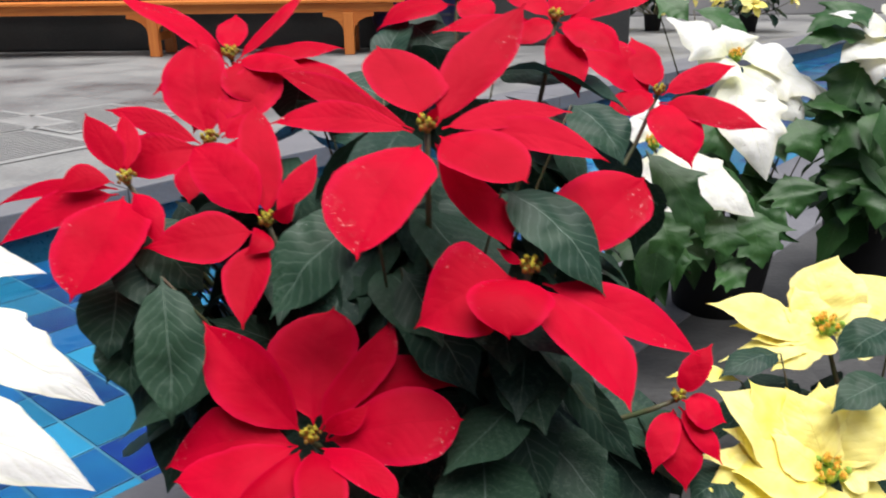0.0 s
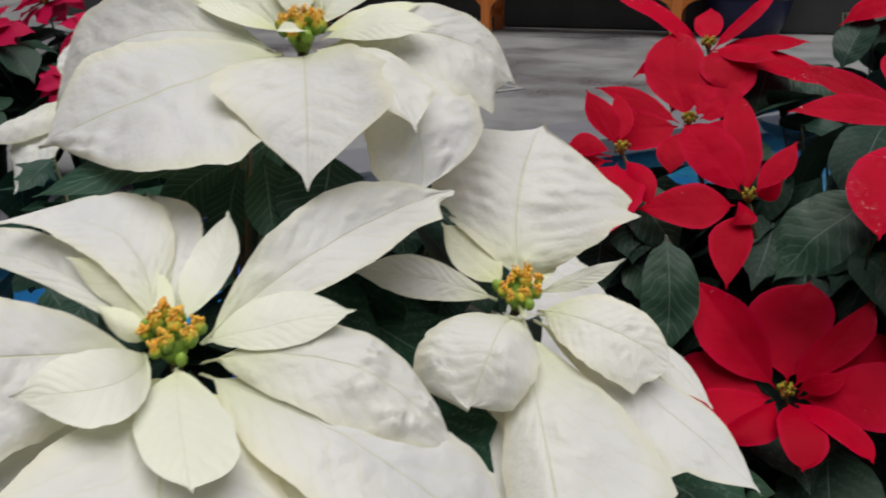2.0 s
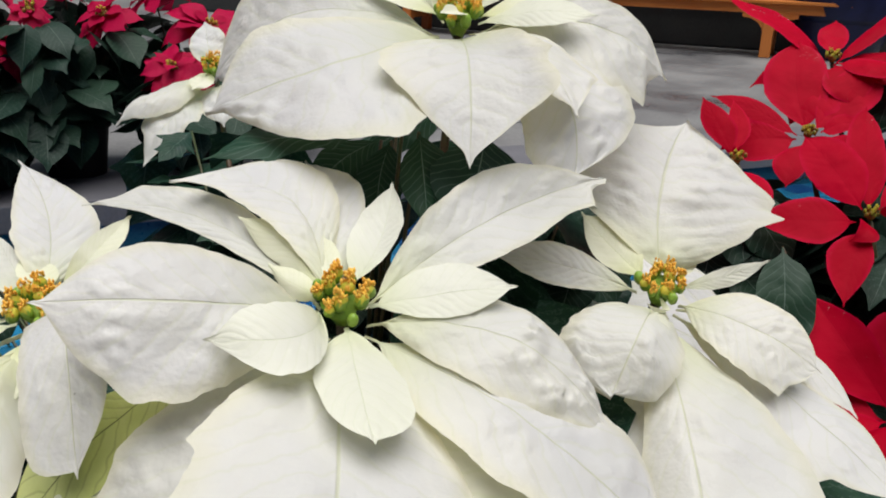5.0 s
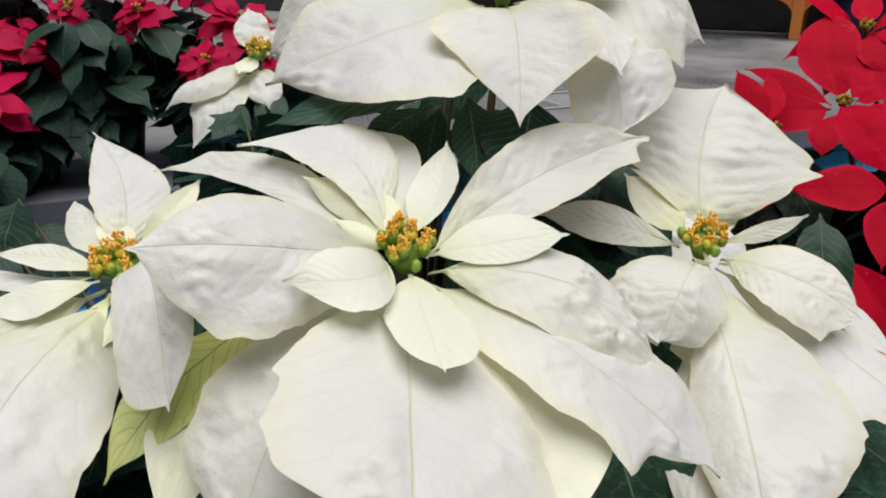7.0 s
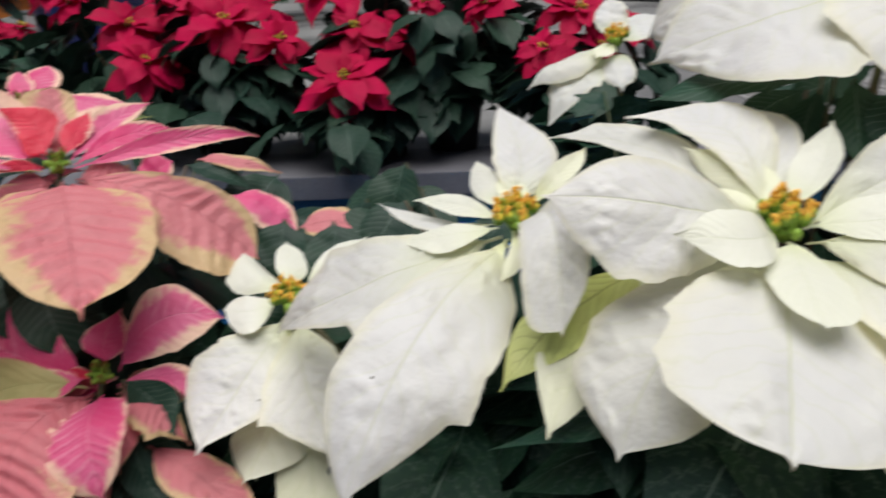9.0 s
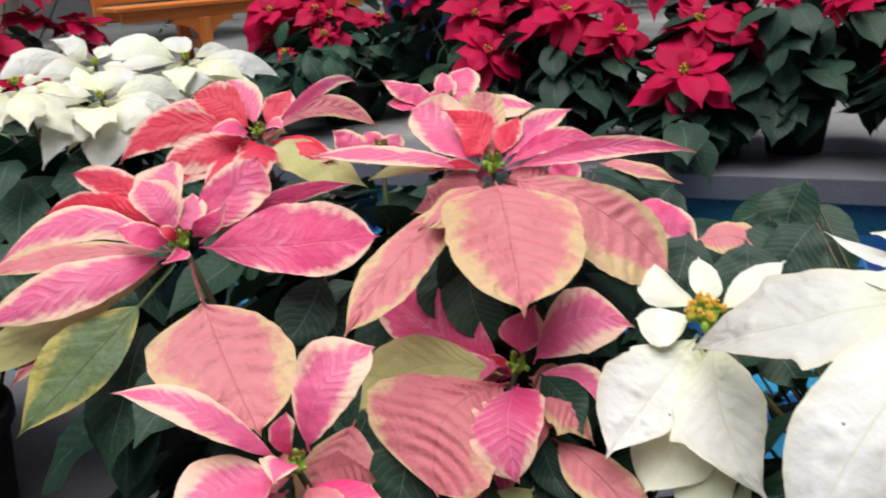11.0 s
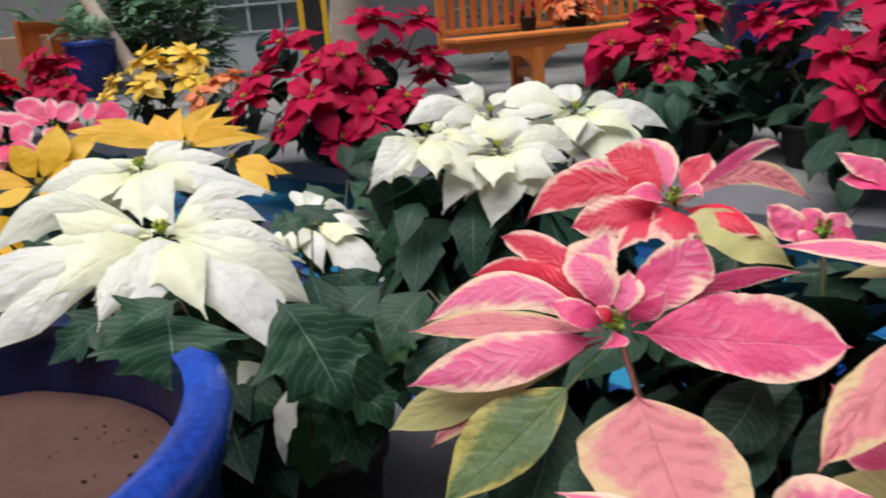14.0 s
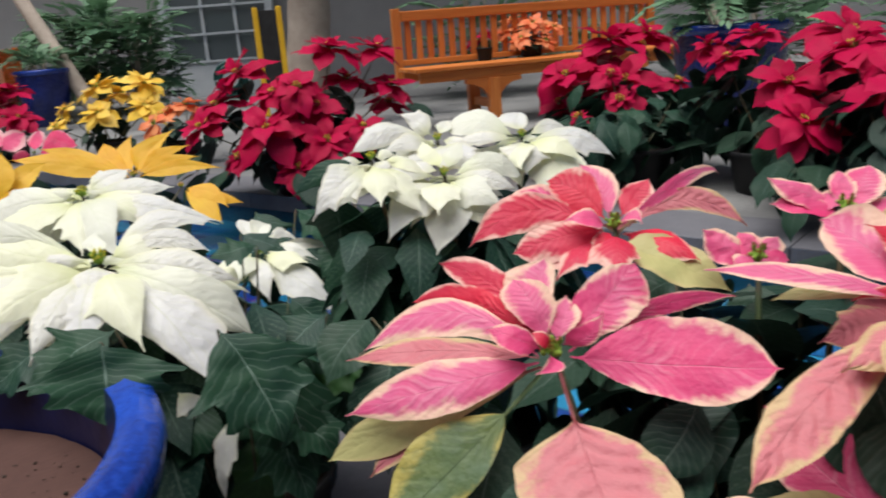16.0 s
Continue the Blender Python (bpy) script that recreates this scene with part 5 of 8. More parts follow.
flower(WHITE_FRONT, (-0.690, -0.003, 0.393), [
    ("i", "r", -132, -10, 5.0, 0.07, 0.18, -7, 1.8, 1.4, 4, 5, 0.43, 0.57),
    ("i", "r", 150, 24, 5.7, 0.07, -0.01, 22, 1.0, 1.3, 7, 4, 0.43, 0.31),
    ("i", "r", -178, 17, 6.4, 0.06, 0.13, 13, 2.0, 1.3, 20, 30, 0.58, 0.34),
    ("i", "e", 98, 16, 8.1, 0.07, -0.01, 16, 1.2, 1.2, -0, -0, 0.48, 0.47),
    ("W", "e", -76, -38, 12.4, -0.00, -0.00, -17, 2.8, 3.8, -2, -1, 0.41, 0.55, (-1, 0.3, 0.15)),
    ("W", "w", -8, -47, 13.0, 0.08, -0.12, -16, 3.1, 3.3, 2, 2, 0.45, 0.55, (-1, 0.55, 0.2)),
    ("c", "e", -69, -64, 13.2, 0.02, -0.06, -31, 1.5, 0.8, 1, 2, 0.69, 0.66),
    ("c", "e", -66, -55, 13.2, -0.04, 0.06, -11, 3.0, 2.8, 11, 14, 0.71, 0.75),
    ("c", "r", -30, -56, 17.7, -0.05, 0.01, -14, 2.5, 2.7, 12, 12, 0.75, 0.75)])
sprig(WHITE_FRONT, (-0.430, 0.054, 0.470), "l", "e", -130, -41, 10.2, 0.02, -0.09, -3, 2.2, 1.9, 3, 4, 0.37, 0.65, (1, 0.4, 0.3), name="bract")
sprig(WHITE_FRONT, (-0.428, 0.226, 0.542), "D", "e", -133, -6, 10.9, 0.05, -0.00, 9, 1.3, 2.4, 13, 8, 0.65, 0.53, (1, 0.4, 0.3), (1, 0.7, 0.4))
sprig(WHITE_FRONT, (-0.415, 0.221, 0.542), "D", "e", -54, -49, 5.7, 0.02, 0.00, -12, 2.3, 1.3, 10, 18, 0.41, 0.49)
sprig(WHITE_FRONT, (-0.383, 0.237, 0.543), "D", "e", -84, -47, 5.8, 0.02, 0.04, -16, 2.4, 2.5, 9, 10, 0.25, 0.55)
sprig(WHITE_FRONT, (-0.457, 0.253, 0.527), "D", "e", -114, -31, 6.1, 0.01, -0.10, -29, 1.8, 1.2, 3, 5, 0.53, 0.55)
sprig(WHITE_FRONT, (-0.442, 0.239, 0.531), "D", "e", -85, -69, 4.8, 0.00, -0.07, -9, 1.5, 1.4, -0, 0, 0.54, 0.62)
head(WHITE_FRONT, (-0.797, 0.501, 0.518), [
    ("o", -128, -26, 11.4, 3.8, 0.11, 0), ("L", -107, -46, 12.6, 6.4, 0.11, 0), ("o", 139, 43, 6.6, 3.8, 0.04, 0),
    ("o", 76, 21, 6.7, 5.1, 0.04, 0), ("o", -91, -28, 3.9, 2.5, 0.04, 0), ("o", -42, -46, 7.3, 3.8, 0.09, 0)])
leaf(WHITE_FRONT, "D", (-0.456, 0.272, 0.536), -144, -10, 9.4, 3.2, 0.1, 0)
leaf(WHITE_FRONT, "D", (-0.444, 0.324, 0.535), -136, -25, 7, 4.3, 0.1, 0)
leaf(WHITE_FRONT, "D", (-0.43, 0.324, 0.517), -117, -43, 5.1, 6.2, 0.1, 0)
leaf(WHITE_FRONT, "D", (-0.59, 0.081, 0.315), -99, -23, 6.2, 7.2, 0.1, 0)
leaf(WHITE_FRONT, "D", (-0.607, 0.114, 0.39), -36, -40, 4.2, 2.3, 0.06, 0)
leaf(WHITE_FRONT, "D", (-0.527, 0.072, 0.339), -86, -34, 6.3, 7.6, 0.1, 0)
leaf(WHITE_FRONT, "D", (-0.302, 0.257, 0.386), -1, -10, 4, 4.2, 0.1, 0)
leaf(WHITE_FRONT, "D", (-0.304, 0.221, 0.336), -31, -34, 4.2, 5.7, 0.1, 0)
leaf(WHITE_FRONT, "D", (-0.563, 0.014, 0.315), 17, -43, 8.1, 7.2, 0.1, 0)
leaf(WHITE_FRONT, "D", (-0.538, 0.084, 0.337), -94, -21, 9.9, 5.8, 0.1, 0)
leaf(WHITE_FRONT, "D", (-0.308, 0.239, 0.39), 2, 3, 5.1, 2.7, 0.06, 0)
leaf(WHITE_FRONT, "D", (-0.206, 0.304, 0.31), -21, -30, 4.6, 5.4, 0.1, 0)
leaf(WHITE_FRONT, "D", (-0.69, 0.345, 0.49), -94, -29, 4.2, 3.1, 0.06, 0)
leaf(WHITE_FRONT, "D", (-0.553, 0.449, 0.498), -105, -31, 5.8, 3.1, 0.06, 0)
leaf(WHITE_FRONT, "W", (-0.387, 0.533, 0.407), -2, -31, 16, 6.2, 0.1, 0)
leaf(WHITE_FRONT, "W", (-0.44, 0.598, 0.414), 29, -16, 11.8, 5.5, 0.1, 0)
leaf(WHITE_FRONT, "W", (-0.395, 0.493, 0.415), -6, -19, 9.1, 5.4, 0.1, 0)
leaf(WHITE_FRONT, "W", (-0.481, 0.597, 0.414), 49, -1, 8.4, 5.5, 0.1, 0)
leaf(WHITE_FRONT, "W", (-0.392, 0.42, 0.387), 1, -19, 18.7, 7.6, 0.1, 0)
leaf(WHITE_FRONT, "d", (-0.401, 0.409, 0.454), -125, -27, 8.5, 5.3, 0.08, 4)
leaf(WHITE_FRONT, "d", (-0.388, 0.436, 0.464), -62, -55, 7.7, 5.3, 0.08, 11)
leaf(WHITE_FRONT, "d", (-0.405, 0.418, 0.469), -66, -55, 7.9, 5.3, 0.08, 20)
leaf(WHITE_FRONT, "d", (-0.369, 0.41, 0.446), -42, -52, 7.4, 5.3, 0.08, -5)
leaf(WHITE_FRONT, "d", (-0.416, 0.421, 0.452), -22, -44, 7.3, 5.3, 0.08, -8)
leaf(WHITE_FRONT, "d", (-0.413, 0.39, 0.43), -104, -42, 6.5, 5.3, 0.08, -14)
leaf(WHITE_FRONT, "d", (-0.869, 0.257, 0.385), -17, -41, 7.5, 6, 0.08, 6)
leaf(WHITE_FRONT, "d", (-0.866, 0.237, 0.389), -120, -28, 7, 6, 0.08, 14)
leaf(WHITE_FRONT, "d", (-0.86, 0.241, 0.414), -70, -55, 7.8, 6, 0.08, 8)
leaf(WHITE_FRONT, "d", (-0.846, 0.251, 0.386), -25, -49, 9, 6, 0.08, -6)
leaf(WHITE_FRONT, "D", (-0.609, 0.349, 0.431), -99, -42, 6, 5, 0.08, 6)
leaf(WHITE_FRONT, "D", (-0.623, 0.317, 0.45), -53, -53, 6.9, 5, 0.08, -3)
leaf(WHITE_FRONT, "D", (-0.584, 0.364, 0.429), -17, -37, 6.4, 5, 0.08, 8)
leaf(WHITE_FRONT, "D", (-0.625, 0.345, 0.434), -5, -32, 8.5, 5, 0.08, -7)
leaf(WHITE_FRONT, "d", (-0.739, 0.069, 0.42), -33, -52, 6.6, 5, 0.08, -12)
leaf(WHITE_FRONT, "d", (-0.75, 0.074, 0.407), -37, -51, 6.3, 5, 0.08, -14)
leaf(WHITE_FRONT, "d", (-0.778, 0.082, 0.387), -12, -48, 7, 5, 0.08, 9)
leaf(WHITE_FRONT, "d", (-0.726, 0.066, 0.402), -98, -23, 6.1, 5, 0.08, 20)
leaf(WHITE_FRONT, "d", (-0.79, 0.054, 0.414), -56, -52, 7, 5, 0.08, -16)
leaf(WHITE_FRONT, "D", (-0.585, 0.257, 0.424), -90, -40, 8.2, 5.5, 0.08, 1)
leaf(WHITE_FRONT, "D", (-0.588, 0.259, 0.412), -63, -50, 6.9, 5.5, 0.08, -15)
leaf(WHITE_FRONT, "D", (-0.58, 0.33, 0.413), -103, -30, 9.5, 5.5, 0.08, 3)
leaf(WHITE_FRONT, "D", (-0.614, 0.246, 0.43), -24, -52, 7.2, 5.5, 0.08, -17)
leaf(WHITE_FRONT, "D", (-0.588, 0.279, 0.426), -30, -54, 7.7, 5.5, 0.08, 3)
leaf(WHITE_FRONT, "D", (-0.799, 0.021, 0.329), -77, -45, 6.9, 5.5, 0.08, -17)
leaf(WHITE_FRONT, "D", (-0.769, -0.007, 0.356), 16, -28, 6.7, 5.5, 0.08, -19)
leaf(WHITE_FRONT, "D", (-0.775, 0.003, 0.378), 4, -41, 7.3, 5.5, 0.08, -4)
leaf(WHITE_FRONT, "D", (-0.82, -0.001, 0.348), -85, -43, 7.7, 5.5, 0.08, -18)
leaf(WHITE_FRONT, "d", (-0.703, 0.065, 0.355), 1, -33, 5.1, 3.9, 0.08, 4)
leaf(WHITE_FRONT, "d", (-0.7, 0.053, 0.364), -76, -33, 4.4, 3.9, 0.08, -3)
leaf(WHITE_FRONT, "d", (-0.725, 0.06, 0.353), -37, -44, 4.6, 3.9, 0.08, 4)
leaf(WHITE_FRONT, "d", (-0.761, 0.16, 0.412), -80, -43, 6.8, 4.6, 0.08, -16)
leaf(WHITE_FRONT, "d", (-0.771, 0.151, 0.4), -103, -23, 7.4, 4.6, 0.08, -10)
leaf(WHITE_FRONT, "d", (-0.801, 0.146, 0.408), -59, -46, 5.5, 4.6, 0.08, 20)
leaf(WHITE_FRONT, "d", (-0.506, 0.296, 0.415), -54, -46, 5.3, 3.7, 0.08, 20)
leaf(WHITE_FRONT, "d", (-0.5, 0.289, 0.409), -83, -33, 5.2, 3.7, 0.08, 11)
leaf(WHITE_FRONT, "d", (-0.513, 0.266, 0.403), -14, -40, 4.8, 3.7, 0.08, -18)
leaf(WHITE_FRONT, "d", (-0.704, 0.234, 0.392), -97, -39, 5.4, 4.1, 0.08, -14)
leaf(WHITE_FRONT, "d", (-0.68, 0.214, 0.409), -11, -31, 5.3, 4.1, 0.08, 20)
leaf(WHITE_FRONT, "d", (-0.678, 0.224, 0.405), -6, -34, 6.8, 4.1, 0.08, -7)
leaf(WHITE_FRONT, "d", (-0.782, 0.098, 0.338), -40, -51, 6.5, 5, 0.08, -2)
leaf(WHITE_FRONT, "d", (-0.77, 0.086, 0.36), -20, -45, 6.8, 5, 0.08, -18)
leaf(WHITE_FRONT, "d", (-0.757, 0.078, 0.333), -61, -49, 5.4, 5, 0.08, -16)
leaf(WHITE_FRONT, "d", (-0.364, 0.413, 0.421), -25, -43, 5.5, 3.9, 0.08, -18)
leaf(WHITE_FRONT, "d", (-0.367, 0.394, 0.428), -99, -41, 6.1, 3.9, 0.08, 15)
leaf(WHITE_FRONT, "d", (-0.363, 0.37, 0.434), -87, -45, 5.5, 3.9, 0.08, -8)
leaf(WHITE_FRONT, "d", (-0.416, 0.399, 0.466), -130, -24, 7, 4.6, 0.08, -9)
leaf(WHITE_FRONT, "d", (-0.413, 0.418, 0.472), -26, -41, 7, 4.6, 0.08, -17)
leaf(WHITE_FRONT, "d", (-0.375, 0.405, 0.485), -36, -46, 6.6, 4.6, 0.08, 1)
leaf(WHITE_FRONT, "d", (-0.416, 0.393, 0.472), -51, -47, 5.7, 4.6, 0.08, -4)
leaf(WHITE_FRONT, "d", (-0.372, 0.333, 0.414), -121, -30, 5.9, 4.3, 0.08, 13)
leaf(WHITE_FRONT, "d", (-0.379, 0.349, 0.417), -95, -44, 5.4, 4.3, 0.08, 11)
leaf(WHITE_FRONT, "d", (-0.383, 0.344, 0.416), -96, -42, 5, 4.3, 0.08, -9)
leaf(WHITE_FRONT, "d", (-0.37, 0.353, 0.408), -85, -45, 5, 4.3, 0.08, -2)
# pink front
flower(PINK_FRONT, (-0.894, -0.337, 0.445), [
    ("r", "r", -80, 42, 2.1, 0.32, 0.01, -19, 0.6, 0.5, 3, 1, 0.50, 0.60),
    ("p", "e", -30, -9, 3.6, 0.16, 0.24, -24, 0.8, 0.6, -21, -25, 0.64, 0.47),
    ("p", "e", 152, 42, 4.4, 0.06, -0.08, 10, 1.3, 1.2, -8, -9, 0.49, 0.59),
    ("p", "e", 91, 34, 4.5, 0.34, -0.17, 40, 1.1, 0.6, -2, 10, 0.34, 0.53),
    ("p", "r", -108, 15, 5.0, 0.28, 0.09, -12, 1.2, 1.0, -5, -0, 0.32, 0.40),
    ("p", "r", -152, 42, 6.3, 0.07, -0.06, -10, 1.8, 1.7, -6, -4, 0.72, 0.44),
    ("p", "r", 174, 40, 7.8, -0.00, 0.11, 3, 2.8, 1.2, -4, -10, 0.75, 0.72),
    ("p", "r", 116, 32, 9.3, -0.01, -0.01, 26, 1.9, 2.6, -3, -2, 0.47, 0.66),
    ("r", "r", -142, 19, 13.0, -0.04, -0.11, -26, 1.2, 1.4, -3, 3, 0.64, 0.75),
    ("r", "r", -129, 7, 13.0, -0.06, -0.14, -42, 0.8, 1.3, 9, 11, 0.75, 0.75),
    ("p", "r", 67, -1, 15.4, -0.10, 0.02, 17, 3.7, 2.7, -3, -1, 0.51, 0.65),
    ("p", "e", 107, 4, 15.9, -0.01, 0.08, 50, 0.7, 0.8, 0, -0, 0.67, 0.64),
    ("p", "e", -115, -7, 16.1, 0.09, -0.21, -9, 2.1, 1.5, 10, 4, 0.58, 0.74),
    ("q", "e", -108, -6, 16.4, 0.06, -0.01, 2, 1.5, 1.4, 2, 1, 0.55, 0.60),
    ("p", "e", -97, -17, 16.6, 0.15, 0.04, -20, 2.0, 2.2, 7, 6, 0.47, 0.55),
    ("q", "e", -93, -34, 17.2, 0.02, -0.07, -18, 1.1, 1.7, -5, -5, 0.75, 0.75),
    ("q", "R", 10, -34, 17.7, 0.01, -0.02, 1, 4.6, 5.0, -4, -4, 0.65, 0.41),
    ("g", "E", -69, -37, 18.1, 0.05, 0.03, -14, 2.1, 3.4, 3, 1, 0.57, 0.63),
    ("y", "e", -99, -27, 20.0, 0.05, -0.01, -26, 1.8, 1.6, 3, -5, 0.67, 0.75)])
flower(PINK_FRONT, (-0.828, -0.101, 0.486), [
    ("r", "e", -102, -3, 5.1, 0.02, -0.11, -42, 0.4, 0.5, 0, -0, 0.39, 0.38),
    ("r", "e", 131, 28, 5.8, 0.01, 0.02, 16, 1.0, 1.0, 0, -0, 0.47, 0.63),
    ("r", "e", -147, 38, 6.3, -0.05, -0.25, -8, 1.7, 1.7, 2, -0, 0.25, 0.40),
    ("q", "r", 160, 29, 9.0, -0.07, 0.01, 10, 2.3, 1.7, -5, -7, 0.75, 0.75),
    ("p", "r", -152, 23, 9.3, -0.01, -0.04, -9, 2.5, 2.6, -16, -15, 0.48, 0.73),
    ("p", "e", 111, 16, 9.8, -0.01, 0.08, 16, 1.3, 1.1, -6, -8, 0.64, 0.58),
    ("y", "e", -113, -5, 9.9, 0.10, -0.04, -5, 0.8, 0.8, -3, -5, 0.61, 0.64),
    ("p", "e", 97, 2, 10.1, 0.06, 0.10, 19, 1.0, 1.1, -7, -3, 0.69, 0.58),
    ("p", "e", -109, 6, 14.3, 0.08, -0.00, -9, 1.0, 0.9, 1, 1, 0.55, 0.57),
    ("p", "e", 40, 7, 15.5, -0.24, 0.14, 35, 0.9, 1.0, -12, -15, 0.39, 0.41),
    ("q", "r", -17, -26, 15.6, 0.06, 0.00, -10, 5.4, 4.8, -3, -3, 0.35, 0.38),
    ("q", "r", 51, -31, 15.7, 0.05, 0.09, 7, 2.8, 4.2, 1, 1, 0.74, 0.68),
    ("q", "e", -66, -29, 18.2, -0.02, -0.07, -8, 2.4, 1.8, 3, 4, 0.63, 0.66)], 1.0, (7, 10, 30, "qqp"))
flower(PINK_FRONT, (-1.103, -0.241, 0.482), [
    ("p", "e", 55, -2, 2.8, 0.29, 0.25, -4, 0.9, 1.0, -16, -7, 0.75, 0.25),
    ("p", "e", -91, 3, 5.1, 0.33, 0.08, -11, 1.5, 1.4, -14, 11, 0.25, 0.33),
    ("r", "e", -50, -38, 5.1, 0.19, 0.17, -24, 1.8, 1.6, -0, 2, 0.34, 0.42),
    ("r", "e", 128, 30, 6.4, 0.03, 0.02, 19, 1.4, 1.5, -1, -2, 0.49, 0.69),
    ("r", "r", -129, 26, 8.2, 0.01, -0.13, -21, 2.0, 2.2, -0, -1, 0.44, 0.68),
    ("p", "r", -167, 31, 8.8, 0.04, -0.09, -5, 1.2, 1.7, 1, 1, 0.56, 0.48),
    ("r", "r", -91, -14, 10.2, 0.08, -0.02, -27, 2.3, 1.7, 1, 2, 0.50, 0.51),
    ("q", "e", 81, -5, 12.4, 0.03, 0.24, 32, 1.4, 1.1, -2, -0, 0.73, 0.61),
    ("p", "e", -110, -6, 13.1, 0.09, -0.25, -14, 2.3, 2.2, 4, -2, 0.54, 0.73),
    ("r", "e", -103, -9, 14.5, 0.06, -0.21, -25, 2.2, 2.1, 5, -4, 0.56, 0.75),
    ("p", "e", 121, 8, 15.2, 0.26, 0.15, 57, 0.7, 0.8, 9, -11, 0.37, 0.32)], 1.0, (7, 10, 26, "qrr"))
flower(PINK_FRONT, (-0.747, -0.123, 0.355), [
    ("r", "e", -149, 2, 2.6, 0.08, 0.01, -48, 0.4, 0.4, -3, -3, 0.42, 0.56),
    ("p", "e", 135, 33, 5.3, -0.06, 0.17, -2, 1.6, 2.0, 0, -0, 0.37, 0.48),
    ("p", "e", -139, -4, 7.4, 0.01, 0.06, -20, 1.3, 1.0, -0, 0, 0.38, 0.54),
    ("p", "e", 37, -24, 7.5, 0.01, 0.25, 20, 1.5, 0.3, -9, -51, 0.69, 0.25),
    ("p", "r", -26, -41, 8.7, 0.18, -0.05, 15, 2.6, 3.6, -8, -2, 0.28, 0.51),
    ("p", "e", 76, 13, 9.1, 0.09, 0.23, 13, 2.6, 2.6, -2, -0, 0.70, 0.54),
    ("q", "r", -64, -35, 11.1, 0.08, -0.25, 2, 4.7, 6.5, 4, 2, 0.62, 0.63),
    ("p", "e", -60, -56, 12.0, -0.04, 0.03, -1, 1.9, 1.3, 0, 3, 0.67, 0.75),
    ("y", "r", -120, -20, 13.3, 0.03, -0.18, -25, 2.7, 2.9, 2, -2, 0.52, 0.75),
    ("p", "r", -152, 16, 15.0, -0.01, 0.08, -23, 2.4, 4.0, 0, 0, 0.65, 0.66)], 1.0, (7, 9, 35, "qqp"))
flower(PINK_FRONT, (-0.710, -0.296, 0.345), [
    ("p", "e", -35, 12, 3.1, 0.35, -0.03, -1, 1.0, 1.5, 0, -2, 0.53, 0.63),
    ("p", "e", -165, 86, 3.7, 0.12, 0.21, 6, 0.7, 0.9, -1, 1, 0.75, 0.75),
    ("p", "r", -82, -4, 8.0, 0.03, -0.05, 1, 2.3, 2.4, -5, -5, 0.40, 0.52),
    ("p", "r", 106, 42, 8.9, 0.19, 0.13, 5, 2.5, 2.1, -11, 1, 0.75, 0.50),
    ("p", "e", -121, 21, 12.8, 0.18, 0.00, 9, 1.4, 1.2, 4, -3, 0.45, 0.65)], 1.0, (6, 9, 35, "qqp"))
sprig(PINK_FRONT, (-0.789, -0.239, 0.317), "q", "e", -35, -36, 9.5, 0.01, -0.04, 2, 2.7, 3.2, 7, 6, 0.41, 0.50, name="bract")
sprig(PINK_FRONT, (-0.719, -0.110, 0.305), "q", "e", 22, -30, 11.6, 0.06, 0.05, 1, 1.8, 2.1, 1, -2, 0.49, 0.32, name="bract")
sprig(PINK_FRONT, (-0.706, -0.132, 0.278), "y", "e", -93, -27, 6.2, 0.01, 0.04, -31, 2.0, 1.7, 1, 1, 0.46, 0.49, name="bract")
sprig(PINK_FRONT, (-0.822, -0.129, 0.409), "d", "r", 1, -52, 6.7, 0.05, -0.07, 7, 2.1, 2.4, -0, -2, 0.61, 0.25, name="bract")
sprig(PINK_FRONT, (-0.892, -0.231, 0.397), "d", "r", -63, -44, 6.8, 0.02, 0.07, -15, 2.4, 2.5, 4, 4, 0.49, 0.50, name="bract")
sprig(PINK_FRONT, (-0.763, -0.201, 0.329), "d", "e", -42, -54, 8.6, 0.01, 0.02, -4, 2.9, 2.6, 3, 3, 0.52, 0.53, name="bract")
sprig(PINK_FRONT, (-0.730, -0.114, 0.354), "d", "e", 24, -42, 5.2, -0.09, 0.07, 25, 1.6, 1.7, 1, 1, 0.52, 0.49, name="bract")
sprig(PINK_FRONT, (-0.717, -0.119, 0.320), "d", "e", 13, -52, 6.2, -0.08, -0.12, 16, 1.1, 1.5, 1, 2, 0.54, 0.40, name="bract")
head(PINK_FRONT, (-0.989, -0.076, 0.509), [
    ("p", -116, 19, 6.6, 2.9, 0.06, 0), ("p", -111, 2, 5.8, 2.5, 0.08, 0), ("p", 134, 27, 5.7, 3.7, 0.04, 0),
    ("p", 164, 29, 4.5, 2.2, 0.04, 0), ("p", 77, -9, 8.6, 4.4, 0.11, 0), ("g", 75, -15, 10.8, 2.9, 0.09, 0),
    ("p", -155, 0, 3.9, 2.9, 0.08, 0)])
head(PINK_FRONT, (-1.012, -0.139, 0.466), [
    ("p", -121, 22, 5.1, 3.1, 0.08, 0), ("p", -166, 25, 3.1, 2.5, 0.04, 0), ("p", 127, 15, 3.4, 2.5, 0.04, 0),
    ("p", 76, -13, 2.6, 2, 0.04, 0), ("p", -70, -13, 2.6, 2, 0.04, 0)])
leaf(PINK_FRONT, "y", (-1.089, -0.24, 0.465), 66, -22, 11.2, 5.5, 0.08, 0)
leaf(PINK_FRONT, "d", (-0.921, -0.247, 0.38), 30, -44, 6.8, 7.3, 0.06, 0)
leaf(PINK_FRONT, "d", (-0.842, -0.138, 0.392), 34, -43, 7.3, 5.8, 0.06, 0)
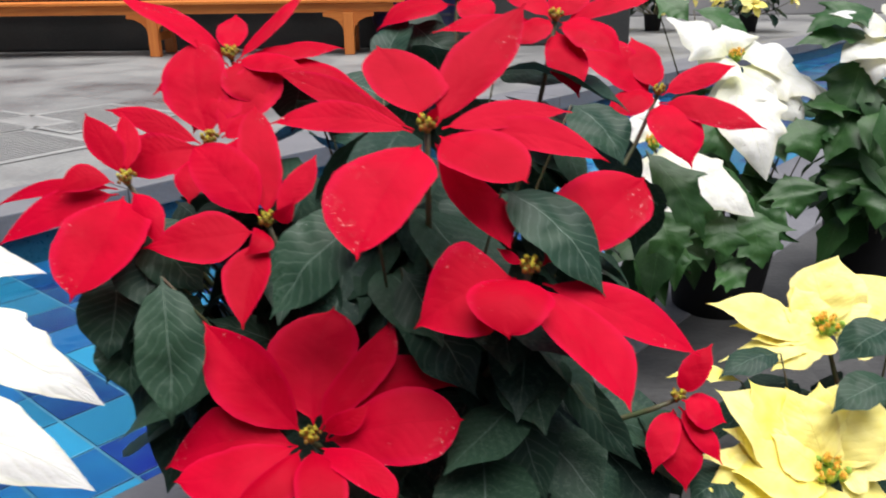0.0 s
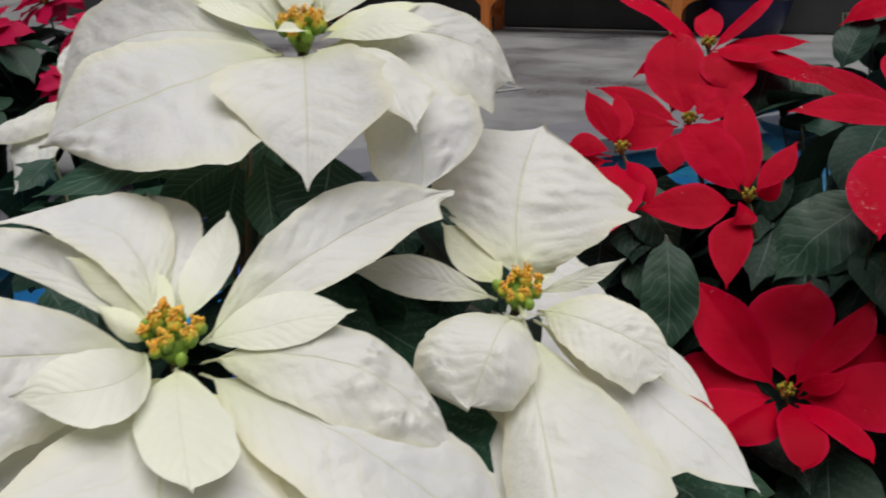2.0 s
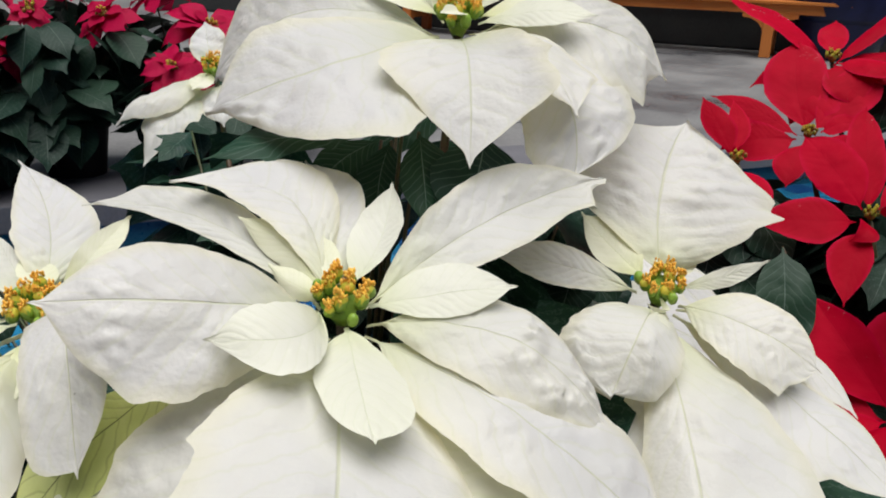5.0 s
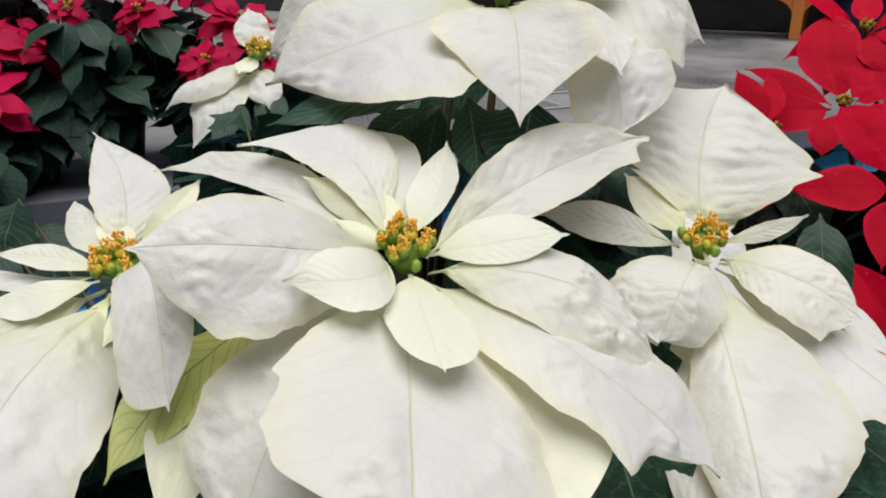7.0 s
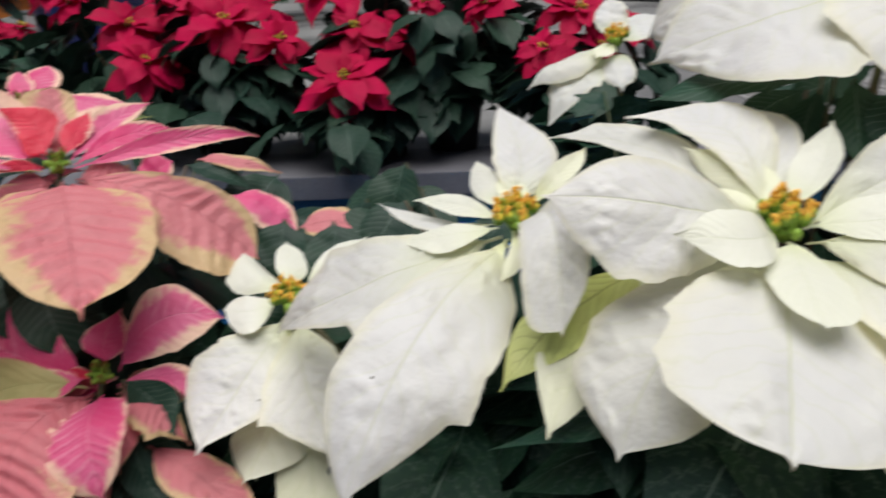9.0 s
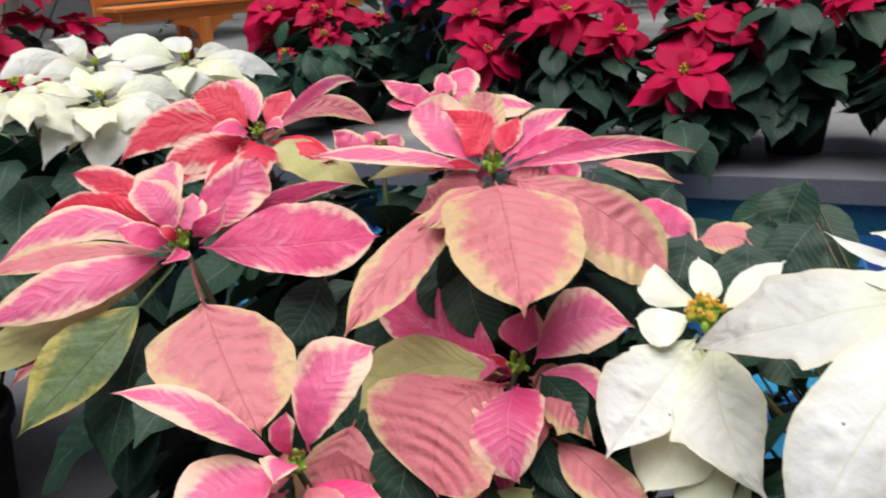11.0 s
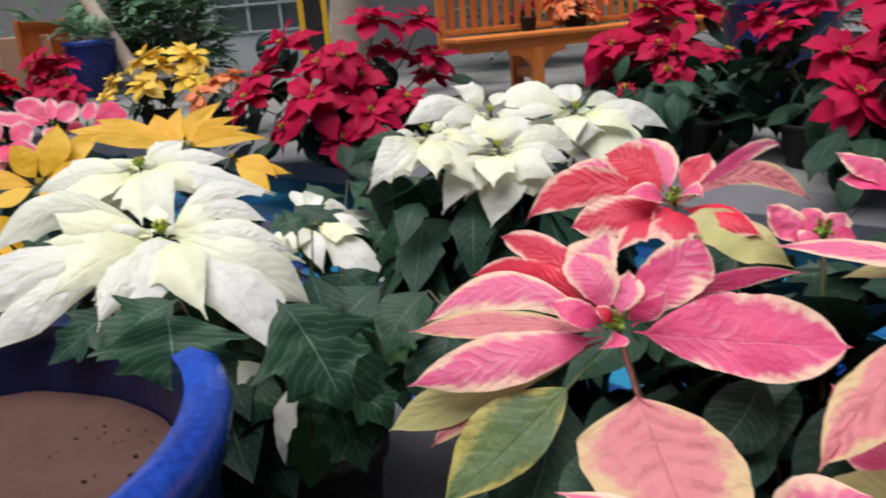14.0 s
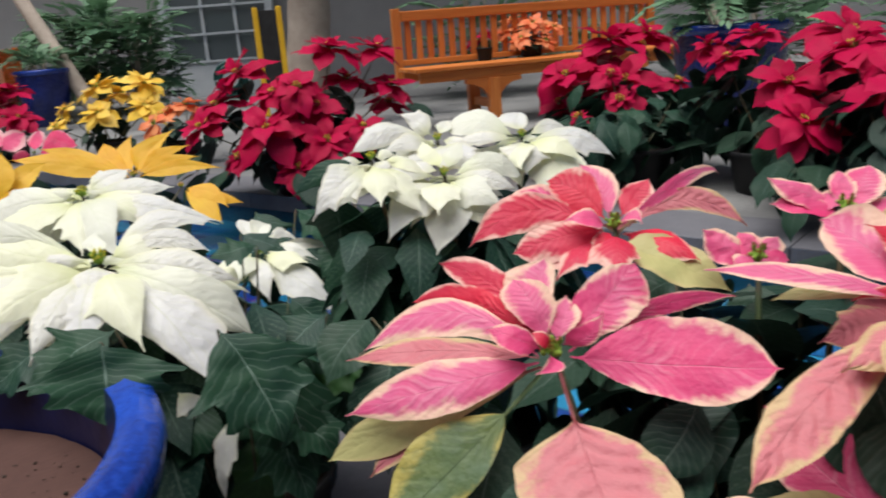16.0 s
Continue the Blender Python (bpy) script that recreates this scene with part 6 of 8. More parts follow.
leaf(PINK_FRONT, "d", (-0.853, -0.141, 0.412), 0, -49, 7.2, 5, 0.06, 0)
leaf(PINK_FRONT, "d", (-1.056, -0.076, 0.421), 47, -23, 5.6, 4.4, 0.06, 0)
leaf(PINK_FRONT, "d", (-1.032, -0.091, 0.407), -78, -9, 6.9, 3.8, 0.06, 0)
leaf(PINK_FRONT, "d", (-0.742, -0.113, 0.301), 10, -44, 7.1, 5.6, 0.06, 0)
leaf(PINK_FRONT, "d", (-0.836, -0.216, 0.288), 9, -47, 7.9, 5, 0.06, 0)
leaf(PINK_FRONT, "d", (-1.031, -0.366, 0.27), -63, -44, 11.1, 4.9, 0.06, 0)
leaf(PINK_FRONT, "p", (-0.878, -0.026, 0.445), 84, 28, 3.2, 3.3, 0.06, 0)
leaf(PINK_FRONT, "p", (-0.844, 0.037, 0.428), 37, -30, 6.7, 3.6, 0.08, 0)
leaf(PINK_FRONT, "q", (-0.815, 0.083, 0.394), 48, -3, 6.1, 3.7, 0.08, 0)
leaf(PINK_FRONT, "d", (-0.894, 0.022, 0.449), 42, -20, 6.6, 2.2, 0.08, 0)
leaf(PINK_FRONT, "q", (-0.898, 0.035, 0.451), 45, -11, 7.7, 1.8, 0.1, 0)
leaf(PINK_FRONT, "d", (-1.198, -0.069, 0.374), -6, -53, 6.7, 6.1, 0.08, 3)
leaf(PINK_FRONT, "d", (-1.258, -0.143, 0.384), -49, -48, 7.5, 6.1, 0.08, 16)
leaf(PINK_FRONT, "d", (-1.241, -0.125, 0.388), -13, -56, 7.6, 6.1, 0.08, -5)
leaf(PINK_FRONT, "d", (-1.212, -0.053, 0.368), 40, -42, 9.4, 6.1, 0.08, -15)
leaf(PINK_FRONT, "d", (-1.192, -0.154, 0.388), -75, -27, 8.4, 6.1, 0.08, -16)
leaf(PINK_FRONT, "d", (-1.241, -0.135, 0.403), -16, -55, 7.3, 6.1, 0.08, -18)
leaf(PINK_FRONT, "d", (-0.903, 0.111, 0.35), -57, -47, 9, 6, 0.08, 16)
leaf(PINK_FRONT, "d", (-0.899, 0.137, 0.38), -50, -47, 7.3, 6, 0.08, -2)
leaf(PINK_FRONT, "d", (-0.876, 0.101, 0.427), -67, -36, 7.9, 6, 0.08, -6)
leaf(PINK_FRONT, "d", (-0.897, 0.115, 0.35), -68, -37, 8.7, 6, 0.08, 1)
leaf(PINK_FRONT, "d", (-0.864, 0.096, 0.392), 47, -31, 8.2, 6, 0.08, -5)
leaf(PINK_FRONT, "d", (-0.888, 0.145, 0.375), 28, -43, 6.6, 6, 0.08, 16)
leaf(PINK_FRONT, "d", (-1.144, -0.472, 0.386), 54, -48, 9.4, 6.1, 0.08, -7)
leaf(PINK_FRONT, "d", (-1.128, -0.485, 0.339), 9, -58, 7.3, 6.1, 0.08, -14)
leaf(PINK_FRONT, "d", (-1.099, -0.481, 0.407), -50, -39, 7.8, 6.1, 0.08, 5)
leaf(PINK_FRONT, "d", (-1.078, -0.46, 0.378), -13, -57, 7.6, 6.1, 0.08, 8)
leaf(PINK_FRONT, "d", (-1.137, -0.464, 0.362), 71, -31, 10.2, 6.1, 0.08, 2)
leaf(PINK_FRONT, "d", (-1.079, -0.291, 0.375), 60, -34, 8.4, 6.1, 0.08, -20)
leaf(PINK_FRONT, "d", (-1.112, -0.281, 0.394), 19, -58, 7.9, 6.1, 0.08, 5)
leaf(PINK_FRONT, "d", (-1.112, -0.272, 0.403), -36, -52, 7.2, 6.1, 0.08, 6)
leaf(PINK_FRONT, "d", (-1.088, -0.25, 0.388), 23, -57, 7.9, 6.1, 0.08, -17)
# white mid
flower(WHITE_MID, (-1.345, -0.393, 0.502), [
    ("W", "w", -113, 13, 5.1, 0.07, 0.01, -5, 0.8, 0.9, 7, 8, 0.30, 0.46, (-1, 0.66, 0.22)),
    ("c", "e", -154, 31, 6.3, 0.06, 0.07, 4, 1.4, 1.3, 3, 2, 0.51, 0.33),
    ("i", "w", 152, 25, 6.4, 0.09, 0.02, 13, 1.3, 1.2, 3, 4, 0.32, 0.47, (1, 0.6, 0.19)),
    ("c", "r", 39, -46, 8.2, 0.12, 0.10, 4, 2.8, 1.5, 9, 14, 0.75, 0.52),
    ("W", "e", 84, -18, 9.2, 0.14, 0.02, 18, 1.4, 1.4, 9, 9, 0.55, 0.53),
    ("i", "r", 105, -10, 10.5, 0.14, 0.13, 25, 1.7, 1.6, 7, 7, 0.51, 0.55),
    ("W", "e", -84, -2, 10.5, 0.15, 0.01, -18, 1.1, 1.3, 9, 9, 0.49, 0.47, (1, 0.67, 0.19)),
    ("i", "w", -15, -51, 11.3, 0.12, 0.09, -7, 2.9, 2.7, 2, 1, 0.46, 0.60),
    ("W", "w", -48, -34, 12.1, 0.18, -0.00, -9, 2.7, 3.0, 8, 12, 0.32, 0.54, (1, 0.55, 0.2))], 0.42, (7, 10, 30))
flower(WHITE_MID, (-1.452, -0.281, 0.527), [
    ("W", "r", 173, 21, 6.4, -0.03, 0.12, 9, 2.8, 1.5, 1, -6, 0.42, 0.49),
    ("W", "w", -4, -41, 7.4, 0.14, -0.01, -7, 3.2, 3.4, 6, 6, 0.41, 0.32, (1, 0.5, 0.2)),
    ("W", "w", 116, -6, 8.2, 0.08, 0.16, 24, 1.1, 1.2, 2, 3, 0.57, 0.45),
    ("c", "e", -9, -53, 8.4, 0.13, -0.19, -8, 1.6, 1.9, 3, 4, 0.45, 0.49),
    ("W", "w", -89, -5, 10.6, 0.13, 0.03, -15, 1.0, 1.3, 6, 6, 0.53, 0.50, (1, 0.53, 0.15)),
    ("i", "r", -103, 6, 10.7, 0.12, -0.11, -13, 2.3, 2.5, 8, 8, 0.57, 0.55),
    ("c", "r", 50, -42, 11.7, 0.07, 0.06, 6, 3.5, 4.1, 8, 8, 0.58, 0.40),
    ("W", "e", 94, -20, 13.7, 0.16, 0.06, 17, 1.7, 2.2, 3, 3, 0.48, 0.40, (-1, 0.6, 0.35))], 0.42, (7, 10, 30))
flower(WHITE_MID, (-1.447, -0.396, 0.532), [
    ("i", "w", 152, 22, 4.6, 0.08, 0.04, 12, 1.0, 1.1, -5, -3, 0.34, 0.53),
    ("W", "e", 64, -16, 4.8, 0.10, 0.00, 23, 0.9, 1.1, 5, 6, 0.37, 0.50, (1, 0.59, 0.31)),
    ("W", "w", -124, 26, 6.9, 0.11, -0.09, -17, 1.7, 1.9, 9, 12, 0.25, 0.40, (-1, 0.62, 0.27)),
    ("W", "w", -62, -8, 9.0, 0.18, 0.01, -20, 1.5, 1.6, 7, 9, 0.39, 0.43),
    ("W", "e", -69, -4, 12.5, 0.15, -0.14, -18, 2.0, 2.1, 16, 18, 0.60, 0.51, (-1, 0.71, 0.18))], 0.42, (7, 10, 30))
flower(WHITE_MID, (-1.335, -0.481, 0.530), [
    ("i", "w", 111, -9, 3.4, 0.12, 0.12, 25, 0.8, 0.8, 10, 8, 0.37, 0.27),
    ("W", "w", 57, -43, 3.8, 0.15, -0.02, 8, 1.3, 1.5, 8, 5, 0.39, 0.25, (1, 0.61, 0.2)),
    ("W", "w", -90, -18, 5.8, 0.14, -0.06, -23, 0.9, 0.9, 9, 8, 0.31, 0.30, (-1, 0.63, 0.27)),
    ("D", "e", -84, -23, 10.7, 0.11, -0.08, -30, 1.2, 1.5, 7, 8, 0.44, 0.45),
    ("W", "w", -52, -35, 11.1, 0.15, -0.02, -19, 2.3, 2.7, -0, 3, 0.28, 0.33, (1, 0.45, 0.5), (1, 0.72, 0.4))], 0.42, (7, 10, 30))
leaf(WHITE_MID, "D", (-1.566, -0.529, 0.433), -64, -31, 6.5, 5.8, 0.1, 0)
leaf(WHITE_MID, "D", (-1.552, -0.482, 0.416), -41, -30, 3.7, 5.8, 0.1, 0)
leaf(WHITE_MID, "D", (-1.487, -0.499, 0.374), -70, -21, 6.3, 4.8, 0.1, 0)
leaf(WHITE_MID, "D", (-1.482, -0.476, 0.373), -39, -47, 6.3, 6, 0.1, 0)
leaf(WHITE_MID, "D", (-1.53, -0.42, 0.381), -53, -36, 5.5, 6.6, 0.1, 0)
leaf(WHITE_MID, "D", (-1.516, -0.373, 0.364), -31, -52, 7.1, 6.6, 0.1, 0)
leaf(WHITE_MID, "D", (-1.425, -0.498, 0.35), -64, -34, 7.4, 5.3, 0.1, 0)
leaf(WHITE_MID, "D", (-1.463, -0.44, 0.333), -57, -36, 6.2, 5.6, 0.1, 0)
leaf(WHITE_MID, "D", (-1.584, -0.366, 0.409), -66, -30, 6.9, 6.9, 0.1, 0)
leaf(WHITE_MID, "D", (-1.606, -0.566, 0.376), -56, -25, 4.4, 4.3, 0.1, 0)
leaf(WHITE_MID, "D", (-1.499, -0.452, 0.327), 54, -49, 10, 6.5, 0.08, 13)
leaf(WHITE_MID, "D", (-1.492, -0.482, 0.38), 5, -60, 8, 6.5, 0.08, -9)
leaf(WHITE_MID, "D", (-1.522, -0.534, 0.349), 50, -48, 8.1, 6.5, 0.08, 19)
leaf(WHITE_MID, "D", (-1.488, -0.41, 0.351), -62, -21, 8.2, 6.5, 0.08, -7)
leaf(WHITE_MID, "D", (-1.45, -0.43, 0.33), -62, -24, 8.7, 6.5, 0.08, 1)
leaf(WHITE_MID, "D", (-1.529, -0.429, 0.346), -43, -50, 9.7, 6.5, 0.08, 13)
leaf(WHITE_MID, "D", (-1.495, -0.417, 0.28), -52, -36, 7.7, 6.3, 0.08, 19)
leaf(WHITE_MID, "D", (-1.455, -0.367, 0.304), -17, -55, 7.1, 6.3, 0.08, 1)
leaf(WHITE_MID, "D", (-1.413, -0.455, 0.325), 61, -40, 8.4, 6.3, 0.08, -7)
leaf(WHITE_MID, "D", (-1.461, -0.374, 0.292), 68, -35, 9.7, 6.3, 0.08, -20)
leaf(WHITE_MID, "D", (-1.412, -0.417, 0.28), -54, -37, 8.9, 6.3, 0.08, 16)
leaf(WHITE_MID, "D", (-1.501, -0.513, 0.375), 41, -38, 8.4, 6.4, 0.08, -12)
leaf(WHITE_MID, "D", (-1.448, -0.492, 0.359), 1, -54, 7, 6.4, 0.08, 20)
leaf(WHITE_MID, "D", (-1.504, -0.414, 0.355), 32, -46, 8.3, 6.4, 0.08, 18)
leaf(WHITE_MID, "D", (-1.514, -0.448, 0.378), -43, -53, 9, 6.4, 0.08, 17)
leaf(WHITE_MID, "D", (-1.504, -0.51, 0.401), -68, -40, 9.7, 6.4, 0.08, 10)
leaf(WHITE_MID, "D", (-1.542, -0.506, 0.377), 45, -35, 8.9, 6.4, 0.08, -12)
# white left
flower(WHITE_LEFT, (-1.172, -0.760, 0.471), [
    ("i", "w", -161, 20, 5.1, 0.04, 0.12, -3, 1.0, 1.3, -6, -2, 0.49, 0.34),
    ("W", "r", 7, -26, 5.3, 0.14, -0.10, 4, 3.0, 1.8, 13, 15, 0.57, 0.34),
    ("W", "w", -86, 7, 6.1, 0.14, 0.09, -23, 1.2, 0.9, 17, 19, 0.54, 0.53),
    ("c", "e", 116, 6, 6.6, 0.10, 0.03, 16, 1.4, 1.6, 5, 6, 0.44, 0.55),
    ("W", "w", 110, -6, 11.1, 0.09, 0.17, 21, 1.3, 1.3, 5, 6, 0.75, 0.72),
    ("c", "e", -93, 12, 11.6, 0.09, 0.09, -21, 2.8, 2.0, 12, 12, 0.54, 0.62),
    ("c", "e", -84, -1, 12.1, 0.10, 0.05, -19, 1.3, 1.1, 13, 13, 0.62, 0.66),
    ("W", "w", 2, -35, 12.5, 0.14, 0.03, 15, 3.5, 5.7, 13, 10, 0.48, 0.68, (-1, 0.6, 0.15)),
    ("W", "w", 125, 4, 13.2, 0.05, 0.20, 13, 1.7, 1.8, 11, 11, 0.55, 0.43, (-1, 0.85, 0.3)),
    ("W", "w", 95, -16, 14.5, 0.15, -0.03, 13, 2.5, 2.8, 9, 9, 0.55, 0.53),
    ("i", "w", 82, -31, 18.0, 0.17, 0.02, 21, 2.8, 3.2, 6, 13, 0.74, 0.59, (-1, 0.5, 0.15)),
    ("i", "w", -89, -6, 19.2, 0.08, -0.23, -32, 2.3, 2.2, 11, 9, 0.67, 0.75, (1, 0.67, 0.17)),
    ("W", "w", 52, -35, 20.3, 0.12, 0.02, 1, 4.5, 3.0, 12, 20, 0.72, 0.46, (-1, 0.42, 0.2)),
    ("W", "w", -58, -25, 21.6, 0.10, -0.01, -12, 2.5, 1.8, 12, 9, 0.69, 0.75, (-1, 0.53, 0.19)),
    ("W", "w", -77, -18, 25.8, 0.15, 0.01, -19, 3.1, 2.3, 11, 12, 0.47, 0.48, (1, 0.38, 0.3)),
    ("W", "e", -85, -12, 27.2, 0.10, -0.01, -29, 2.0, 1.7, 14, 14, 0.73, 0.74, (-1, 0.5, 0.2))], 0.62, (9, 15, 22))
flower(WHITE_LEFT, (-1.494, -0.899, 0.489), [
    ("i", "w", 95, -1, 2.9, 0.10, -0.15, 44, 0.7, 0.7, 11, 7, 0.42, 0.25),
    ("i", "w", -98, 4, 4.9, 0.08, 0.08, -33, 1.0, 1.0, 12, 12, 0.41, 0.53, (1, 0.53, 0.32)),
    ("W", "e", 141, 13, 8.2, -0.01, 0.09, 7, 1.5, 2.2, -3, -0, 0.36, 0.55, (1, 0.51, 0.28)),
    ("W", "w", 40, -32, 11.1, 0.16, -0.02, 8, 2.7, 2.9, 9, 10, 0.67, 0.35, (-1, 0.64, 0.28)),
    ("W", "w", -60, -24, 11.9, 0.09, 0.12, -15, 3.8, 1.8, 11, 12, 0.43, 0.35, (1, 0.7, 0.24)),
    ("W", "w", 100, -3, 12.6, 0.04, 0.01, 21, 1.9, 2.1, 10, 10, 0.55, 0.51, (-1, 0.68, 0.26)),
    ("i", "e", -88, -12, 16.2, 0.09, -0.04, -22, 2.7, 2.5, 10, 11, 0.40, 0.42, (-1, 0.55, 0.24)),
    ("W", "w", 88, -17, 20.1, 0.09, -0.02, 18, 2.0, 2.3, 7, 7, 0.43, 0.46, (1, 0.54, 0.16))], 0.62, (9, 15, 22))
flower(WHITE_LEFT, (-1.468, -0.660, 0.393), [
    ("W", "w", 129, -6, 7.0, 0.03, 0.25, 28, 1.5, 0.3, 6, -5, 0.62, 0.29),
    ("i", "e", 174, 15, 7.2, 0.12, 0.14, 5, 1.8, 1.6, -20, -17, 0.75, 0.50),
    ("W", "e", -152, 21, 8.3, 0.11, 0.03, -1, 1.0, 1.5, -15, -6, 0.56, 0.50),
    ("W", "w", 90, -16, 8.5, 0.15, 0.09, 13, 1.1, 1.7, 2, 4, 0.42, 0.38, (-1, 0.7, 0.2)),
    ("W", "w", 17, -35, 9.9, 0.17, -0.00, 15, 1.4, 1.9, 7, 8, 0.54, 0.51, (1, 0.6, 0.3)),
    ("W", "w", 122, -12, 12.3, 0.05, 0.09, 30, 0.7, 1.1, -23, -11, 0.56, 0.53),
    ("W", "w", 58, -31, 16.7, 0.09, -0.01, 15, 2.4, 2.7, 8, 8, 0.50, 0.52, (-1, 0.62, 0.3), (-1, 0.42, 0.2))], 0.8, (6, 9, 18))
leaf(WHITE_LEFT, "D", (-1.021, -0.71, 0.433), 13, -58, 7.3, 11.6, 0.08, 0)
leaf(WHITE_LEFT, "D", (-1.07, -0.716, 0.426), -60, -28, 9.1, 7, 0.08, 0)
leaf(WHITE_LEFT, "D", (-1.094, -0.629, 0.41), 53, -54, 12.6, 11.6, 0.08, 0)
leaf(WHITE_LEFT, "D", (-1.104, -0.78, 0.417), -61, -29, 9.5, 5.1, 0.08, 0)
leaf(WHITE_LEFT, "D", (-1.142, -0.582, 0.38), 30, -64, 14.9, 7.1, 0.08, 0)
leaf(WHITE_LEFT, "D", (-1.311, -0.627, 0.436), -63, -4, 5.8, 4.2, 0.06, 0)
leaf(WHITE_LEFT, "D", (-1.361, -0.656, 0.44), 70, -18, 6.6, 3.3, 0.06, 0)
leaf(WHITE_LEFT, "D", (-1.343, -0.603, 0.358), 61, -39, 8.3, 5.8, 0.08, 0)
leaf(WHITE_LEFT, "D", (-1.333, -0.591, 0.322), 54, -48, 8.9, 6.5, 0.08, 0)
leaf(WHITE_LEFT, "D", (-1.122, -0.661, 0.335), -29, -53, 7.7, 7.7, 0.08, 0)
leaf(WHITE_LEFT, "W", (-1.076, -0.606, 0.341), -45, -66, 9.7, 2.8, 0.14, 30)
leaf(WHITE_LEFT, "W", (-1.111, -0.682, 0.341), 73, -53, 3.7, 2.9, 0.14, 30)
leaf(WHITE_LEFT, "D", (-1.502, -0.572, 0.357), 65, -31, 7.3, 5, 0.08, 0)
leaf(WHITE_LEFT, "D", (-1.511, -0.505, 0.367), 33, -52, 6.5, 5, 0.08, 0)
leaf(WHITE_LEFT, "D", (-1.164, -0.589, 0.278), 37, -49, 6.1, 5.6, 0.08, 0)
leaf(WHITE_LEFT, "D", (-1.292, -0.97, 0.476), 45, -50, 7.4, 4.2, 0.08, 0)
leaf(WHITE_LEFT, "D", (-1.259, -0.557, 0.336), -47, -44, 8.5, 6.6, 0.08, 5)
leaf(WHITE_LEFT, "D", (-1.229, -0.541, 0.37), -58, -28, 7.9, 6.6, 0.08, 16)
leaf(WHITE_LEFT, "D", (-1.267, -0.537, 0.291), 9, -61, 9.1, 6.6, 0.08, 6)
leaf(WHITE_LEFT, "D", (-1.248, -0.513, 0.326), -44, -45, 8, 6.6, 0.08, 16)
leaf(WHITE_LEFT, "D", (-1.262, -0.508, 0.332), 61, -38, 7.9, 6.6, 0.08, 12)
leaf(WHITE_LEFT, "D", (-1.139, -0.6, 0.335), 30, -61, 10.6, 7.7, 0.08, 20)
leaf(WHITE_LEFT, "D", (-1.171, -0.614, 0.329), -58, -34, 9.7, 7.7, 0.08, -2)
leaf(WHITE_LEFT, "D", (-1.127, -0.601, 0.295), 45, -55, 9.8, 7.7, 0.08, 10)
leaf(WHITE_LEFT, "D", (-1.16, -0.606, 0.274), -24, -59, 10.5, 7.7, 0.08, -1)
leaf(WHITE_LEFT, "D", (-1.117, -0.588, 0.318), 63, -38, 8.7, 7.7, 0.08, -11)
leaf(WHITE_LEFT, "D", (-1.557, -0.614, 0.427), 53, -33, 12.4, 7.5, 0.08, -6)
leaf(WHITE_LEFT, "D", (-1.611, -0.693, 0.362), 26, -54, 11.6, 7.5, 0.08, -9)
leaf(WHITE_LEFT, "D", (-1.606, -0.627, 0.371), 36, -49, 12.1, 7.5, 0.08, -3)
leaf(WHITE_LEFT, "D", (-1.6, -0.683, 0.419), 39, -43, 9.8, 7.5, 0.08, 14)
# yellow front
head(YELLOW_FRONT, (0.459, 0.902, 0.207), [
    ("o", 175, 0, 11.4, 4.8, 0.1, 0), ("o", 151, 16, 5.5, 4.8, 0.08, 0), ("o", -142, -23, 5, 5.5, 0.1, 0),
    ("o", 44, 23, 8.4, 6.2, 0.08, 0), ("o", 8, -8, 6.1, 5.5, 0.08, 0), ("o", -163, -15, 11.3, 4.1, 0.12, 0),
    ("o", 172, 12, 14.4, 6.2, 0.08, 0), ("o", -171, -6, 9.9, 4.1, 0.08, 0), ("o", 166, 3, 9.1, 5.5, 0.08, 0),
    ("o", 63, 43, 10.3, 8.9, 0.06, 0), ("o", 92, 42, 8.1, 7.6, 0.06, 0), ("o", 29, 21, 13, 6.9, 0.06, 0),
    ("o", -151, -21, 9.9, 4.8, 0.09, 0), ("o", -16, -21, 7, 4.8, 0.08, 0), ("o", -171, -12, 13.9, 4.1, 0.09, 0),
    ("o", 122, 36, 6.5, 5.5, 0.06, 0)])
head(YELLOW_FRONT, (0.391, 0.717, 0.13), [
    ("o", 163, 18, 11.3, 6.4, 0.1, 0), ("o", 121, 47, 9.4, 5.8, 0.08, 0), ("o", 83, 46, 9.6, 6.4, 0.08, 0),
    ("o", 40, 31, 8.7, 5.8, 0.08, 0), ("o", -175, 4, 10.9, 6.4, 0.1, 0), ("o", 0, 0, 4.1, 5.2, 0.08, 0),
    ("o", 136, 37, 12, 8.7, 0.08, 0), ("o", 153, 30, 13.7, 9.3, 0.09, 0), ("o", 53, 41, 11.3, 8.7, 0.08, 0),
    ("o", -174, -4, 13.8, 8.7, 0.09, 0), ("o", 160, 28, 7.2, 5.8, 0.06, 0), ("o", 23, 12, 10.4, 7, 0.08, 0),
    ("o", -154, -21, 11.2, 8.2, 0.08, 0), ("o", -8, -24, 7, 7, 0.06, 0), ("o", -113, -40, 8.6, 7, 0.08, 0),
    ("o", -162, -19, 6.3, 3.5, 0.04, 0), ("o", 109, 37, 5.7, 3.5, 0.04, 0), ("o", 175, 5, 14.4, 3.5, 0.08, 0)])
leaf(YELLOW_FRONT, "d", (0.385, 0.853, 0.197), -161, -10, 8.5, 3.9, 0.08, 0)
leaf(YELLOW_FRONT, "d", (0.489, 0.819, 0.249), -156, -22, 8.5, 5.6, 0.08, 0)
leaf(YELLOW_FRONT, "d", (0.46, 0.754, 0.214), -159, -14, 8.2, 4.1, 0.08, 0)
leaf(YELLOW_FRONT, "W", (0.339, 0.842, 0.167), -170, 10, 9.4, 2.6, 0.08, 0)
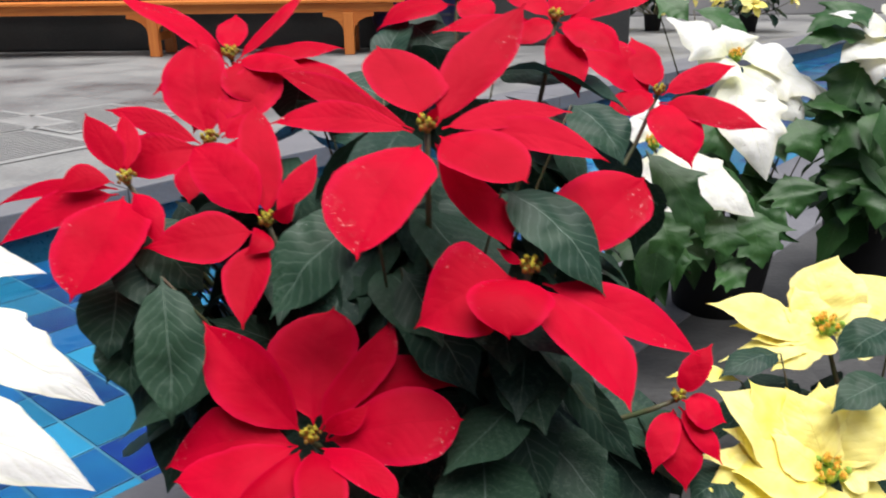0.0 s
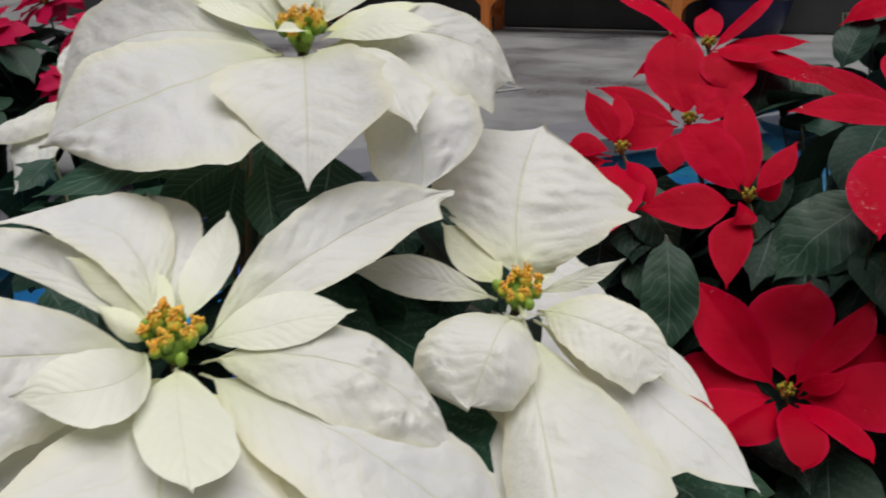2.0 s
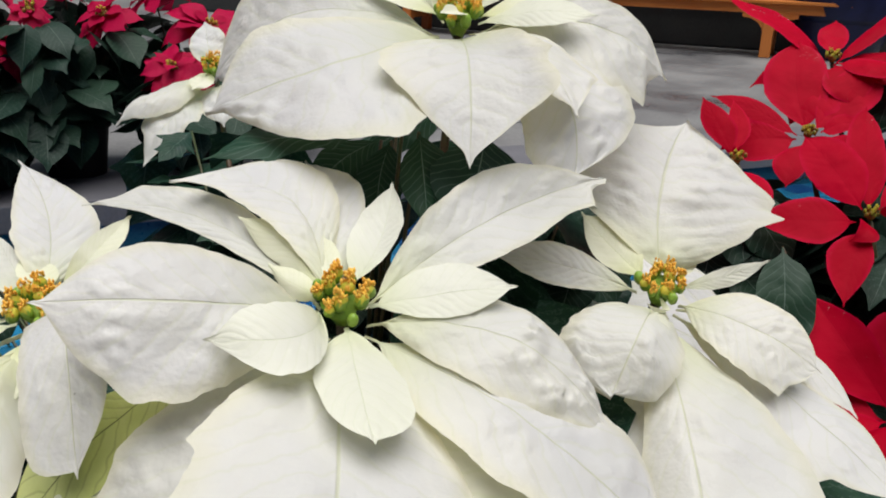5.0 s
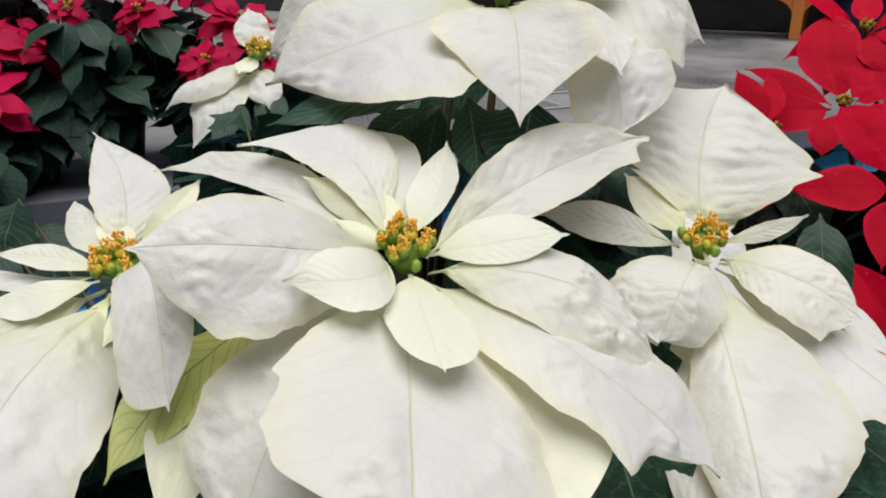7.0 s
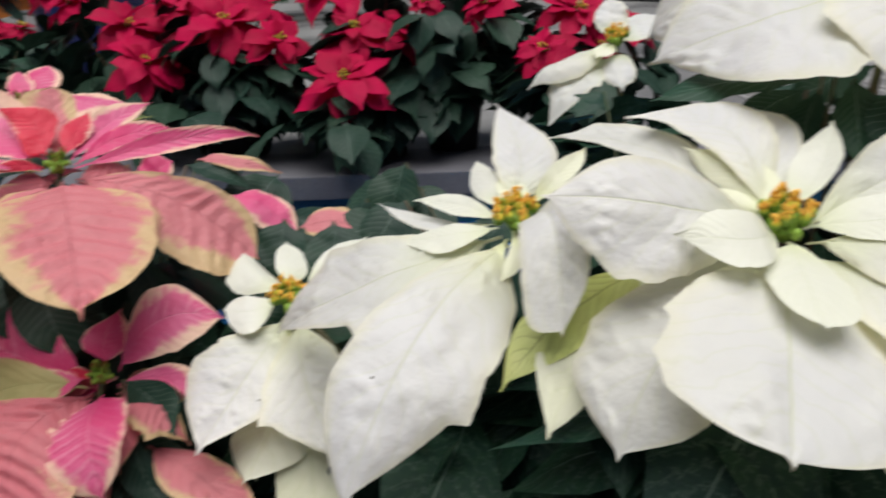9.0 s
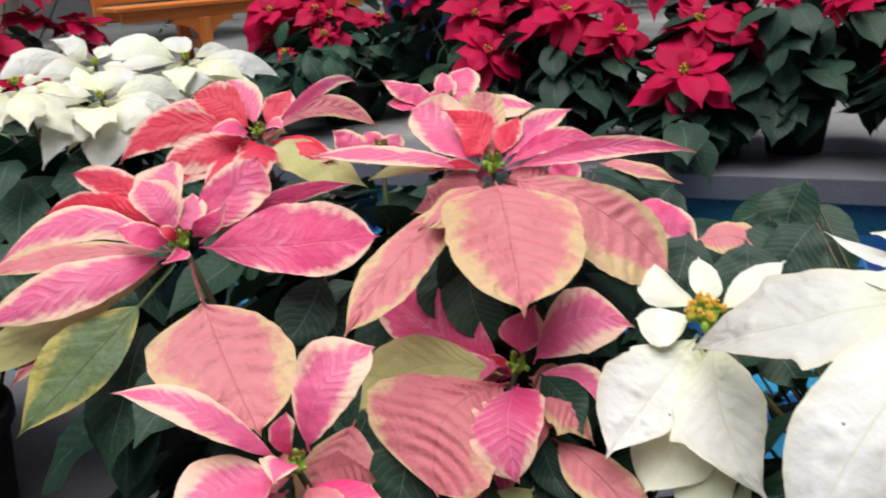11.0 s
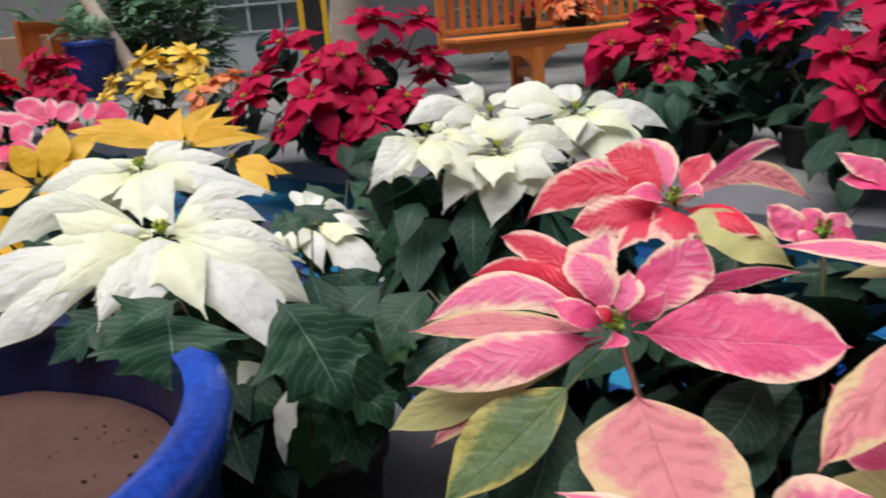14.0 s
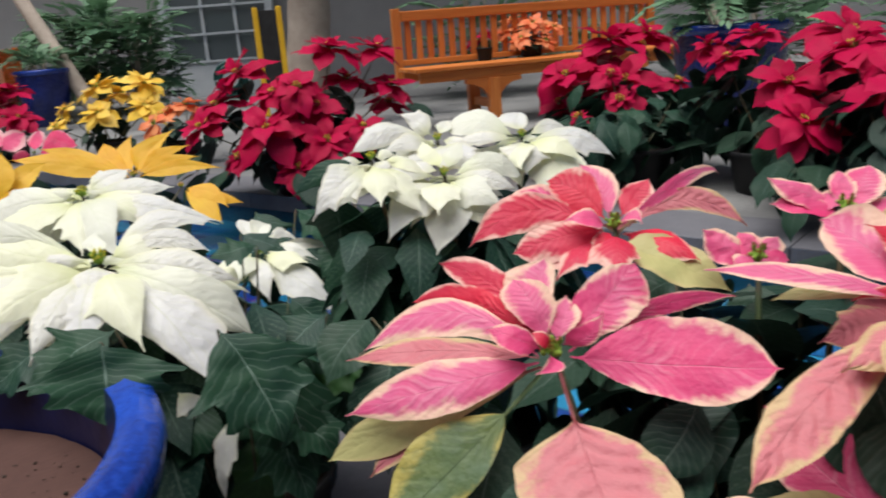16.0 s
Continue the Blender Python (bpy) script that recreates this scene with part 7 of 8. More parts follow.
leaf(YELLOW_FRONT, "d", (0.301, 0.723, 0.126), -156, -13, 6.7, 5.9, 0.08, 0)
# white back
head(WHITE_BACK, (0.51, 1.458, 0.473), [
    ("L", 161, 27, 14, 11.9, 0.08, 0), ("L", 105, 47, 7.7, 10.9, 0.08, 0), ("L", -7, -21, 19.7, 10.9, 0.11, 0),
    ("L", -152, -25, 7.7, 10.9, 0.08, 0), ("L", 11, -1, 11.5, 10.9, 0.08, 0), ("L", -82, -51, 23.7, 12.9, 0.12, 0),
    ("L", -31, -40, 16.7, 10.9, 0.11, 0), ("L", -109, -52, 17.3, 11.9, 0.11, 0)])
head(WHITE_BACK, (0.334, 1.291, 0.356), [
    ("L", -27, -32, 19.4, 10, 0.11, 0), ("L", -81, -56, 19.3, 8.2, 0.11, 0), ("o", 134, 38, 5.8, 6.4, 0.08, 0),
    ("L", -34, -37, 8.6, 10.9, 0.09, 0), ("L", -90, -55, 11, 9.1, 0.09, 0), ("L", 103, 49, 11.2, 5.5, 0.08, 0)])
leaf(WHITE_BACK, "D", (0.281, 1.126, 0.379), -38, -50, 15, 7.2, 0.1, 0)
leaf(WHITE_BACK, "D", (0.473, 1.245, 0.26), -70, -58, 10.2, 9, 0.1, 0)
leaf(WHITE_BACK, "D", (0.437, 1.242, 0.251), -88, -56, 7.4, 9, 0.1, 0)
leaf(WHITE_BACK, "D", (0.324, 1.196, 0.275), -67, -56, 9.1, 8.7, 0.1, 0)
leaf(WHITE_BACK, "D", (0.6, 1.392, 0.377), -66, -55, 8.4, 9.7, 0.1, 0)
leaf(WHITE_BACK, "D", (0.58, 1.361, 0.285), -77, -56, 8.1, 9.7, 0.1, 0)
leaf(WHITE_BACK, "D", (0.435, 1.397, 0.397), -51, -53, 10.9, 9.7, 0.1, 0)
leaf(WHITE_BACK, "D", (0.356, 1.227, 0.209), -99, -53, 6.5, 8.1, 0.1, 0)
leaf(WHITE_BACK, "D", (0.511, 1.275, 0.192), -1, 57, 7, 8.4, 0.1, 0)
leaf(WHITE_BACK, "D", (0.428, 1.216, 0.175), -39, -29, 5.5, 8.1, 0.1, 0)
leaf(WHITE_BACK, "D", (0.458, 1.554, 0.547), -20, -23, 11.1, 6.2, 0.1, 0)
leaf(WHITE_BACK, "D", (0.386, 1.562, 0.572), -32, -33, 7.9, 7.3, 0.1, 0)
leaf(WHITE_BACK, "D", (0.628, 1.383, 0.349), -23, 17, 4.4, 6.8, 0.1, 0)
leaf(WHITE_BACK, "D", (0.609, 1.398, 0.395), -11, -3, 11.8, 6.8, 0.1, 0)
# white right
head(WHITE_RIGHT, (0.76, 1.412, 0.516), [
    ("o", 169, 16, 11.5, 7.6, 0.08, 0), ("L", -161, -21, 11.9, 8.6, 0.08, 0), ("L", -133, -44, 11.1, 8.6, 0.11, 0),
    ("L", 6, -15, 11.2, 9.5, 0.08, 0), ("L", 44, 31, 10.1, 9.5, 0.08, 0), ("L", -67, -49, 12.3, 9.5, 0.11, 0)])
leaf(WHITE_RIGHT, "D", (0.736, 1.452, 0.55), -165, -15, 13.5, 9.7, 0.1, 0)
leaf(WHITE_RIGHT, "D", (0.736, 1.437, 0.504), -170, -2, 14.7, 5.8, 0.1, 0)
leaf(WHITE_RIGHT, "D", (0.717, 1.427, 0.477), -131, -54, 13, 9.7, 0.1, 0)
leaf(WHITE_RIGHT, "D", (0.736, 1.405, 0.413), -149, -43, 15.4, 11.6, 0.1, 0)
leaf(WHITE_RIGHT, "D", (0.735, 1.39, 0.367), -113, -62, 16.9, 11.6, 0.1, 0)
leaf(WHITE_RIGHT, "D", (0.722, 1.449, 0.386), -152, -34, 11, 8, 0.1, 0)
leaf(WHITE_RIGHT, "D", (0.715, 1.368, 0.303), -149, -36, 9.9, 8.7, 0.1, 0)
leaf(WHITE_RIGHT, "D", (0.745, 1.319, 0.314), -131, -53, 12.4, 10.3, 0.1, 0)
# red mid
bloom(RED_MID, (-4.11, -1.21, 0.55), 0.179)
bloom(RED_MID, (-3.99, -1.04, 0.46), 0.15)
bloom(RED_MID, (-3.91, -0.92, 0.48), 0.133)
bloom(RED_MID, (-4.17, -0.79, 0.63), 0.179)
bloom(RED_MID, (-4.29, -0.58, 0.61), 0.158)
bloom(RED_MID, (-4.24, -0.53, 0.44), 0.145)
bloom(RED_MID, (-3.85, -1.06, 0.32), 0.194)
bloom(RED_MID, (-3.99, -0.86, 0.39), 0.15)
bloom(RED_MID, (-3.85, -0.81, 0.25), 0.182)
bloom(RED_MID, (-3.98, -0.66, 0.28), 0.125)
bloom(RED_MID, (-4.06, -1.31, 0.42), 0.154)
bloom(RED_MID, (-3.93, -1.36, 0.34), 0.137)
bloom(RED_MID, (-3.81, -0.94, 0.15), 0.133)
bloom(RED_MID, (-4.32, -0.55, 0.35), 0.135)
bloom(RED_MID, (-4.24, -0.73, 0.48), 0.158)
bloom(RED_MID, (-3.91, -1.21, 0.2), 0.1)
# red right
bloom(RED_RIGHT, (-4.06, 0.47, 0.57), 0.206)
bloom(RED_RIGHT, (-3.8, 0.46, 0.41), 0.217)
bloom(RED_RIGHT, (-3.89, 0.23, 0.44), 0.177)
bloom(RED_RIGHT, (-3.96, 0.21, 0.32), 0.145)
bloom(RED_RIGHT, (-4.13, 0.39, 0.47), 0.175)
bloom(RED_RIGHT, (-4.08, 0.63, 0.59), 0.182)
# red low
bloom(RED_LOW, (-3.71, 0.78, 0.53), 0.137)
bloom(RED_LOW, (-3.61, 0.93, 0.56), 0.137)
bloom(RED_LOW, (-3.06, 0.97, 0.46), 0.178)
bloom(RED_LOW, (-3.25, 0.98, 0.4), 0.11)
bloom(RED_LOW, (-3.19, 1.09, 0.56), 0.204)
bloom(RED_LOW, (-2.78, 0.74, 0.32), 0.15)
bloom(RED_LOW, (-3, 0.79, 0.42), 0.15)
bloom(RED_LOW, (-3.37, 0.73, 0.49), 0.121)
# red row
bloom(RED_ROW, (-2.56, 0.91, 0.44), 0.17)
bloom(RED_ROW, (-2.82, 0.9, 0.53), 0.171)
bloom(RED_ROW, (-2.43, 1.02, 0.38), 0.127)
bloom(RED_ROW, (-2.64, 1.08, 0.47), 0.144)
# red heart
bloom(RED_HEART, (-2.15, 1.05, 0.29), 0.167)
bloom(RED_HEART, (-2.25, 1.17, 0.41), 0.15)
bloom(RED_HEART, (-2.2, 1.31, 0.4), 0.11)
bloom(RED_HEART, (-2.41, 1.21, 0.53), 0.164)
bloom(RED_HEART, (-2.31, 1.34, 0.54), 0.139)
# red end
bloom(RED_END, (-2.09, 1.55, 0.46), 0.113)
bloom(RED_END, (-1.87, 1.57, 0.33), 0.116)
bloom(RED_END, (-1.89, 1.76, 0.43), 0.13)
bloom(RED_END, (-2.09, 1.75, 0.52), 0.126)
bloom(RED_END, (-1.83, 1.78, 0.32), 0.104)
bloom(RED_END, (-1.84, 1.96, 0.37), 0.126)
# yellow far
bloom(YELLOW_FAR, (-5.56, -2.38, 0.49), 0.173)
bloom(YELLOW_FAR, (-5.58, -2.09, 0.49), 0.18)
bloom(YELLOW_FAR, (-5.41, -2.35, 0.34), 0.141)
bloom(YELLOW_FAR, (-5.44, -2.06, 0.36), 0.148)
bloom(YELLOW_FAR, (-5.5, -2.58, 0.37), 0.101)
bloom(YELLOW_FAR, (-5.37, -2.59, 0.28), 0.085)
bloom(YELLOW_FAR, (-5.65, -2.27, 0.43), 0.147)
# orange far
bloom(ORANGE_FAR, (-5.12, -1.93, 0.27), 0.126)
bloom(ORANGE_FAR, (-5.26, -1.77, 0.36), 0.136)
bloom(ORANGE_FAR, (-5.24, -1.87, 0.33), 0.102)
bloom(ORANGE_FAR, (-5.25, -1.67, 0.29), 0.102)
# red distant
bloom(RED_DISTANT, (-5.76, -3.49, 0.45), 0.16)
bloom(RED_DISTANT, (-5.62, -3.62, 0.35), 0.157)
bloom(RED_DISTANT, (-5.61, -3.49, 0.29), 0.135)
bloom(RED_DISTANT, (-5.75, -3.41, 0.39), 0.137)
# crimson distant
bloom(CRIMSON_DISTANT, (-6.1, -3.33, 0.49), 0.185)
bloom(CRIMSON_DISTANT, (-5.96, -3.08, 0.31), 0.182)
bloom(CRIMSON_DISTANT, (-6.21, -3.23, 0.48), 0.18)
bloom(CRIMSON_DISTANT, (-5.94, -3.33, 0.3), 0.158)
bloom(CRIMSON_DISTANT, (-6.08, -3.25, 0.39), 0.161)
# gold side
flower(GOLD_SIDE, (-2.013, -1.323, 0.380), [
    ("o", "e", 51, -24, 9.8, 0.05, -0.00, 11, 2.1, 2.1, -1, -1, 0.64, 0.33),
    ("o", "e", -119, 47, 10.7, 0.02, -0.00, -25, 2.7, 3.0, 2, 2, 0.51, 0.58),
    ("o", "e", -65, -14, 12.1, 0.01, 0.09, -9, 2.2, 2.1, 1, 1, 0.47, 0.48),
    ("o", "e", 88, 5, 12.5, 0.06, 0.09, 23, 2.7, 2.7, -0, -0, 0.44, 0.46),
    ("o", "e", 160, 54, 13.8, 0.03, 0.00, 5, 2.9, 4.3, -1, -1, 0.46, 0.56),
    ("o", "e", 132, 29, 16.4, -0.00, 0.07, 15, 2.6, 3.1, -6, -5, 0.68, 0.52),
    ("o", "e", -85, 3, 16.6, 0.06, -0.06, -17, 2.2, 2.5, -2, -2, 0.41, 0.55)], 0.5)
flower(GOLD_SIDE, (-2.256, -1.090, 0.399), [
    ("o", "e", -17, -38, 7.3, 0.13, 0.11, 2, 2.6, 3.0, -4, -3, 0.34, 0.64),
    ("o", "w", -168, 38, 13.4, -0.05, 0.18, -2, 2.4, 2.3, 0, -0, 0.55, 0.50),
    ("o", "e", -134, 30, 13.9, 0.01, 0.13, -15, 3.2, 2.6, -3, -4, 0.64, 0.60),
    ("o", "w", 130, 17, 15.5, -0.00, 0.08, 22, 2.2, 1.6, -2, -3, 0.49, 0.45),
    ("o", "w", 117, 7, 15.8, 0.01, 0.08, 24, 1.8, 1.7, -2, -2, 0.48, 0.47),
    ("o", "w", 146, 32, 16.3, -0.06, 0.10, 11, 3.9, 1.9, -7, -17, 0.38, 0.52),
    ("o", "w", 104, -3, 20.2, 0.02, 0.08, 23, 1.8, 2.3, -4, -4, 0.47, 0.42),
    ("o", "e", -98, 18, 23.3, 0.01, -0.03, -19, 2.3, 2.3, -0, -0, 0.45, 0.55),
    ("o", "e", -90, 11, 28.1, 0.04, -0.02, -23, 2.9, 2.7, 1, 1, 0.49, 0.55)], 0.5)
flower(GOLD_SIDE, (-2.228, -0.976, 0.368), [
    ("o", "w", 72, -26, 12.8, 0.03, 0.14, 14, 2.2, 3.0, 2, 1, 0.42, 0.37),
    ("o", "w", 56, -36, 14.7, 0.05, 0.02, 6, 2.8, 2.5, -0, -0, 0.54, 0.51),
    ("o", "e", 90, -21, 14.7, 0.02, 0.00, 23, 1.4, 1.6, 1, 1, 0.50, 0.52)], 0.4)
flower(GOLD_SIDE, (-1.924, -1.341, 0.252), [
    ("o", "e", 148, 48, 6.4, 0.05, -0.02, 11, 1.7, 2.2, 2, 2, 0.38, 0.52),
    ("o", "e", -58, -10, 7.9, 0.12, 0.10, -8, 2.5, 2.3, -3, -0, 0.28, 0.37),
    ("o", "e", 49, -21, 9.0, 0.09, 0.04, 6, 2.0, 1.9, -3, -2, 0.68, 0.33),
    ("o", "w", -80, 7, 10.2, 0.10, -0.13, -1, 1.4, 1.7, -10, -4, 0.30, 0.45),
    ("o", "e", -121, 48, 10.7, 0.05, -0.04, -24, 1.8, 3.3, -6, -2, 0.71, 0.41)], 0.5)
# pink side
flower(PINK_SIDE, (-2.494, -1.508, 0.451), [
    ("o", "r", 15, -46, 6.3, 0.11, -0.03, 6, 2.4, 2.4, 0, -1, 0.51, 0.33),
    ("o", "r", 129, 26, 8.4, -0.03, 0.11, 18, 2.8, 3.7, -6, -4, 0.51, 0.37),
    ("o", "r", -159, 40, 9.2, -0.02, 0.04, -8, 2.0, 2.2, 0, 0, 0.53, 0.40),
    ("o", "r", -107, 24, 13.0, 0.01, -0.09, -26, 3.1, 3.3, -0, -0, 0.37, 0.56),
    ("o", "r", -87, 10, 18.5, 0.02, 0.01, -18, 2.1, 2.4, -2, -2, 0.50, 0.58)], 0.6)
flower(PINK_SIDE, (-2.549, -1.442, 0.436), [
    ("o", "r", -70, -13, 5.7, 0.13, 0.07, -17, 1.9, 2.1, 6, 5, 0.34, 0.34),
    ("o", "r", 180, 44, 7.8, -0.09, 0.07, -7, 2.2, 2.2, -3, -3, 0.49, 0.56),
    ("o", "r", 78, -17, 9.7, 0.04, 0.03, 19, 1.4, 2.0, -6, -4, 0.45, 0.49),
    ("o", "r", 107, 1, 11.0, 0.03, 0.25, 25, 3.6, 2.9, 1, 1, 0.49, 0.39)], 0.6)
flower(PINK_SIDE, (-2.371, -1.578, 0.427), [
    ("o", "r", 23, -40, 7.6, 0.14, 0.02, 10, 2.5, 2.8, 2, 3, 0.63, 0.45),
    ("o", "r", 117, 17, 7.7, 0.04, 0.03, 20, 3.5, 3.7, 0, 0, 0.45, 0.40),
    ("o", "r", 83, -19, 9.5, 0.08, -0.02, 28, 1.8, 2.4, 3, 1, 0.48, 0.37),
    ("o", "r", -82, -7, 10.6, 0.04, -0.03, -26, 3.4, 3.9, -3, -1, 0.27, 0.47),
    ("o", "r", -112, 27, 10.8, 0.01, -0.06, -24, 2.7, 3.2, -10, -9, 0.55, 0.35),
    ("q", "r", -27, -47, 14.0, 0.04, -0.14, -1, 5.3, 5.8, -2, -3, 0.41, 0.71)], 0.6)
flower(PINK_SIDE, (-2.417, -1.806, 0.485), [
    ("o", "r", 111, 9, 9.2, 0.01, 0.10, 23, 3.2, 3.1, 1, 1, 0.34, 0.25),
    ("o", "r", -103, 19, 9.3, 0.03, -0.10, -35, 2.1, 2.3, 11, 11, 0.29, 0.59),
    ("q", "r", -28, -51, 10.1, 0.08, 0.04, -8, 3.0, 3.1, -2, -2, 0.41, 0.45),
    ("q", "r", 53, -47, 11.8, 0.08, -0.00, 25, 2.9, 3.4, -2, -3, 0.51, 0.36)], 0.6)
# bench orange
bloom(BENCH_ORANGE, (-6.54, 0.45, 0.64), 0.15)
bloom(BENCH_ORANGE, (-6.46, 0.56, 0.55), 0.115)
bloom(BENCH_ORANGE, (-6.61, 0.34, 0.69), 0.126)
bloom(BENCH_ORANGE, (-6.46, 0.35, 0.53), 0.099)
for x, y, z, r in ((-6.50, 0.26, 0.62, 0.11), (-6.38, 0.46, 0.66, 0.12), (-6.42, 0.62, 0.62, 0.10), (-6.33, 0.36, 0.56, 0.10), (-6.36, 0.55, 0.53, 0.09)):
    bloom(BENCH_ORANGE, (x, y, z), r)
# bench red
bloom(BENCH_RED, (-6.57, 0.07, 0.55), 0.109)
bloom(BENCH_RED, (-6.59, 0.14, 0.6), 0.109)

for plant, count, size in ((RED_MID, 120, 0.15), (RED_RIGHT, 150, 0.17), (RED_LOW, 120, 0.16), (RED_ROW, 110, 0.16), (RED_HEART, 110, 0.16), (RED_END, 110, 0.15),
                           (YELLOW_FAR, 40, 0.12), (ORANGE_FAR, 30, 0.12), (RED_DISTANT, 40, 0.12), (CRIMSON_DISTANT, 40, 0.12), (GOLD_SIDE, 50, 0.12), (PINK_SIDE, 110, 0.13),
                           (BENCH_ORANGE, 20, 0.08), (BENCH_RED, 12, 0.07)):
    fill(plant, count, size, DARK_LEAF, 0.1, 0.95, 1.25)

for plant, count in ((RED_MID, 30), (RED_RIGHT, 50), (RED_LOW, 50), (RED_ROW, 40), (RED_HEART, 40)):
    fill(plant, count, 0.18, DARK_LEAF, 0.0, 0.55, 1.7)

for plant, count, size, mat in ((RED_FRONT, 330, 0.12, DARK_LEAF), (WHITE_FRONT, 420, 0.12, GREEN_LEAF), (PINK_FRONT, 380, 0.12, DARK_LEAF), (WHITE_MID, 260, 0.11, GREEN_LEAF),
                                (WHITE_LEFT, 300, 0.11, GREEN_LEAF), (YELLOW_FRONT, 50, 0.09, DARK_LEAF), (WHITE_BACK, 110, 0.10, FRESH_LEAF), (WHITE_RIGHT, 110, 0.10, FRESH_LEAF)):
    fill(plant, count, size, mat, 0.2, 0.5 if plant is YELLOW_FRONT else 0.9, 0.85 if plant is RED_FRONT else 1.2)

# ---------- the empty blue planter ----------
big = planter_pot(pose(-0.86, -0.90, 0), 0.275, 0.405, "large cobalt blue glazed pot, filled with brown clay", 0.042)
bm = bmesh.new()
bmesh.ops.create_circle(bm, cap_ends=True, radius=0.229, segments=48)
bmesh.ops.poke(bm, faces=bm.faces[:])
bmesh.ops.subdivide_edges(bm, edges=bm.edges[:], cuts=3, use_grid_fill=True)
for v in bm.verts:
    v.co.z = 0.332 + 0.003 * noise.noise(v.co * 25)
part("filling", bm, CLAY, big, "smooth reddish brown clay filling")
rng = random.Random(88)
crumbs = bmesh.new()
knots = [(rng.uniform(-0.15, 0.15), rng.uniform(-0.15, 0.15)) for k in range(7)]
for k in range(140):
    x, y = rng.choice(knots)
    x, y = (x + rng.gauss(0, 0.03), y + rng.gauss(0, 0.03)) if k % 3 else (rng.uniform(-0.15, 0.15), rng.uniform(-0.15, 0.15))
    q = rng.choice((0.5, 0.7, 0.9, 1.6))
    bmesh.ops.create_icosphere(crumbs, subdivisions=1, radius=0.0013, matrix=pose(x, y, 0.3335) @ Matrix.Diagonal((q * rng.uniform(0.7, 1.3), q * rng.uniform(0.7, 1.3), 0.6 * q, 1)))
tagged(part("crumbs", crumbs, SOIL, big), kind="stuff")

# ---------- poinsettias along the pool ----------
bush((3.1, 8.6), 0.6, 0.4, YELLOW, "yellow", "yellow poinsettia in a black pot beyond the pool", 16, 0.12, 34, group="poinsettias beyond")
bush((2.2, 8.9), 0.6, 0.4, YELLOW, "yellow", "yellow poinsettia in a black pot beyond the pool", 16, 0.12, 35, group="poinsettias beyond")


GREEN_GAP = Plant((-3.55, 0.45), "red", RED_FAR, TOWARDS, "leafy green poinsettia with few small red bracts", 0.13, 0.16, 70)
bloom(GREEN_GAP, (-3.45, 0.35, 0.36), 0.06)
bloom(GREEN_GAP, (-3.60, 0.62, 0.40), 0.06)
bloom(GREEN_GAP, (-3.50, 0.20, 0.30), 0.05)
bloom(GREEN_GAP, (-3.72, 0.38, 0.44), 0.05)
fill(GREEN_GAP, 220, 0.13, GREEN_LEAF, 0.1, 1.0, 2.2)


GREEN_ROW = Plant((-2.19, 1.49), "red", RED_FAR, TOWARDS, "leafy dark green poinsettia among crimson ones", 0.10, 0.16, 71)
bloom(GREEN_ROW, (-2.27, 1.59, 0.52), 0.07)
bloom(GREEN_ROW, (-2.12, 1.34, 0.48), 0.06)
bloom(GREEN_ROW, (-2.09, 1.59, 0.45), 0.06)
fill(GREEN_ROW, 170, 0.13, DARK_LEAF, 0.1, 1.0, 1.4)


# ---------- far things ----------
def frond_mesh(length, rng, pairs=11):
    """An arching frond with paired leaflets."""
    verts, faces, uvs = [], [], []
    for k in range(pairs * 2 + 1):
        s = 0.22 + 0.78 * (k // 2) / pairs
        p = Vector((length * s, 0, length * (0.75 * s - 0.75 * s * s)))
        side = 0 if k == pairs * 2 else (1 if k % 2 else -1)
        ll = length * 0.30 * (1.05 - 0.75 * abs(s - 0.45)) * rng.uniform(0.85, 1.1)
        d = Vector((0.55, side * 0.9, -0.25 + rng.uniform(-0.15, 0.15))).normalized() if side else Vector((1, 0, -0.5)).normalized()
        w = d.cross(Vector((0, 0, 1))).normalized() * ll * 0.19
        i = len(verts)
        verts += [p, p + d * ll * 0.45 + w, p + d * ll, p + d * ll * 0.45 - w]
        faces.append((i, i + 1, i + 2, i + 3))
        uvs += [(0.5, 0), (1, 0.5), (0.5, 1), (0, 0.5)]
    me = bpy.data.meshes.new("frond")
    me.from_pydata([tuple(v) for v in verts], [], faces)
    layer = me.uv_layers.new(name="UVMap")
    for loop in me.loops:
        layer.data[loop.index].uv = uvs[loop.vertex_index]
    me.materials.append(FERN)
    return me


FRONDS = [frond_mesh(1.0, random.Random(60 + k)) for k in range(4)]


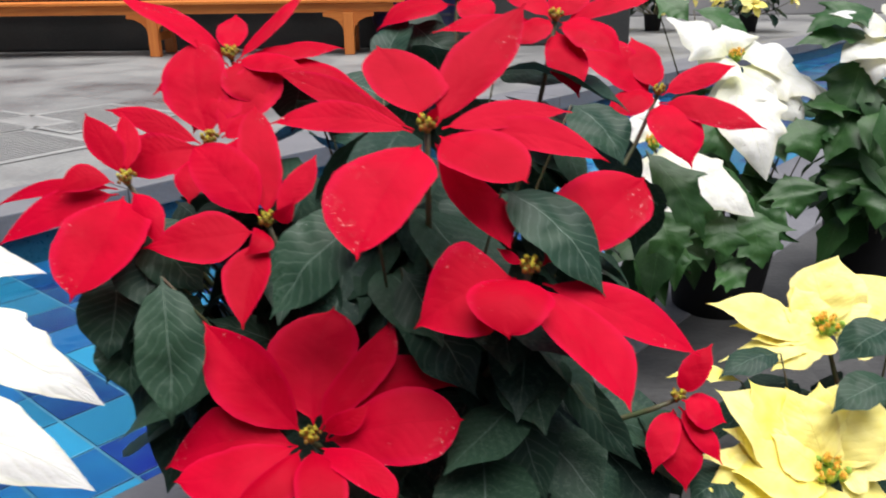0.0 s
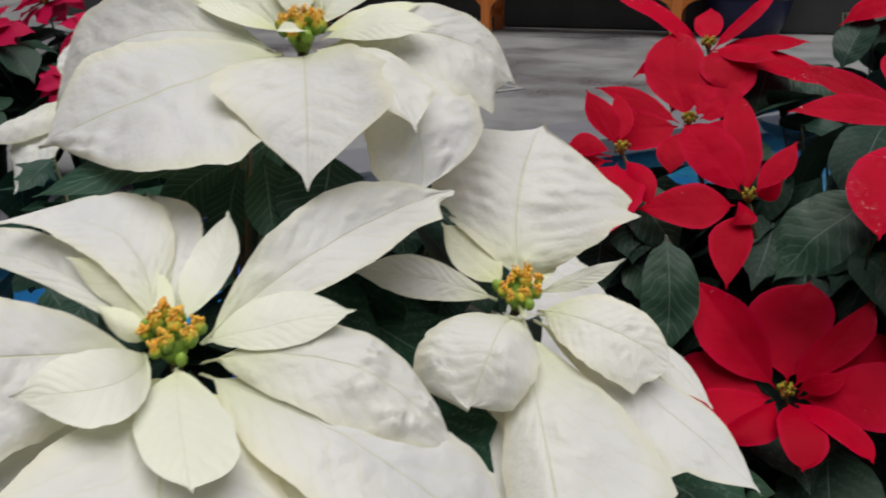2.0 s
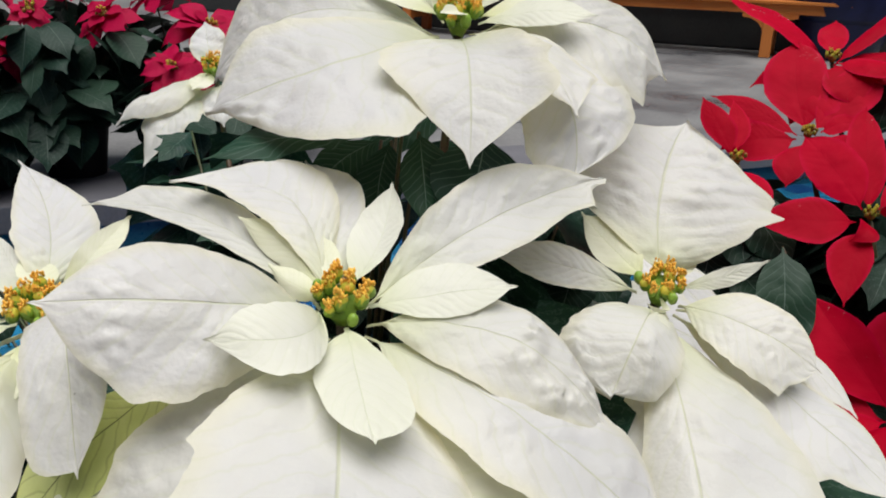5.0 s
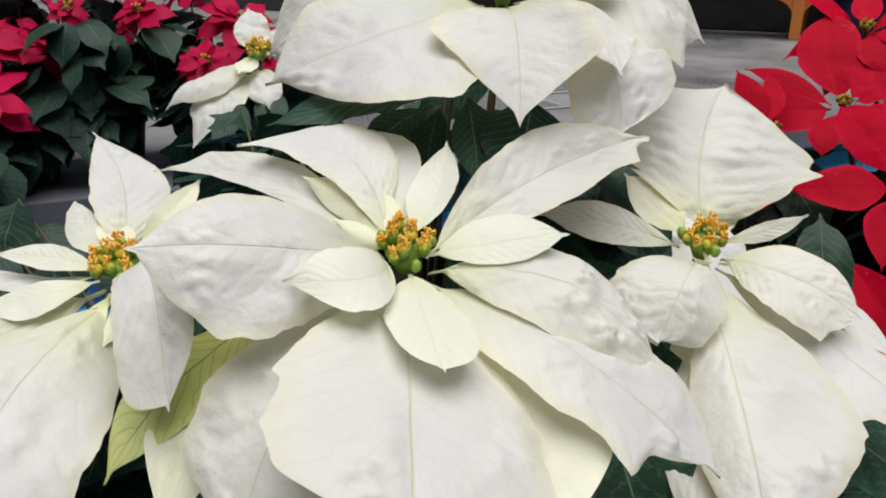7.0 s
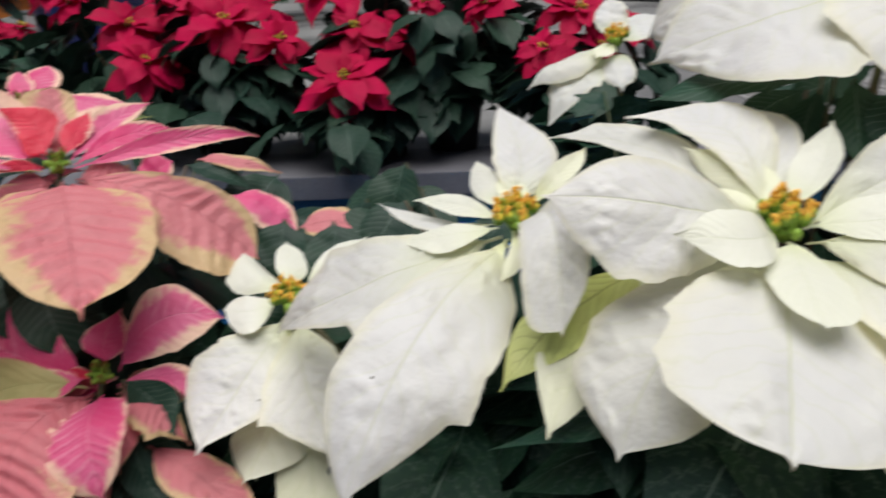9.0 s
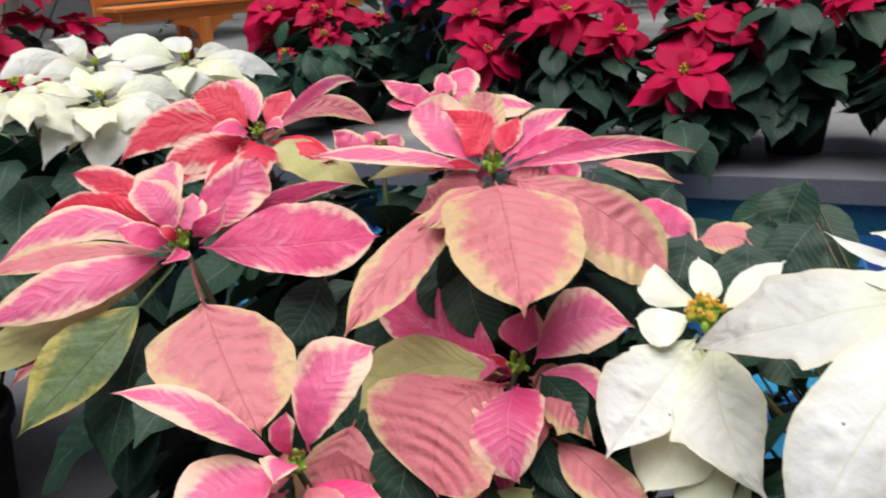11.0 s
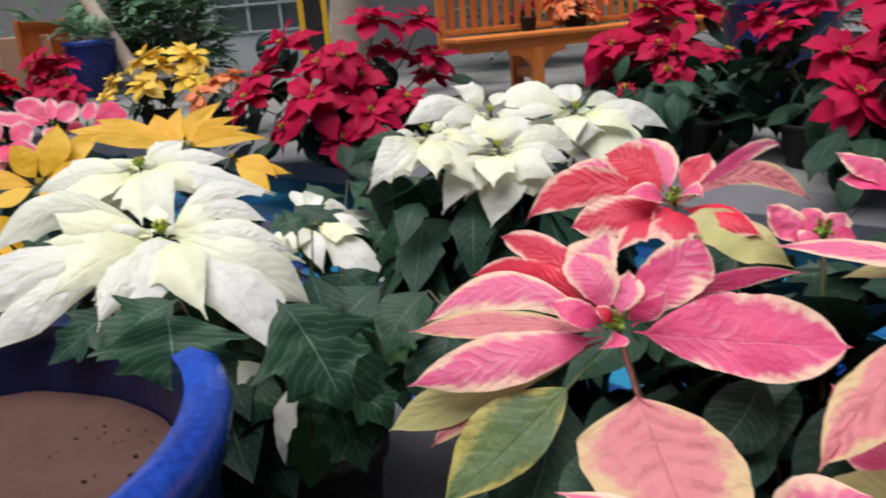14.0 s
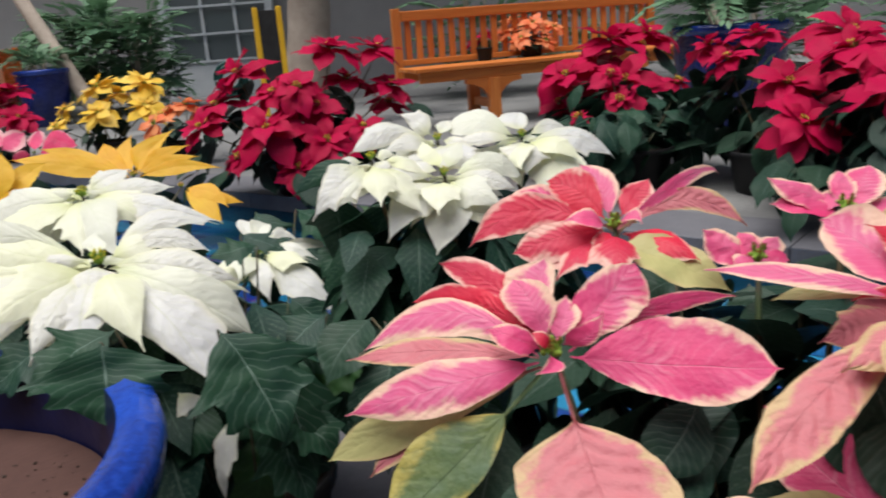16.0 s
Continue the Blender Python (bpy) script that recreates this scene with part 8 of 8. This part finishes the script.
def fern(spot, z0, radius, height, n, seed, label):
    """A dense leafy shrub of separate fronds on short stems."""
    rng = random.Random(seed)
    ob = thing("shrub", pose(*spot, z0), label, "shrub", "green shrubs")
    for k in range(n):
        a = 2.4 * k + rng.uniform(-0.3, 0.3)
        up = rng.uniform(0.1, 1.0)
        c = Vector((math.cos(a) * radius * 0.45 * rng.random(), math.sin(a) * radius * 0.45 * rng.random(), height * up * 0.7))
        size = min(0.55, radius) * rng.uniform(0.6, 1.0)
        part("frond", rng.choice(FRONDS), None, ob, at=Matrix.Translation(c) @ Matrix.Rotation(a, 4, "Z") @ Matrix.Rotation(radians(rng.uniform(-45, 15)), 4, "Y") @ Matrix.Diagonal((size, size, size, 1)))
    for k in range(5):
        tip = Vector((rng.uniform(-0.3, 0.3) * radius, rng.uniform(-0.3, 0.3) * radius, height * 0.7))
        part("stem", tube(bmesh.new(), bend(Vector((rng.uniform(-0.05, 0.05), rng.uniform(-0.05, 0.05), 0)), tip, 0, 5), [0.02, 0.017, 0.014, 0.01, 0.007]), TRUNK, ob)
    return ob


SHRUB = "dense dark green shrub with feathery leaves"
planter_pot(pose(-9.0, -4.2, 0), 0.27, 0.57, "tall cobalt blue glazed planter with a green shrub")
fern((-9.0, -4.2), 0.5, 0.32, 0.25, 36, 41, SHRUB)
fern((-9.98, -3.62), 0.0, 0.95, 1.45, 190, 42, SHRUB)
fern((-10.3, -4.1), 0.0, 1.0, 1.5, 190, 43, SHRUB)
fern((-10.6, -5.2), 0.0, 0.7, 1.15, 90, 44, SHRUB)
fern((-10.5, -5.95), 0.0, 0.6, 1.0, 60, 49, SHRUB)
fern((-8.6, 0.3), 0.0, 1.0, 1.5, 80, 45, SHRUB)
fern((-8.6, 1.6), 0.0, 1.1, 1.4, 90, 46, SHRUB)
fern((-8.4, 3.0), 0.0, 1.1, 1.3, 90, 47, SHRUB)
fern((-7.6, 4.4), 0.0, 1.1, 1.3, 80, 48, SHRUB)
planter_pot(pose(-5.0, 1.36, 0), 0.33, 0.58, "cobalt blue glazed planter behind crimson poinsettias")
fern((-5.0, 1.36), 0.45, 0.5, 0.35, 40, 50, SHRUB)
planter_pot(pose(-0.25, 7, 0), 0.40, 0.62, "blue glazed planter beyond the pool, shade put into its dark colour", 0.045, SHADED_GLAZE)

trunk = thing("palm_tree", pose(-9.6, -1.6, 0), "pale grey-brown palm with a ringed trunk", "tree")
bm = bmesh.new()
tube(bm, [Vector((0.02 * math.sin(k), 0.02 * k, 0.18 * k)) for k in range(24)], [0.24 - 0.003 * k + 0.008 * (k % 2) for k in range(24)], 20)
part("trunk", bm, TRUNK, trunk, smooth=True)
for k in range(16):
    a = 2 * math.pi * k / 16
    part("frond", FRONDS[k % 4], None, trunk, at=Matrix.Translation((0, 0.5, 4.1)) @ Matrix.Rotation(a, 4, "Z") @ Matrix.Diagonal((1.8, 1.8, 1.8, 1)))
lean = thing("slim_tree", pose(-8.91, -3.64, 0), "slim leaning grey tree trunk among shrubs", "tree")
part("trunk", tube(bmesh.new(), [Vector((-0.162, -0.229, 0.35)) * k for k in range(9)], [0.085 - 0.003 * k for k in range(9)], 12), TRUNK, lean, smooth=True)

# barrier sign on two yellow legs
sign = thing("barrier_sign", pose(-8.04, -1.69, 0, 0, 0, 12), "black panel between two yellow posts", "sign")
for y in (-0.105, 0.105):
    part("post", boxed(-0.02, y - 0.025, 0, 0.02, y + 0.025, 0.97, 0.008), YELLOW_PAINT, sign)
part("panel", boxed(-0.012, -0.08, 0.1, 0.012, 0.08, 0.94, 0.003), BLACK_PANEL, sign)

# glazed door in the far wall
door = tagged(new("door_1"), "white-framed door with small glass panes", "door", kind="structure")
door.matrix_basis = pose(-11.9, -3.0, 0, 0, 0, 0)
for y in (-0.75, 0.67):
    part("jamb", boxed(-0.05, y, 0, 0.10, y + 0.10, 2.2, 0.005), FRAME_WHITE, door)
part("lintel", boxed(-0.05, -0.65, 2.1, 0.10, 0.67, 2.2, 0.005), FRAME_WHITE, door)
part("kick_panel", boxed(0.0, -0.65, 0, 0.05, 0.67, 0.45, 0.004), FRAME_WHITE, door)
for k in range(4):
    part("glazing_bar", boxed(0.0, -0.65 + 0.44 * k - 0.0, 0.45, 0.05, -0.61 + 0.44 * k, 2.1, 0.003), FRAME_WHITE, door)
for k in range(5):
    part("glazing_bar", boxed(0.052, -0.65, 0.45 + 0.36 * k, 0.07, 0.67, 0.48 + 0.36 * k, 0.003), FRAME_WHITE, door)
part("pane", boxed(0.01, -0.65, 0.45, 0.02, 0.67, 2.1), PANE, door)

# low tan walls beyond the shrubs
for name, m, sx, h, label in (("low_wall_1", pose(-8.45, -5.30, 0, 0, 0, 28), 0.85, 0.74, "low tan plastered planter wall"),
                              ("low_wall_2", pose(-9.5, -5.25, 0, 0, 0, 28), 0.75, 0.66, "low tan plastered planter wall"),
                              ("low_wall_3", pose(-10.3, -6.75, 0, 0, 0, 28), 0.9, 1.10, "tan plastered planter wall beyond the bench")):
    ob = new(name, mesh_of(boxed(-0.3, -sx / 2, 0, 0.3, sx / 2, h, 0.015), name, PLASTER, smooth=False))
    ob.matrix_basis = m
    tagged(ob, label, "wall", kind="structure")

# coiled hose by the glazed door
hose = thing("garden_hose", pose(-11.1, -2.75, 0.0, 0, 0, 10), "coiled teal garden hose before the glazed door", "hose")
for k in range(3):
    bm = bmesh.new()
    r = 0.20 - 0.04 * k
    tube(bm, [Vector((0.05 * k, r * math.cos(q * math.pi / 12), 0.25 + r * math.sin(q * math.pi / 12))) for q in range(25)], [0.022] * 25, 8)
    part("coil", bm, TEAL_HOSE, hose, smooth=True)
part("reel_foot", boxed(-0.03, -0.2, 0, 0.14, 0.2, 0.05, 0.01), TEAL_HOSE, hose)

# ---------- pool tiles ----------
T = 0.135
tile = mesh_of(boxed(0.003, 0.003, -0.003, T - 0.003, T - 0.003, 0.002, 0.0015), "tile", TILE, smooth=False)
for i in range(-8, 17):
    for j in range(int((FAR - NEAR) / T) + 1):
        part("tile", tile, None, pool, at=POOL @ pose(T * i, NEAR - 0.01 + T * j, BED_Z))
bm_v, bm_f = [], []
for i in list(range(-60, -8)) + list(range(17, 70)):
    for j in range(int((FAR - NEAR) / T) + 1):
        x0, y0, k = T * i + 0.003, NEAR - 0.01 + T * j + 0.003, len(bm_v)
        bm_v += [tuple(POOL @ Vector((x0 + a, y0 + b, BED_Z + 0.002))) for a, b in ((0, 0), (T - 0.006, 0), (T - 0.006, T - 0.006), (0, T - 0.006))]
        bm_f.append((k, k + 1, k + 2, k + 3))
me = bpy.data.meshes.new("tiles")
me.from_pydata(bm_v, [], bm_f)
me.materials.append(TILE_REST)
tagged(part("tiles", me, None, pool), kind="stuff")
